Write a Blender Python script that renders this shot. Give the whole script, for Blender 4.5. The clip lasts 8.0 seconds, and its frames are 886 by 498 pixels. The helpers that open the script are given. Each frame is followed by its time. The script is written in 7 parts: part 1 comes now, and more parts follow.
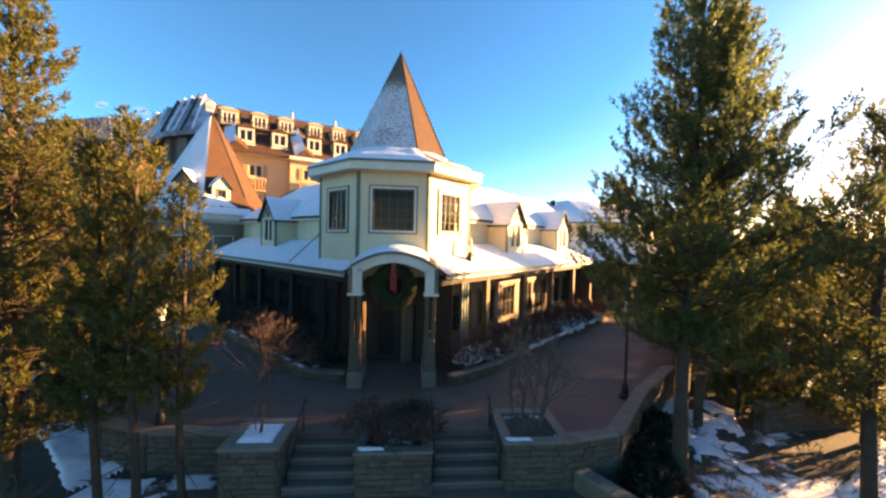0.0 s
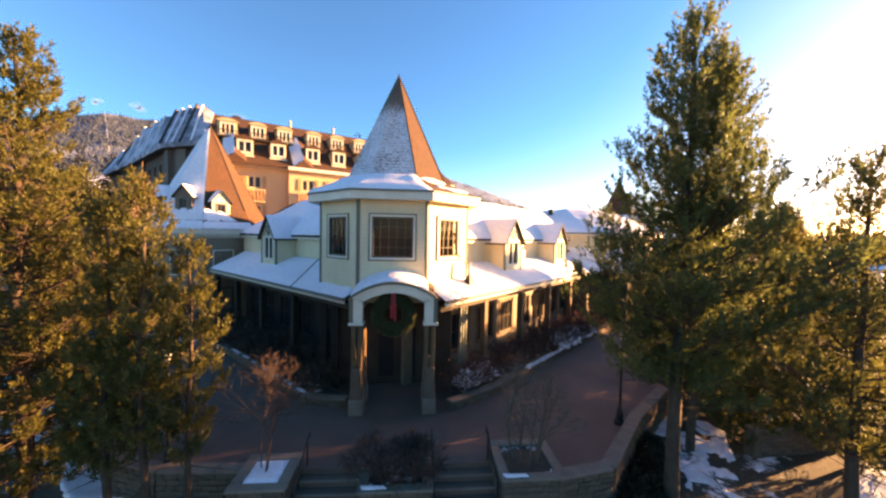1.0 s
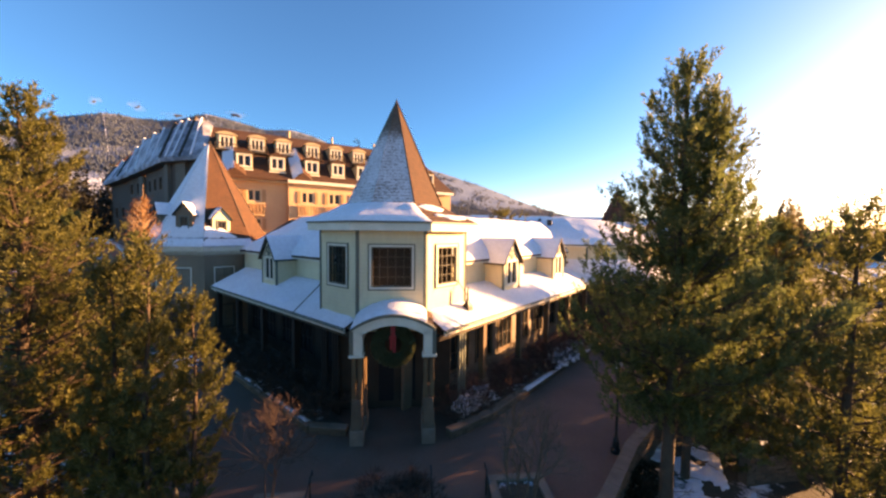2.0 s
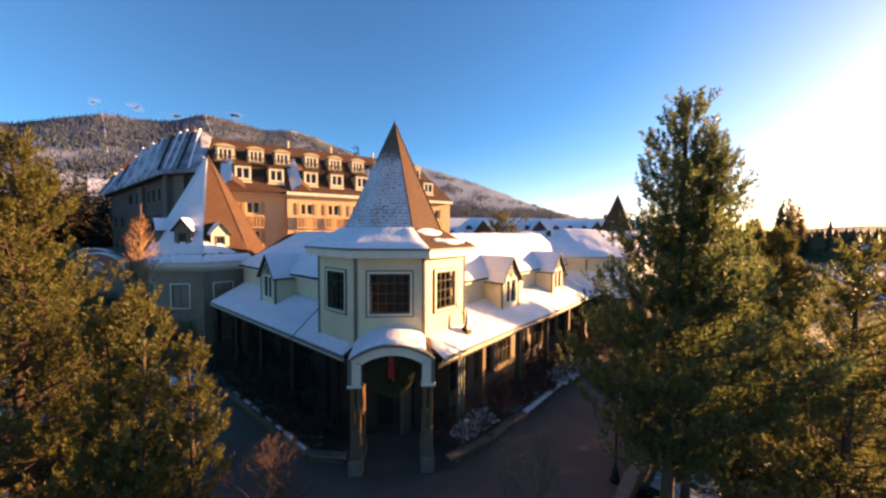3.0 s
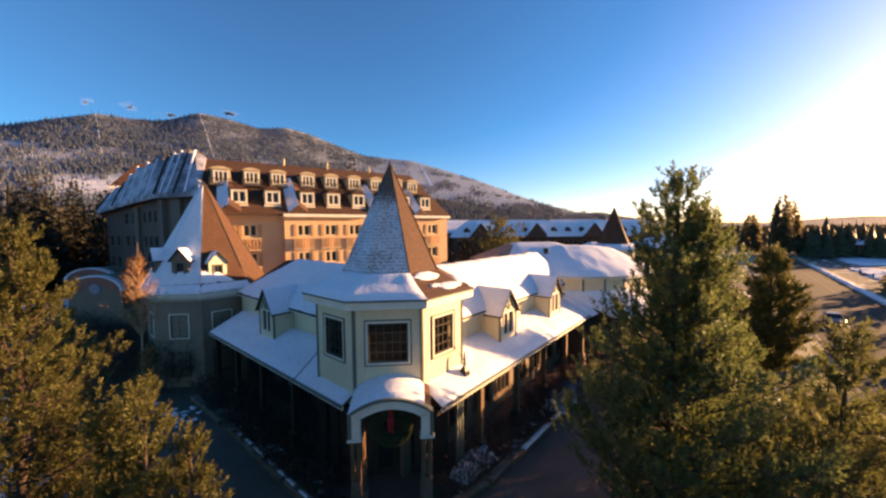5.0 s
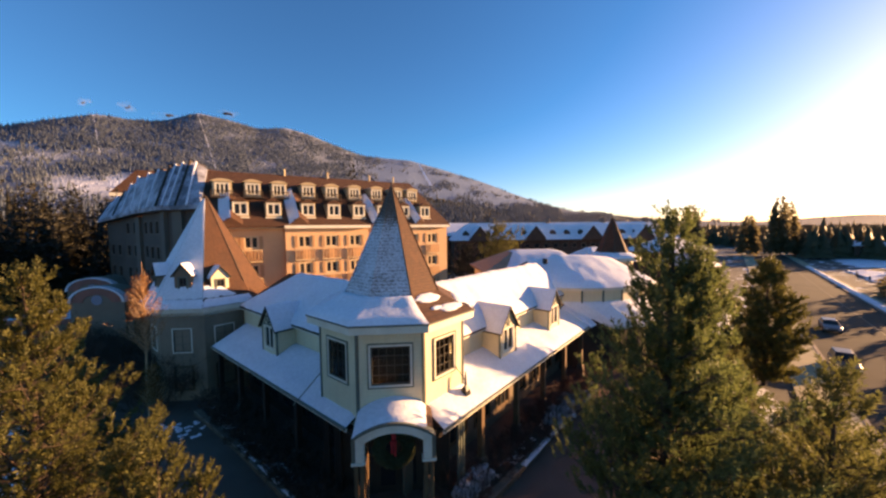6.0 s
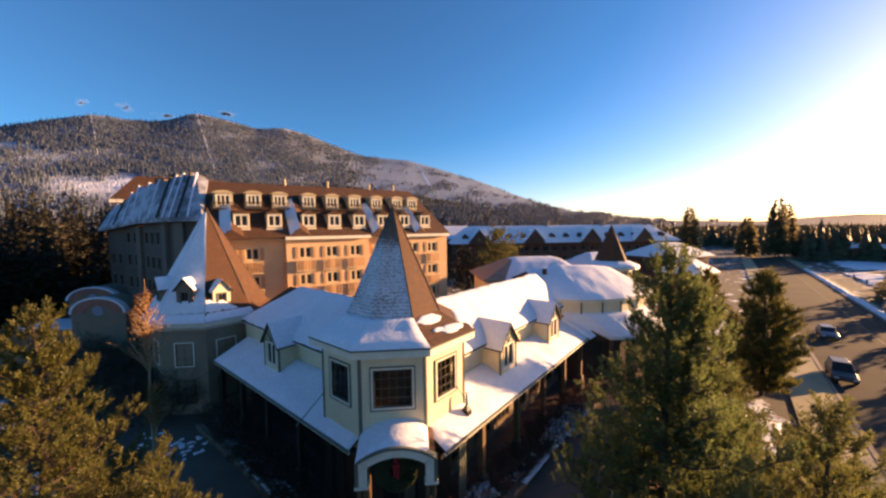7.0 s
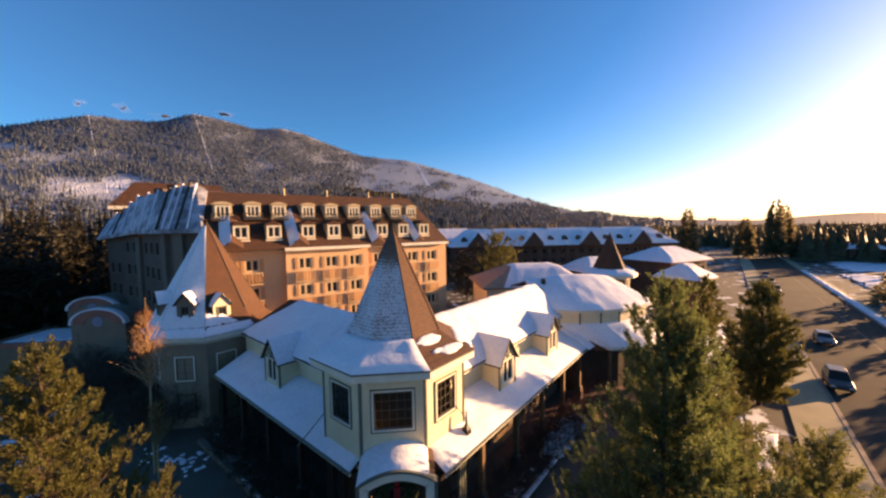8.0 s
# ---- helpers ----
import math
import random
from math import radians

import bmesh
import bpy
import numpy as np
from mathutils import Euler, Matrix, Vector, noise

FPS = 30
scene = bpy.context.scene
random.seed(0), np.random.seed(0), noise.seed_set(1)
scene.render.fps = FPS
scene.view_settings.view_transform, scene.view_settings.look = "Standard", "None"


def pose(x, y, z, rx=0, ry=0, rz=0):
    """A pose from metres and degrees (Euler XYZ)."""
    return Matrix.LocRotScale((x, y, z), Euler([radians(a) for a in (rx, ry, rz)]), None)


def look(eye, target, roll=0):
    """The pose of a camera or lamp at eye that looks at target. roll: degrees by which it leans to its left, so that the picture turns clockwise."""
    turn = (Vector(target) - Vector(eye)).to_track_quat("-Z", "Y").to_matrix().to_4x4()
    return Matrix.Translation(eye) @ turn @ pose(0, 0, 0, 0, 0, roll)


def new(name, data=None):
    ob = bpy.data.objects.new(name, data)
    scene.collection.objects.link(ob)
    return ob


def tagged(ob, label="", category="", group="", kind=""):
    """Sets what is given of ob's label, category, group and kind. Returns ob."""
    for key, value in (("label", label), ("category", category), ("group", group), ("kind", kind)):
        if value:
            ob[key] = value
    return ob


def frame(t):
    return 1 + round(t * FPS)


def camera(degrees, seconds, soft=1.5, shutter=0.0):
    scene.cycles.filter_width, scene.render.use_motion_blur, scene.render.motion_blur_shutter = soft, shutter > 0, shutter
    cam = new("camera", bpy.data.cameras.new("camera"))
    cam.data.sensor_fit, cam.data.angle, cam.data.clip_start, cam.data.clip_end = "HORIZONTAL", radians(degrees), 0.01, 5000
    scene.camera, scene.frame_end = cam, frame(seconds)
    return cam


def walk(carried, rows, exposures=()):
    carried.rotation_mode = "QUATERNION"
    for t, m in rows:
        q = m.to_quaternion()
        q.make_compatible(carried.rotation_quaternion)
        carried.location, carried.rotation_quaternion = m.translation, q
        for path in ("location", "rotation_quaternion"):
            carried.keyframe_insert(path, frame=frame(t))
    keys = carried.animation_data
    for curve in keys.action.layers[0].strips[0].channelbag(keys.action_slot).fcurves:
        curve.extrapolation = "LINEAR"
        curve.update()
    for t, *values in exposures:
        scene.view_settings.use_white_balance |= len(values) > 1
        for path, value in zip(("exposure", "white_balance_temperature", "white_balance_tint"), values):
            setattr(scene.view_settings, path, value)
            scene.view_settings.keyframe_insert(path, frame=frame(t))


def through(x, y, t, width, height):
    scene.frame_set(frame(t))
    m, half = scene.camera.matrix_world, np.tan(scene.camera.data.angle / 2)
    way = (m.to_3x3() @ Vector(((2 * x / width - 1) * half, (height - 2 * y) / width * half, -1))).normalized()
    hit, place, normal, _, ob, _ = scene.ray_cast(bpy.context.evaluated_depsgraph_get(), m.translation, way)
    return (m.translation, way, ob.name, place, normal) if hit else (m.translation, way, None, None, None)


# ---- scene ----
cam = camera(104.0, 8.0, 2.4)
PATH = [
    (0, (0.368, -0.06, 5.838), (0.53, 1.933, 5.787), 1.4),
    (0.5, (0.32, -0.163, 6.482), (0.485, 1.829, 6.419), 1.3),
    (1, (0.319, -0.286, 7.193), (0.489, 1.705, 7.119), 1.1),
    (1.5, (0.345, -0.439, 7.97), (0.515, 1.552, 7.882), 0.8),
    (3, (0.45, -0.326, 9.853), (0.618, 1.664, 9.756), 0.4),
    (3.5, (0.512, -0.273, 10.502), (0.681, 1.717, 10.394), 0.1),
    (4, (0.529, -0.259, 11.093), (0.699, 1.731, 10.977), -0.1),
    (4.5, (0.54, -0.254, 11.651), (0.713, 1.735, 11.532), -0.3),
    (6, (0.423, -0.522, 13.364), (0.606, 1.466, 13.241), -0.6),
    (6.5, (0.346, -0.601, 13.944), (0.531, 1.386, 13.821), -0.6),
    (7, (0.323, -0.639, 14.496), (0.511, 1.349, 14.372), -0.7),
    (7.5, (0.309, -0.662, 15.057), (0.502, 1.325, 14.93), -0.8),
    (8, (0.31, -0.712, 15.594), (0.504, 1.275, 15.468), -0.9),
]
walk(cam, [(t, look(eye, target, roll)) for t, eye, target, roll in PATH],
     [(0.0, 2.60, 13600, 34), (0.5, 2.74, 15200, 45), (1.5, 2.47, 14200, 46), (3.0, 1.97, 12300, 43), (4.5, 1.74, 11200, 41), (6.5, 1.60, 10800, 42), (8.0, 1.56, 10600, 42)])

# ---- world and light ----
SUN_AZ, SUN_EL = 75.5, 8.8          # degrees clockwise from +y, and above the horizon
world = bpy.data.worlds.new("world")
scene.world = world
world.use_nodes = True
_n = world.node_tree.nodes
sky = _n.new("ShaderNodeTexSky")
sky.sky_type = "NISHITA"
sky.sun_disc = False
sky.sun_elevation, sky.sun_rotation = radians(SUN_EL), radians(SUN_AZ)
sky.altitude, sky.air_density, sky.dust_density, sky.ozone_density = 1900.0, 1.0, 3.0, 4.0
deep = _n.new("ShaderNodeHueSaturation")     # thin, dry mountain air: a deeper blue
deep.inputs["Saturation"].default_value = 1.27
world.node_tree.links.new(sky.outputs[0], deep.inputs["Color"])
world.node_tree.links.new(deep.outputs[0], _n["Background"].inputs[0])
_n["Background"].inputs[1].default_value = 0.115

sun_way = Vector((math.sin(radians(SUN_AZ)) * math.cos(radians(SUN_EL)), math.cos(radians(SUN_AZ)) * math.cos(radians(SUN_EL)), math.sin(radians(SUN_EL))))
sun_data = bpy.data.lights.new("sun", "SUN")
sun_data.energy, sun_data.angle, sun_data.color = 5.0, radians(0.5), (1.0, 0.82, 0.51)
sun = new("sun", sun_data)
sun.matrix_world = look(sun_way * 200, (0, 0, 0))


# ---- materials ----
def nodes_of(name):
    m = bpy.data.materials.new(name)
    m.use_nodes = True
    return m, m.node_tree.nodes, m.node_tree.links, m.node_tree.nodes["Principled BSDF"]


def noise_node(nd, lk, coord, scale, detail=4.0, rough=0.55, stretch=None):
    t = nd.new("ShaderNodeTexNoise")
    t.inputs["Scale"].default_value, t.inputs["Detail"].default_value, t.inputs["Roughness"].default_value = scale, detail, rough
    if stretch:
        mp = nd.new("ShaderNodeMapping")
        mp.inputs["Scale"].default_value = stretch
        lk.new(coord, mp.inputs["Vector"])
        coord = mp.outputs[0]
    lk.new(coord, t.inputs["Vector"])
    return t.outputs["Fac"]


def ramp_node(nd, lk, fac, lo, hi):
    r = nd.new("ShaderNodeMapRange")
    r.inputs["From Min"].default_value, r.inputs["From Max"].default_value = lo, hi
    lk.new(fac, r.inputs["Value"])
    return r.outputs["Result"]


def mix_node(nd, lk, fac, a, b, blend="MIX"):
    m = nd.new("ShaderNodeMix")
    m.data_type, m.blend_type = "RGBA", blend
    for slot, v in ((0, fac), (6, a), (7, b)):
        if isinstance(v, bpy.types.NodeSocket):
            lk.new(v, m.inputs[slot])
        else:
            m.inputs[slot].default_value = v if slot == 0 else (*v, 1.0)
    return m.outputs[2]


def math_node(nd, lk, op, a, b=None):
    m = nd.new("ShaderNodeMath")
    m.operation = op
    for i, v in enumerate((a, b)):
        if v is None:
            continue
        if isinstance(v, bpy.types.NodeSocket):
            lk.new(v, m.inputs[i])
        else:
            m.inputs[i].default_value = v
    return m.outputs[0]


def bump_node(nd, lk, height, strength, distance, bsdf):
    b = nd.new("ShaderNodeBump")
    b.inputs["Strength"].default_value, b.inputs["Distance"].default_value = strength, distance
    lk.new(height, b.inputs["Height"])
    lk.new(b.outputs[0], bsdf.inputs["Normal"])


def surface(name, c1, c2, scale=1.2, fine=25.0, rough=0.8, bump=0.4, dist=0.02, metal=0.0, stretch=None, spread=(0.35, 0.65), shift=0.0, spec=0.4):
    """A two-tone surface: broad stains between c1 and c2, fine grain in brightness and relief."""
    m, nd, lk, bs = nodes_of(name)
    co = nd.new("ShaderNodeTexCoord").outputs["Object"]
    broad = ramp_node(nd, lk, noise_node(nd, lk, co, scale, 5), *spread)
    grain = noise_node(nd, lk, co, fine, 3, 0.6, stretch)
    col = mix_node(nd, lk, broad, c1, c2)
    g = ramp_node(nd, lk, grain, 0.25, 0.75)
    col = mix_node(nd, lk, math_node(nd, lk, "MULTIPLY", g, 0.35), col, tuple(v * 0.45 for v in c1))
    if shift:
        rnd = nd.new("ShaderNodeObjectInfo").outputs["Random"]
        col = mix_node(nd, lk, math_node(nd, lk, "MULTIPLY", rnd, shift), col, tuple(v * 0.35 for v in c2))
    lk.new(col, bs.inputs["Base Color"])
    bs.inputs["Roughness"].default_value, bs.inputs["Metallic"].default_value = rough, metal
    bs.inputs["Specular IOR Level"].default_value = spec
    bump_node(nd, lk, grain, bump, dist, bs)
    return m


def siding(name, c1, c2, course=0.19):
    """Painted lap boards with faint streaks."""
    m, nd, lk, bs = nodes_of(name)
    co = nd.new("ShaderNodeTexCoord").outputs["Object"]
    sx = nd.new("ShaderNodeSeparateXYZ")
    lk.new(co, sx.inputs[0])
    lap = math_node(nd, lk, "FRACT", math_node(nd, lk, "DIVIDE", sx.outputs["Z"], course))
    broad = ramp_node(nd, lk, noise_node(nd, lk, co, 0.7, 5), 0.35, 0.7)
    streak = ramp_node(nd, lk, noise_node(nd, lk, co, 6, 4, 0.6, (1, 1, 0.15)), 0.3, 0.8)
    col = mix_node(nd, lk, broad, c1, c2)
    col = mix_node(nd, lk, math_node(nd, lk, "MULTIPLY", streak, 0.3), col, tuple(v * 0.6 for v in c2))
    seam = math_node(nd, lk, "LESS_THAN", lap, 0.07)
    col = mix_node(nd, lk, math_node(nd, lk, "MULTIPLY", seam, 0.25), col, tuple(v * 0.4 for v in c1))
    lk.new(col, bs.inputs["Base Color"])
    bs.inputs["Roughness"].default_value = 0.6
    bump_node(nd, lk, math_node(nd, lk, "SUBTRACT", 1.0, lap), 0.5, 0.012, bs)
    return m


def shingle(name, c1, c2, snow=0.0, course=0.16, lo=0.42, hi=0.58, bare_top=None):
    """Rows of wooden shingles; snow: how much thin snow still clings between them."""
    m, nd, lk, bs = nodes_of(name)
    co = nd.new("ShaderNodeTexCoord").outputs["Object"]
    sx = nd.new("ShaderNodeSeparateXYZ")
    lk.new(co, sx.inputs[0])
    cb = nd.new("ShaderNodeCombineXYZ")
    lk.new(math_node(nd, lk, "ADD", sx.outputs["X"], math_node(nd, lk, "MULTIPLY", sx.outputs["Y"], 0.8)), cb.inputs[0])
    lk.new(sx.outputs["Z"], cb.inputs[1])
    br = nd.new("ShaderNodeTexBrick")
    br.inputs["Color1"].default_value, br.inputs["Color2"].default_value, br.inputs["Mortar"].default_value = (*c1, 1), (*c2, 1), (*(v * 0.3 for v in c1), 1)
    br.inputs["Scale"].default_value, br.inputs["Mortar Size"].default_value = 1.0, 0.012
    br.inputs["Brick Width"].default_value, br.inputs["Row Height"].default_value = 0.2, course
    lk.new(cb.outputs[0], br.inputs["Vector"])
    broad = ramp_node(nd, lk, noise_node(nd, lk, co, 0.9, 5), 0.3, 0.7)
    col = mix_node(nd, lk, math_node(nd, lk, "MULTIPLY", broad, 0.5), br.outputs["Color"], tuple(v * 0.6 for v in c2))
    height = br.outputs["Fac"]
    if snow:
        cling = noise_node(nd, lk, co, 10.0, 6, 0.8, (1, 1, 1.3))
        row = math_node(nd, lk, "FRACT", math_node(nd, lk, "DIVIDE", sx.outputs["Z"], course))
        cling = math_node(nd, lk, "ADD", cling, math_node(nd, lk, "MULTIPLY", row, 0.10))
        cling = math_node(nd, lk, "ADD", cling, math_node(nd, lk, "MULTIPLY", noise_node(nd, lk, co, 0.8, 4), 0.25))
        if bare_top:
            cling = math_node(nd, lk, "SUBTRACT", cling, math_node(nd, lk, "MULTIPLY", ramp_node(nd, lk, sx.outputs["Z"], *bare_top), 0.3))
        f = ramp_node(nd, lk, cling, lo + 0.17, hi + 0.17)
        col = mix_node(nd, lk, math_node(nd, lk, "MULTIPLY", f, snow), col, (0.72, 0.76, 0.82))
    lk.new(col, bs.inputs["Base Color"])
    bs.inputs["Roughness"].default_value = 0.85
    inv = math_node(nd, lk, "SUBTRACT", 1.0, height)
    bump_node(nd, lk, inv, 0.6, 0.02, bs)
    return m


def ground_mix(name, earth1, earth2, cover, scale=0.35):
    """Bare winter earth and litter with drifts of old snow in noise-shaped patches; cover: 0 none .. 1 all."""
    m, nd, lk, bs = nodes_of(name)
    co = nd.new("ShaderNodeTexCoord").outputs["Object"]
    broad = noise_node(nd, lk, co, scale, 8, 0.62)
    fine = noise_node(nd, lk, co, 9.0, 5, 0.7)
    earth = mix_node(nd, lk, ramp_node(nd, lk, fine, 0.35, 0.65), earth1, earth2)
    f = ramp_node(nd, lk, math_node(nd, lk, "ADD", broad, math_node(nd, lk, "MULTIPLY", fine, 0.12)), 0.62 - 0.25 * cover, 0.68 - 0.25 * cover)
    lk.new(mix_node(nd, lk, f, earth, (0.78, 0.80, 0.84)), bs.inputs["Base Color"])
    bs.inputs["Roughness"].default_value = 0.9
    bump_node(nd, lk, fine, 0.7, 0.05, bs)
    return m


def needles(name, c1, c2, through=0.55):
    """Pine needles: many greens, some light passing through."""
    m, nd, lk, bs = nodes_of(name)
    geo = nd.new("ShaderNodeNewGeometry")
    co = nd.new("ShaderNodeTexCoord").outputs["Object"]
    f = math_node(nd, lk, "ADD", math_node(nd, lk, "MULTIPLY", geo.outputs["Random Per Island"], 0.6), math_node(nd, lk, "MULTIPLY", noise_node(nd, lk, co, 1.3, 3), 0.5))
    col = mix_node(nd, lk, f, c1, c2)
    lk.new(col, bs.inputs["Base Color"])
    bs.inputs["Roughness"].default_value = 0.55
    bs.inputs["Specular IOR Level"].default_value = 0.3
    tr = nd.new("ShaderNodeBsdfTranslucent")
    lk.new(col, tr.inputs["Color"])
    mx = nd.new("ShaderNodeMixShader")
    mx.inputs[0].default_value = through
    lk.new(bs.outputs[0], mx.inputs[1])
    lk.new(tr.outputs[0], mx.inputs[2])
    lk.new(mx.outputs[0], nd["Material Output"].inputs["Surface"])
    return m


def glass(name):
    m, nd, lk, bs = nodes_of(name)
    bs.inputs["Base Color"].default_value = (0.75, 0.8, 0.8, 1)
    bs.inputs["Transmission Weight"].default_value = 1.0
    bs.inputs["Roughness"].default_value = 0.03
    bs.inputs["IOR"].default_value = 1.18
    return m


def plain(name, c, rough=0.5, metal=0.0, emit=0.0):
    m, nd, lk, bs = nodes_of(name)
    co = nd.new("ShaderNodeTexCoord").outputs["Object"]
    f = ramp_node(nd, lk, noise_node(nd, lk, co, 9, 4), 0.3, 0.7)
    lk.new(mix_node(nd, lk, f, c, tuple(v * 0.75 for v in c)), bs.inputs["Base Color"])
    bs.inputs["Roughness"].default_value, bs.inputs["Metallic"].default_value = rough, metal
    if emit:
        bs.inputs["Emission Color"].default_value, bs.inputs["Emission Strength"].default_value = (*c, 1), emit
    return m


SNOW = surface("snow", (0.80, 0.82, 0.86), (0.72, 0.75, 0.80), 0.6, 5.0, 0.75, 0.35, 0.06, spec=0.3)
CREAM = siding("cream_siding", (0.78, 0.66, 0.445), (0.69, 0.57, 0.37))
TRIM = surface("cream_trim", (0.80, 0.75, 0.62), (0.70, 0.65, 0.52), 1.5, 20, 0.55, 0.15, 0.01)
SASH = surface("sash_paint", (0.10, 0.088, 0.07), (0.075, 0.066, 0.053), 1.5, 20, 0.55, 0.15, 0.01)
SAGE = surface("sage_trim", (0.16, 0.18, 0.14), (0.11, 0.125, 0.10), 1.5, 20, 0.55, 0.15, 0.01)
ROOF = shingle("brown_shingles", (0.105, 0.037, 0.015), (0.070, 0.026, 0.011))
ROOF_SNOWY = shingle("snow_dusted_shingles", (0.24, 0.13, 0.085), (0.16, 0.09, 0.065), 0.82, lo=0.37, hi=0.55, bare_top=(13.2, 14.8))
WOOD = surface("brown_timber", (0.20, 0.11, 0.055), (0.13, 0.07, 0.035), 1.5, 30, 0.7, 0.4, 0.01, stretch=(1, 1, 0.08))
DARKWOOD = surface("dark_timber", (0.07, 0.045, 0.03), (0.045, 0.03, 0.02), 1.2, 20, 0.75, 0.3, 0.01, stretch=(1, 1, 0.1))
STONE = surface("grey_brown_stone", (0.22, 0.14, 0.097), (0.14, 0.087, 0.06), 2.5, 18, 0.85, 0.7, 0.03, shift=0.5)
CAP = surface("stone_coping", (0.26, 0.185, 0.145), (0.185, 0.13, 0.10), 2.0, 22, 0.8, 0.4, 0.01)
PAVING = surface("brown_paving", (0.190, 0.102, 0.080), (0.138, 0.074, 0.058), 0.35, 8, 0.75, 0.3, 0.01)
ASPHALT = surface("asphalt", (0.080, 0.064, 0.050), (0.055, 0.045, 0.036), 0.15, 14, 0.95, 0.5, 0.02, spec=0.12)
WALKWAY = surface("sandy_concrete", (0.36, 0.30, 0.18), (0.28, 0.235, 0.14), 0.4, 12, 0.85, 0.3, 0.01)
PAINT = surface("road_paint", (0.24, 0.19, 0.10), (0.12, 0.10, 0.07), 2, 20, 0.7, 0.1, 0.005)
EARTH = ground_mix("winter_ground", (0.045, 0.033, 0.024), (0.075, 0.058, 0.038), -0.05)
BED = ground_mix("planting_soil", (0.045, 0.03, 0.022), (0.08, 0.05, 0.035), 0.15, 1.2)
BARK = surface("pine_bark", (0.09, 0.055, 0.036), (0.05, 0.034, 0.024), 3, 14, 0.9, 0.9, 0.05, stretch=(1, 1, 0.25))
NEEDLE = needles("pine_needles", (0.045, 0.068, 0.025), (0.17, 0.195, 0.072), 0.55)
NEEDLE_B = needles("olive_needles", (0.044, 0.052, 0.017), (0.165, 0.148, 0.043), 0.46)
# Separate tint for the sunny-side pines, with some of their sunlight in the colour.
NEEDLE_C = needles("sunny_side_needles", (0.052, 0.064, 0.023), (0.165, 0.16, 0.055), 0.55)
# Darkened for the shaded wood: its shade is put into the colour.
FOREST = needles("shade_dark_needles", (0.014, 0.014, 0.008), (0.032, 0.027, 0.014), 0.15)
# Paler copy for far trees: haze and backlight are put into the colour.
FOREST_HAZED = needles("haze_pale_needles", (0.14, 0.12, 0.07), (0.22, 0.18, 0.10), 0.6)
# Near-black timber: the porch shade of the left wing is in this colour.
SHADEWOOD = surface("shade_painted_timber", (0.03, 0.02, 0.014), (0.02, 0.013, 0.01), 1.2, 20, 0.8, 0.3, 0.01)
TWIG = surface("red_twigs", (0.15, 0.05, 0.036), (0.09, 0.032, 0.025), 4, 30, 0.8, 0.2, 0.005)
PALEBARK = surface("pale_bark", (0.45, 0.28, 0.16), (0.32, 0.19, 0.11), 3, 20, 0.8, 0.3, 0.01)
THICKET = surface("thicket_twigs", (0.10, 0.055, 0.04), (0.065, 0.036, 0.027), 4, 30, 0.85, 0.2, 0.005)
GREYTWIG = surface("grey_brown_twigs", (0.16, 0.11, 0.08), (0.10, 0.07, 0.05), 4, 30, 0.8, 0.2, 0.005)
RUSTLEAF = needles("rust_leaves", (0.17, 0.055, 0.014), (0.33, 0.125, 0.028))
WREATH = needles("wreath_needles", (0.085, 0.10, 0.05), (0.18, 0.19, 0.10))
RED = plain("red_ribbon", (0.55, 0.015, 0.02), 0.5)
IRON = plain("black_iron", (0.02, 0.02, 0.022), 0.45, 0.4)
GLASS = glass("window_glass")
DARKGLASS = plain("dark_window_glass", (0.025, 0.028, 0.03), 0.16)
DARKGLASS.node_tree.nodes["Principled BSDF"].inputs["Specular IOR Level"].default_value = 0.25
STUCCO = surface("orange_stucco", (0.77, 0.46, 0.255), (0.66, 0.385, 0.21), 0.25, 18, 0.85, 0.2, 0.01)
TAN = surface("tan_trim", (0.23, 0.165, 0.115), (0.175, 0.125, 0.085), 1.5, 20, 0.6, 0.15, 0.01)
OCHRE = surface("ochre_dormer_paint", (0.56, 0.44, 0.27), (0.47, 0.36, 0.22), 1.0, 18, 0.75, 0.2, 0.01)
SHUTTER = surface("tan_shutter_paint", (0.54, 0.30, 0.155), (0.45, 0.25, 0.125), 1.0, 18, 0.7, 0.2, 0.01)
BALCONY = surface("tan_balcony_paint", (0.72, 0.52, 0.31), (0.60, 0.43, 0.25), 1.0, 18, 0.7, 0.2, 0.01)
ROOF_TAN = shingle("tan_shingles", (0.40, 0.28, 0.19), (0.32, 0.22, 0.15))
GABLE = surface("dull_salmon_stucco", (0.36, 0.21, 0.15), (0.29, 0.165, 0.12), 0.5, 18, 0.85, 0.2, 0.01)
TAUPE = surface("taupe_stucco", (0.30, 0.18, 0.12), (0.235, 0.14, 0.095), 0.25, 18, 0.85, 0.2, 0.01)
LODGEWOOD = surface("red_brown_siding", (0.15, 0.065, 0.04), (0.10, 0.045, 0.03), 0.5, 10, 0.8, 0.3, 0.02)
SALMON = surface("salmon_trim", (0.58, 0.15, 0.11), (0.46, 0.12, 0.09), 1, 12, 0.7, 0.2, 0.01)
LAMPGLASS = plain("frosted_lamp_glass", (0.7, 0.68, 0.6), 0.4)
RUBBER = plain("black_rubber", (0.02, 0.02, 0.02), 0.8)
CARPAINT = plain("dark_grey_car_paint", (0.035, 0.033, 0.033), 0.4)
CARPALE = plain("silver_car_paint", (0.14, 0.14, 0.145), 0.4, 0.2)
HEADLIGHT = plain("headlight_lens", (0.75, 0.75, 0.72), 0.1)


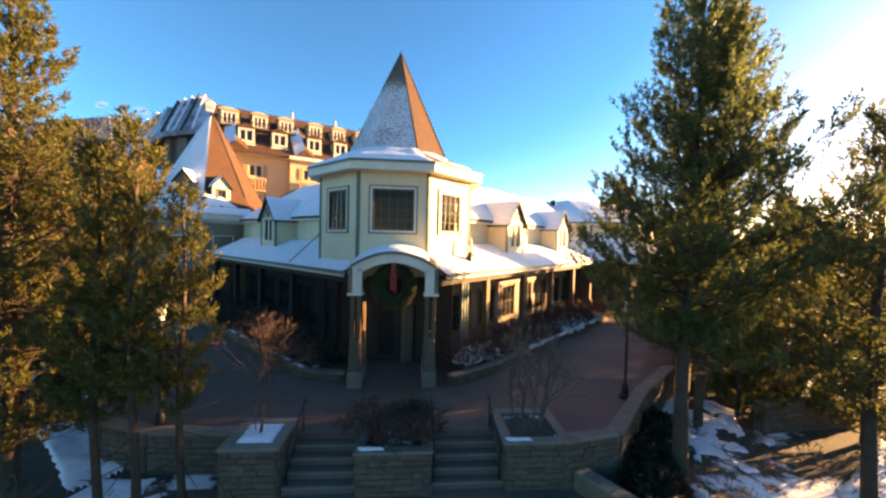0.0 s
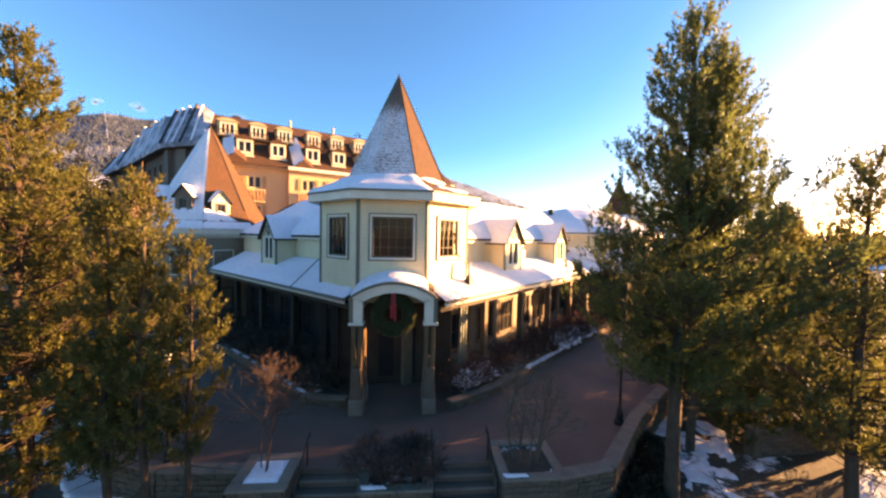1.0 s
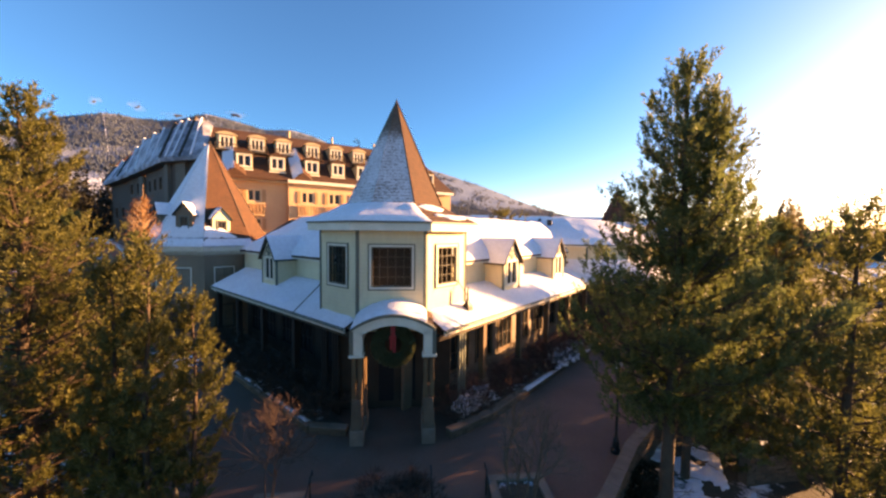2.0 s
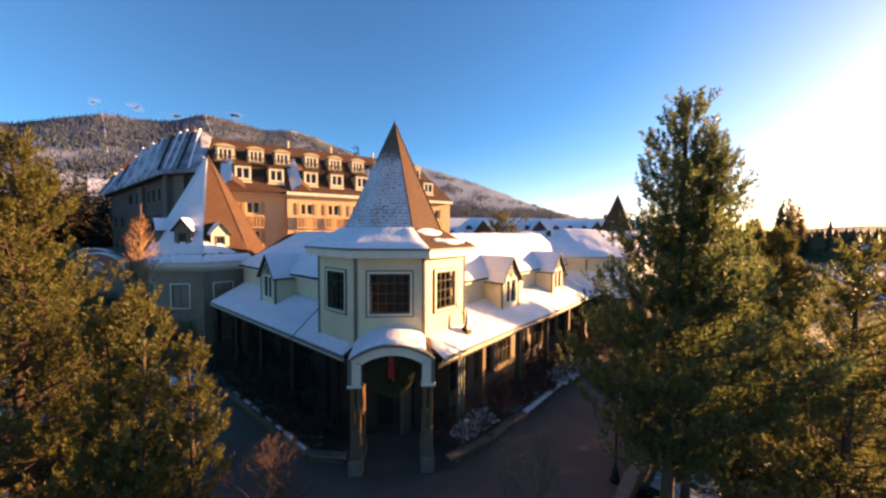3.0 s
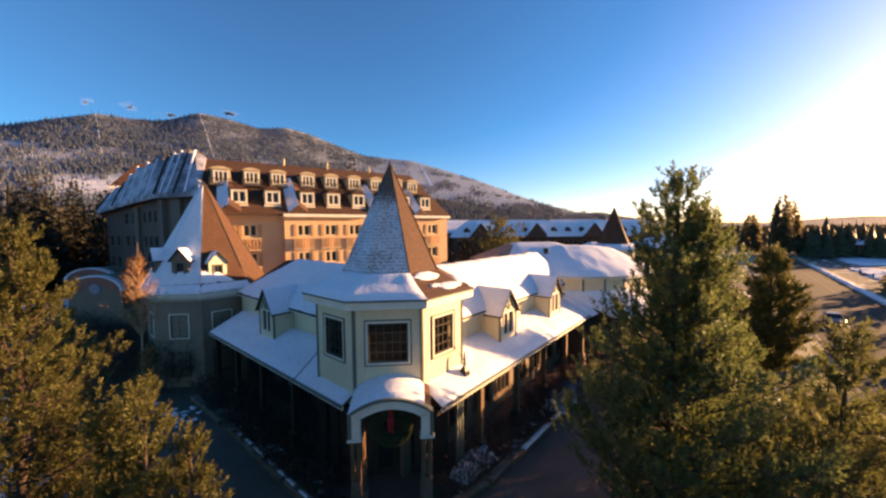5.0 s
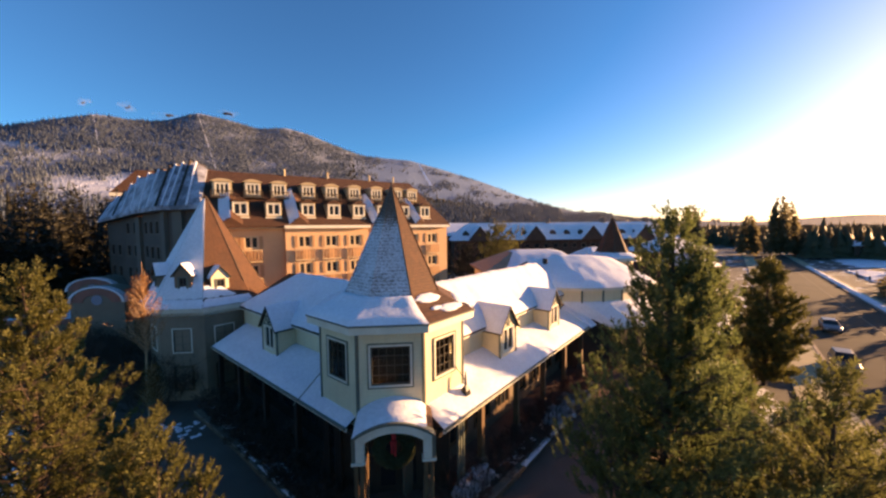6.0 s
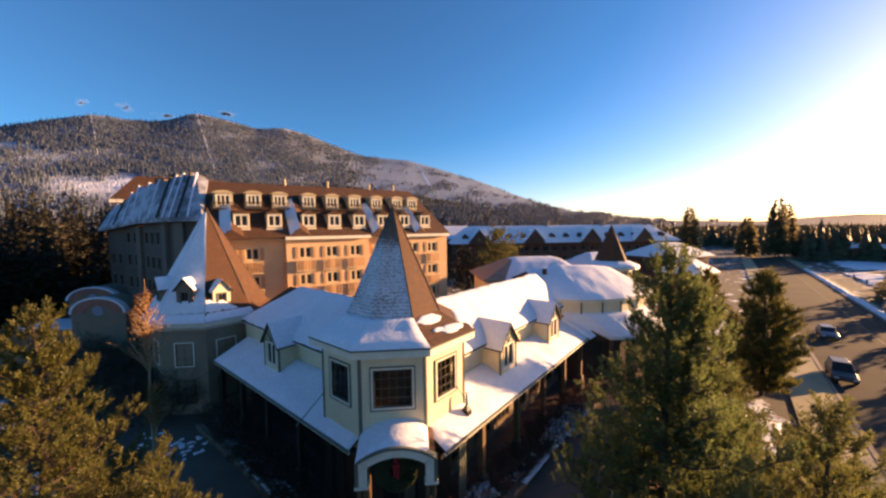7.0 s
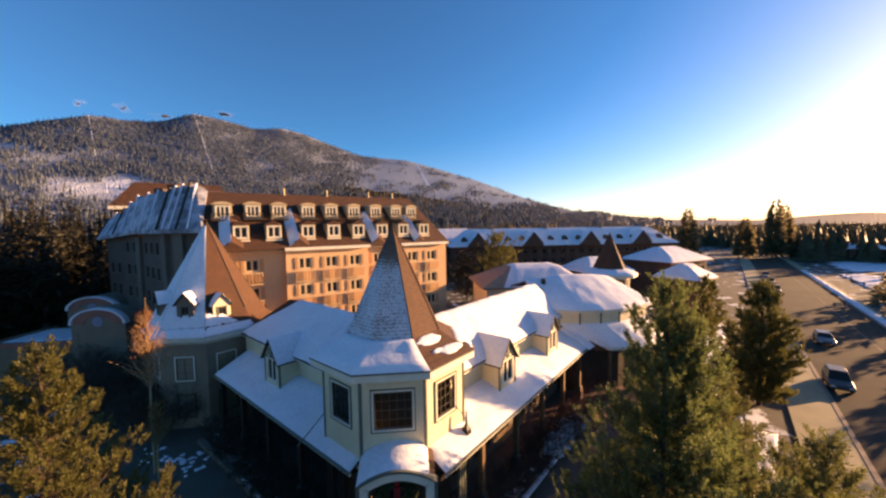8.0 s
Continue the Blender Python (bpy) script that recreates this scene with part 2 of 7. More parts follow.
# ---- building helpers ----
def corner_box(bm, x0, x1, y0, y1, z0, z1, m=None):
    vs = [bm.verts.new((x, y, z)) for z in (z0, z1) for x, y in ((x0, y0), (x1, y0), (x1, y1), (x0, y1))]
    if m is not None:
        for v in vs:
            v.co = m @ v.co
    for f in ((3, 2, 1, 0), (4, 5, 6, 7), (0, 1, 5, 4), (1, 2, 6, 5), (2, 3, 7, 6), (3, 0, 4, 7)):
        bm.faces.new([vs[i] for i in f])
    return vs


def loft(bm, loops, cap=True, closed=True):
    """Skin over loops of equally many points, in order from bottom to top."""
    rings = [[bm.verts.new(p) for p in lp] for lp in loops]
    k = len(rings[0])
    for a, b in zip(rings, rings[1:]):
        for i in range(k if closed else k - 1):
            j = (i + 1) % k
            bm.faces.new((a[i], a[j], b[j], b[i]))
    if cap:
        bm.faces.new(list(reversed(rings[0])))
        bm.faces.new(rings[-1])


def tube(bm, p0, p1, r0, r1, n=8):
    p0, p1 = Vector(p0), Vector(p1)
    q = (p1 - p0).to_track_quat("Z", "Y")
    ring = [Vector((math.cos(2 * math.pi * i / n), math.sin(2 * math.pi * i / n), 0)) for i in range(n)]
    loft(bm, [[p0 + q @ (v * r0) for v in ring], [p1 + q @ (v * r1) for v in ring]])


def mesh_of(name, bm, mat, bevel=0.0, smooth=False):
    if bevel:
        bmesh.ops.bevel(bm, geom=list(bm.edges), offset=bevel, segments=1, affect="EDGES", profile=0.5)
    bmesh.ops.recalc_face_normals(bm, faces=list(bm.faces))
    me = bpy.data.meshes.new(name)
    bm.to_mesh(me)
    bm.free()
    me.materials.append(mat)
    if smooth:
        me.polygons.foreach_set("use_smooth", [True] * len(me.polygons))
    return me


def part(name, bm, mat, parent, label="", bevel=0.0, smooth=False, m=None):
    ob = new(name, mesh_of(name, bm, mat, bevel, smooth))
    if parent is not None:
        ob.parent = parent
    if m is not None:
        ob.matrix_basis = m
    return tagged(ob, label)


def thing(name, label, category, m=None, group="", kind=""):
    ob = new(name)
    ob.empty_display_size = 0.3
    if m is not None:
        ob.matrix_basis = m
    return tagged(ob, label, category, group, kind)


def tri_mesh(name, verts, tris, mat, parent=None, smooth=False):
    """A mesh from numpy arrays of places and triangles."""
    me = bpy.data.meshes.new(name)
    verts, tris = np.asarray(verts, dtype=np.float32), np.asarray(tris, dtype=np.int32)
    me.vertices.add(len(verts))
    me.vertices.foreach_set("co", verts.ravel())
    me.loops.add(tris.size)
    me.loops.foreach_set("vertex_index", tris.ravel())
    me.polygons.add(len(tris))
    me.polygons.foreach_set("loop_start", np.arange(0, tris.size, 3, dtype=np.int32))
    me.update(calc_edges=True)
    me.validate()
    me.materials.append(mat)
    if smooth:
        me.polygons.foreach_set("use_smooth", [True] * len(me.polygons))
    ob = new(name, me)
    if parent is not None:
        ob.parent = parent
    return ob


def along(line, u):
    """The place at the share u of a line of points."""
    u = min(0.999999, max(0.0, u)) * (len(line) - 1)
    i = int(u)
    return Vector(line[i]).lerp(Vector(line[i + 1]), u - i)


def snow_sheet(parent, corners, thick=0.16, n=14, k=8, seed=0, name="snow_cover", lump=0.05, label="", ragged=0.0, lower=None, upper=None, lines=None):
    """A soft blanket of snow over a patch, rounded at its rims. corners run round the patch; or lower and upper are its two long edges."""
    if corners is not None:
        a, b, c, d = corners
        lower, upper = [a, b], [d, c]
    lines = lines or [lower, upper]
    bm = bmesh.new()
    grid = []
    for i in range(n + 1):
        row = []
        for j in range(k + 1):
            u, v = i / n, j / k
            uu, vv = u, v
            if ragged and (i in (0, n) or j in (0, k)):
                w = noise.noise(Vector((u * 9 + seed, v * 9, seed * 1.7))) * ragged
                uu = min(1, max(0, u + (w if i == 0 else -abs(w) if i == n else 0)))
                vv = min(1, max(0, v + (abs(w) if j == 0 else -abs(w) if j == k else 0)))
            p = along([along(ln, uu) for ln in lines], vv)
            lift = 0.012 if i in (0, n) or j in (0, k) else thick + lump * noise.noise(p * 0.9 + Vector((seed, 0, 0))) + 0.4 * lump * noise.noise(p * 2.7)
            if lift > 0.02 and (i in (1, n - 1) or j in (1, k - 1)):
                lift *= 0.75
            row.append(bm.verts.new(p + Vector((0, 0, max(0.012, lift)))))
        grid.append(row)
    for i in range(n):
        for j in range(k):
            bm.faces.new((grid[i][j], grid[i + 1][j], grid[i + 1][j + 1], grid[i][j + 1]))
    return part(name, bm, SNOW, parent, label, smooth=True)


def slab(bm, corners, thick):
    """A roof plate: the corners give its upper side."""
    loft(bm, [[Vector(p) - Vector((0, 0, thick)) for p in corners], [Vector(p) for p in corners]])


def panel(bm, x0, x1, z0, z1, holes, y0=0.0, y1=0.18):
    """A wall plate along x, one shell, with rectangular holes (x0, x1, z0, z1) right through it."""
    xs = sorted({x0, x1, *[min(x1, max(x0, v)) for h in holes for v in h[:2]]})
    zs = sorted({z0, z1, *[min(z1, max(z0, v)) for h in holes for v in h[2:]]})
    nx, nz = len(xs) - 1, len(zs) - 1

    def solid(i, k):
        if not (0 <= i < nx and 0 <= k < nz):
            return False
        x, z = (xs[i] + xs[i + 1]) / 2, (zs[k] + zs[k + 1]) / 2
        return not any(h[0] < x < h[1] and h[2] < z < h[3] for h in holes)

    made = {}

    def vert(i, y, k):
        if (i, y, k) not in made:
            made[i, y, k] = bm.verts.new((xs[i], (y0, y1)[y], zs[k]))
        return made[i, y, k]

    for i in range(nx):
        for k in range(nz):
            if not solid(i, k):
                continue
            for y in (0, 1):
                bm.faces.new([vert(i, y, k), vert(i + 1, y, k), vert(i + 1, y, k + 1), vert(i, y, k + 1)])
            for di, dk, e in ((-1, 0, ((i, k), (i, k + 1))), (1, 0, ((i + 1, k), (i + 1, k + 1))), (0, -1, ((i, k), (i + 1, k))), (0, 1, ((i, k + 1), (i + 1, k + 1)))):
                if not solid(i + di, k + dk):
                    (a, b), (c, d) = e
                    bm.faces.new([vert(a, 0, b), vert(c, 0, d), vert(c, 1, d), vert(a, 1, b)])


def window(parent, x0, x1, z0, z1, m, cols=4, rows=4, trim=0.09, casing=None, pane_mat=None, bars=0.022, y=0.0, inner=None, flat=False):
    """A framed window in a wall plate's hole: casing, sash with its glazing bars, and a pane. flat: the pieces hang under the parent itself."""
    bm = bmesh.new()
    for a, b, c, d in ((x0 - trim, x1 + trim, z1, z1 + trim), (x0 - trim, x1 + trim, z0 - trim, z0), (x0 - trim, x0, z0, z1), (x1, x1 + trim, z0, z1)):
        corner_box(bm, a, b, y - 0.05, y + 0.02, c, d)
    w = part("window_frame" if flat else "window", bm, casing or TRIM, parent, m=m)
    home, mm = (parent, m) if flat else (w, None)
    if casing is None:
        bm = bmesh.new()
        e = trim + 0.055
        for a, b, c, d in ((x0 - e, x1 + e, z1 + trim, z1 + e), (x0 - e, x1 + e, z0 - e, z0 - trim), (x0 - e, x0 - trim, z0 - trim, z1 + trim), (x1 + trim, x1 + e, z0 - trim, z1 + trim)):
            corner_box(bm, a, b, y - 0.065, y + 0.02, c, d)
        part("edging", bm, SAGE, home, m=mm)
    bm = bmesh.new()
    s = 0.07
    for a, b, c, d in ((x0, x1, z1 - s, z1), (x0, x1, z0, z0 + s), (x0, x0 + s, z0 + s, z1 - s), (x1 - s, x1, z0 + s, z1 - s)):
        corner_box(bm, a, b, y - 0.02, y + 0.08, c, d)
    for i in range(1, cols):
        x = x0 + (x1 - x0) * i / cols
        corner_box(bm, x - bars / 2, x + bars / 2, y + 0.005, y + 0.05, z0 + s, z1 - s)
    for i in range(1, rows):
        z = z0 + (z1 - z0) * i / rows
        corner_box(bm, x0 + s, x1 - s, y + 0.009, y + 0.046, z - bars / 2, z + bars / 2)
    part("sash", bm, inner or SASH, home, m=mm)
    bm = bmesh.new()
    corner_box(bm, x0 + s * 0.5, x1 - s * 0.5, y + 0.055, y + 0.065, z0 + s * 0.5, z1 - s * 0.5)
    p = part("pane", bm, pane_mat or GLASS, home, m=mm)
    p.visible_shadow = False
    return w


def ring8(c, a, z, turn=22.5):
    """The eight corners of a regular octagon with apothem a."""
    r = a / math.cos(radians(22.5))
    return [(c[0] + r * math.cos(radians(turn + 45 * i)), c[1] + r * math.sin(radians(turn + 45 * i)), z) for i in range(8)]


def face8(c, a, k):
    """The frame of an octagon's side k: x along it, y inward; k = 0 faces -y, 1 faces (+x, -y)."""
    t = radians(-90 + 45 * k)
    return pose(c[0] + a * math.cos(t), c[1] + a * math.sin(t), 0, 0, 0, 45 * k)


# ---- ground, terrace, steps ----
LOW = -0.95                                   # the ground below the terrace


def flat_poly(bm, pts, z0, z1):
    loft(bm, [[(x, y, z0) for x, y in pts], [(x, y, z1) for x, y in pts]])


bm = bmesh.new()
rings = [0, 30, 80, 200, 600, 1500, 4600]
prev = [bm.verts.new((0, 0, LOW))]
for r in rings[1:]:
    cur = [bm.verts.new((r * math.cos(2 * math.pi * i / 48), r * math.sin(2 * math.pi * i / 48), LOW)) for i in range(48)]
    for i in range(48):
        j = (i + 1) % 48
        bm.faces.new((prev[0], cur[i], cur[j]) if len(prev) == 1 else (prev[i], cur[i], cur[j], prev[j]))
    prev = cur
tagged(part("ground", bm, EARTH, None, "winter ground of bare earth and patchy old snow"), category="ground", kind="structure")

TERRACE = [(-4.8, 10.35), (2.95, 10.35), (2.95, 9.2), (4.4, 9.1), (6.3, 9.5), (9.0, 12.2), (12.0, 14.6), (22.0, 24.5), (30.0, 33.0), (30.0, 60.0), (-26.0, 60.0), (-26.0, 27.0), (-16.0, 19.0), (-10.5, 12.8), (-8.6, 10.9), (-7.0, 10.4)]
bm = bmesh.new()
flat_poly(bm, TERRACE, LOW - 0.3, 0.0)
terrace = tagged(part("pavement", bm, PAVING, None, "brown paved terrace round the entrance, mostly in shade"), category="pavement", kind="structure")
bm = bmesh.new()
flat_poly(bm, [(-6.5, 3.0), (6.0, 3.0), (6.0, 9.4), (-6.5, 9.4)], LOW - 0.1, LOW + 0.05)
tagged(part("pavement", bm, PAVING, None, "brown paving at the foot of the steps"), category="pavement", kind="structure")

# steps, two flights beside the middle planter
for x0, x1 in ((-2.95, -1.08), (0.92, 2.92)):
    st = thing("stairs", "flight of dark paved steps up to the terrace", "stairs", group="entrance steps", kind="structure")
    for i in range(1, 5):
        bm = bmesh.new()
        corner_box(bm, x0, x1, 10.35 - 0.32 * i, 10.35 - 0.32 * (i - 1) + 0.02, LOW, -0.18 * i)
        part("step", bm, PAVING, st)
        bm = bmesh.new()
        corner_box(bm, x0, x1, 10.33 - 0.32 * i, 10.35 - 0.32 * i + 0.05, -0.18 * i - 0.03, -0.18 * i + 0.006)
        part("nosing", bm, CAP, st)


def handrail(x):
    h = thing("handrail", "black iron handrail beside the steps", "handrail", group="step handrails")
    for y, z in ((10.5, 0.0), (9.15, -0.72)):
        bm = bmesh.new()
        tube(bm, (x, y, z - 0.2), (x, y, z + 0.9), 0.025, 0.025, 8)
        part("post", bm, IRON, h)
    bm = bmesh.new()
    tube(bm, (x, 10.75, 0.92), (x, 9.0, 0.14), 0.025, 0.025, 8)
    tube(bm, (x, 10.75, 0.92), (x, 10.75, 0.75), 0.025, 0.02, 8)
    part("rail", bm, IRON, h)


for x in (-2.85, 1.0, 2.82):
    handrail(x)

# rough stones shared by all walls
STONES = []
for k in range(6):
    bm = bmesh.new()
    vs = corner_box(bm, -0.5, 0.5, -0.5, 0.5, -0.5, 0.5)
    for v in vs:
        v.co += Vector((random.uniform(-0.07, 0.07), random.uniform(-0.05, 0.05), random.uniform(-0.08, 0.08)))
    STONES.append(mesh_of("stone", bm, STONE, bevel=0.09))


def stone_face(parent, p0, p1, z0, z1, depth=0.12, size=0.30, course=0.17):
    """Single stones laid in courses along the line p0-p1, on the side to its right."""
    p0, p1 = Vector((*p0, 0)), Vector((*p1, 0))
    d = (p1 - p0)
    run = d.length
    d.normalize()
    turn = math.atan2(d.y, d.x)
    rows = max(1, round((z1 - z0) / course))
    for r in range(rows):
        h = (z1 - z0) / rows
        s = -random.uniform(0, 0.5) * size
        while s < run:
            w = size * random.uniform(0.7, 1.6)
            a, b = max(s, 0), min(s + w, run)
            if b - a > 0.06:
                ob = new("stone", random.choice(STONES))
                ob.parent = parent
                c = p0 + d * (a + b) / 2
                ob.location = (c.x, c.y, z0 + h * (r + 0.5))
                ob.rotation_euler = (random.choice((0, math.pi)), 0, turn)
                ob.scale = (b - a - 0.012, depth * random.uniform(0.8, 1.25), h - 0.014)
            s += w


def low_wall(name, label, pts, z0, z1, thick=0.36, cap=0.07, category="wall"):
    """A stone-faced garden wall along a line of points, with coping slabs."""
    w = thing(name, label, category, kind="structure")
    for p0, p1 in zip(pts, pts[1:]):
        d = (Vector(p1) - Vector(p0)).normalized()
        nrm = Vector((-d.y, d.x)) * (thick / 2)
        p0v, p1v = Vector(p0), Vector(p1)
        quad = [p0v - nrm * 0.85, p1v - nrm * 0.85, p1v + nrm, p0v + nrm]
        bm = bmesh.new()
        flat_poly(bm, [tuple(v) for v in quad], z0, z1 - cap)
        part("core", bm, STONE, w)
        stone_face(w, tuple(p0v - nrm * 0.9), tuple(p1v - nrm * 0.9), z0, z1 - cap, 0.1)
        n = max(1, round((p1v - p0v).length / 0.9))
        for k in range(n):
            a, b = p0v + (p1v - p0v) * (k / n), p0v + (p1v - p0v) * ((k + 1) / n)
            e = d * 0.006
            q = [a + e - nrm * 1.25, b - e - nrm * 1.25, b - e + nrm * 1.2, a + e + nrm * 1.2]
            bm = bmesh.new()
            flat_poly(bm, [tuple(v) for v in q], z1 - cap, z1 + random.uniform(-0.006, 0.006))
            part("coping", bm, CAP, w, bevel=0.012)
    return w


low_wall("garden_wall", "low stone parapet wall with pale coping at the terrace edge", [(4.5, 9.1), (6.3, 9.45), (9.0, 12.2), (12.0, 14.6)], LOW - 0.1, 0.42)
low_wall("garden_wall", "low dark stone wall at the shaded terrace edge", [(-10.5, 12.8), (-8.6, 10.9), (-7.0, 10.35), (-4.55, 10.2)], LOW - 0.1, 0.22)
low_wall("garden_wall", "long low stone wall edging the snow beside the footpath", [(19.4, 16.4), (26.6, 23.2)], LOW - 0.1, 0.05)
low_wall("ramp_wall", "sloping stone-clad wall beside the lower paving", [(6.6, 6.4), (5.0, 9.0)], LOW - 0.1, -0.35)
low_wall("garden_wall", "stone retaining wall standing in the snowy slope", [(13.2, 11.6), (17.6, 11.9)], LOW - 0.1, 0.15)
low_wall("garden_wall", "stone retaining wall standing in the snowy slope", [(14.2, 14.3), (18.8, 14.8)], LOW - 0.1, 0.2)


def planter(label, x0, x1, y0, y1, z0, z1, snowy):
    p = thing("planter", label, "planter", group="stone planters by the steps")
    bm = bmesh.new()
    t = 0.22
    for a, b, c, d in ((x0, x1, y0, y0 + t), (x0, x1, y1 - t, y1), (x0, x0 + t, y0 + t, y1 - t), (x1 - t, x1, y0 + t, y1 - t)):
        corner_box(bm, a, b, c, d, z0, z1 - 0.08)
    part("core", bm, STONE, p)
    for a, b in (((x0, y0), (x1, y0)), ((x1, y0), (x1, y1)), ((x0, y1), (x0, y0))):
        stone_face(p, a, b, z0, z1 - 0.08, 0.1)
    e = 0.07
    for a, b, c, d in ((x0 - e, x1 + e, y0 - e, y0 + t), (x0 - e, x1 + e, y1 - t, y1 + e), (x0 - e, x0 + t, y0 + t + 0.004, y1 - t - 0.004), (x1 - t, x1 + e, y0 + t + 0.004, y1 - t - 0.004)):
        bm = bmesh.new()
        corner_box(bm, a, b, c, d, z1 - 0.08, z1)
        part("coping", bm, CAP, p, bevel=0.012)
    bm = bmesh.new()
    corner_box(bm, x0 + t, x1 - t, y0 + t, y1 - t, z1 - 0.4, z1 - 0.1)
    part("soil", bm, BED, p)
    if snowy == 1:
        snow_sheet(p, [(x0 + 0.22, y0 + 0.22, z1 - 0.06), (x1 - 0.23, y0 + 0.22, z1 - 0.06), (x1 - 0.23, y1 - 0.2, z1 - 0.06), (x0 + 0.22, y1 - 0.2, z1 - 0.06)], 0.08, 12, 12, 3, ragged=0.05)
    else:
        snow_sheet(p, [(x0 + 0.02, y0, z1), (x0 + 0.8, y0, z1), (x0 + 0.7, y0 + 0.16, z1), (x0 + 0.02, y0 + 0.2, z1)], 0.05, 10, 4, 5, ragged=0.15)
    return p


planter("square stone planter filled with smooth snow", -4.45, -3.05, 9.0, 10.45, LOW, 0.42, 1)
planter("stone planter with dark soil and scraps of snow", -1.05, 0.9, 8.95, 10.3, LOW, 0.28, 2)
planter("stone planter with dark soil and scraps of snow", 2.95, 4.75, 9.0, 10.8, LOW, 0.42, 2)

# ---- road on the sunny side, running towards (+1, +1) ----
ROAD = pose(28.5, 16.2, 0, 0, 0, 45)          # x along the road, y towards the lodge


def strip(name, y0, y1, z0, z1, mat, label, category, x0=-60, x1=420):
    bm = bmesh.new()
    corner_box(bm, x0, x1, y0, y1, z0, z1, ROAD)
    return tagged(part(name, bm, mat, None, label), category=category, kind="structure")


strip("road", -11.0, 0.0, LOW - 0.2, LOW + 0.03, ASPHALT, "wide grey-brown asphalt road", "road")
strip("kerb", 0.0, 0.3, LOW - 0.2, LOW + 0.17, CAP, "concrete kerb along the road", "kerb")
strip("kerb", -11.3, -11.0, LOW - 0.2, LOW + 0.17, CAP, "concrete kerb along the far side of the road", "kerb")
strip("pavement", 0.3, 3.4, LOW - 0.2, LOW + 0.14, WALKWAY, "sandy concrete footpath beside the road", "pavement")
strip("pavement", -13.4, -11.3, LOW - 0.2, LOW + 0.14, WALKWAY, "footpath on the far side of the road", "pavement")
for y in (-7.6,):
    strip("road_marking", y - 0.045, y + 0.045, LOW + 0.03, LOW + 0.035, PAINT, "worn painted line on the asphalt", "marking", -60, 300)
bank = thing("snow_bank", "ridge of ploughed snow along the far kerb", "snow", kind="stuff")
for i in range(16):
    x = -10 + 9.0 * i
    c = [ROAD @ Vector(p) for p in ((x, -12.7, LOW + 0.12), (x + 9.1, -12.7, LOW + 0.12), (x + 9.1, -11.4, LOW + 0.12), (x, -11.4, LOW + 0.12))]
    snow_sheet(bank, c, 0.3, 14, 5, i, "drift", 0.22)
for a, b, y0, y1 in ((20, 60, -34, -17), (62, 130, -40, -18), (-6, 16, -28, -17), (140, 240, -60, -22)):
    field = [ROAD @ Vector(p) for p in ((a, y0, LOW), (b, y0, LOW), (b, y1, LOW), (a, y1, LOW))]
    tagged(snow_sheet(None, field, 0.25, 40, 20, a, "snow_field", 0.5, "open lot under old snow across the road", ragged=0.3), category="snow", kind="stuff")

# ---- entrance building ----
lodge = thing("entrance_building", "cream lodge entrance with spired octagonal tower and snowy porches", "building")
C = (-0.6, 18.75)                             # the tower's axis
A = 3.65                                      # half its width across the flats

for k in range(8):
    m = face8(C, A, k)
    half = A * math.tan(radians(22.5))
    win = {0: (-0.90, 0.90, 6.2, 8.0), 1: (-0.72, 0.72, 6.2, 8.0), 7: (-0.72, 0.72, 6.2, 8.0), 2: (-0.72, 0.72, 6.2, 8.0), 6: (-0.72, 0.72, 6.2, 8.0)}.get(k)
    bm = bmesh.new()
    panel(bm, -half, half, 4.2, 8.85, [win] if win else [])
    part("tower_wall", bm, CREAM, lodge, m=m)
    if win:
        window(lodge, *win, m, 5 if k == 0 else 4, 4)
    for a, b, c in ((half - 0.09, half + 0.035, -0.03), (-half - 0.035, -half + 0.09, -0.033)):
        bm = bmesh.new()
        corner_box(bm, a, b, c, 0.06, 4.3, 8.72)
        part("corner_board", bm, SAGE, lodge, m=m)
bm = bmesh.new()
loft(bm, [ring8(C, A - 0.2, 5.2), ring8(C, A - 0.2, 5.3)])
part("tower_floor", bm, DARKWOOD, lodge)
# dark solid added inside the hollow tower so that its windows look unlit
bm = bmesh.new()
loft(bm, [ring8(C, A - 0.7, 5.35), ring8(C, A - 0.7, 8.7)])
part("dark_core", bm, DARKWOOD, lodge, "dark core added behind the tower windows to darken them")

# eaves: soffit, fascia, low skirt roof, steep spire
EA, EZ = 4.2, 9.08
bm = bmesh.new()
loft(bm, [ring8(C, A - 0.1, 8.72), ring8(C, EA, 8.72), ring8(C, EA, EZ), ring8(C, A - 0.3, EZ)], cap=False)
part("fascia", bm, TRIM, lodge)
bm = bmesh.new()
loft(bm, [ring8(C, EA + 0.06, EZ - 0.02), ring8(C, EA + 0.06, EZ + 0.05), ring8(C, EA - 0.2, EZ + 0.1)], cap=False)
part("gutter", bm, SAGE, lodge)
SK = [(EA + 0.05, EZ + 0.05), (3.25, 9.55), (2.42, 10.05)]
bm = bmesh.new()
loft(bm, [ring8(C, a, z) for a, z in SK], cap=False)
part("skirt_roof", bm, ROOF, lodge, "brown shingled skirt roof, snowed over on its shaded sides")
TIP = (C[0], C[1], 15.75)
low = ring8(C, 2.42, 10.05)
bm = bmesh.new()
for i in (6, 7, 0):
    bm.faces.new([bm.verts.new(p) for p in (low[i], low[(i + 1) % 8], TIP)])
part("spire", bm, ROOF, lodge, "steep bare brown shingled spire side")
bm = bmesh.new()
for i in (1, 2, 3, 4, 5):
    bm.faces.new([bm.verts.new(p) for p in (low[i], low[(i + 1) % 8], TIP)])
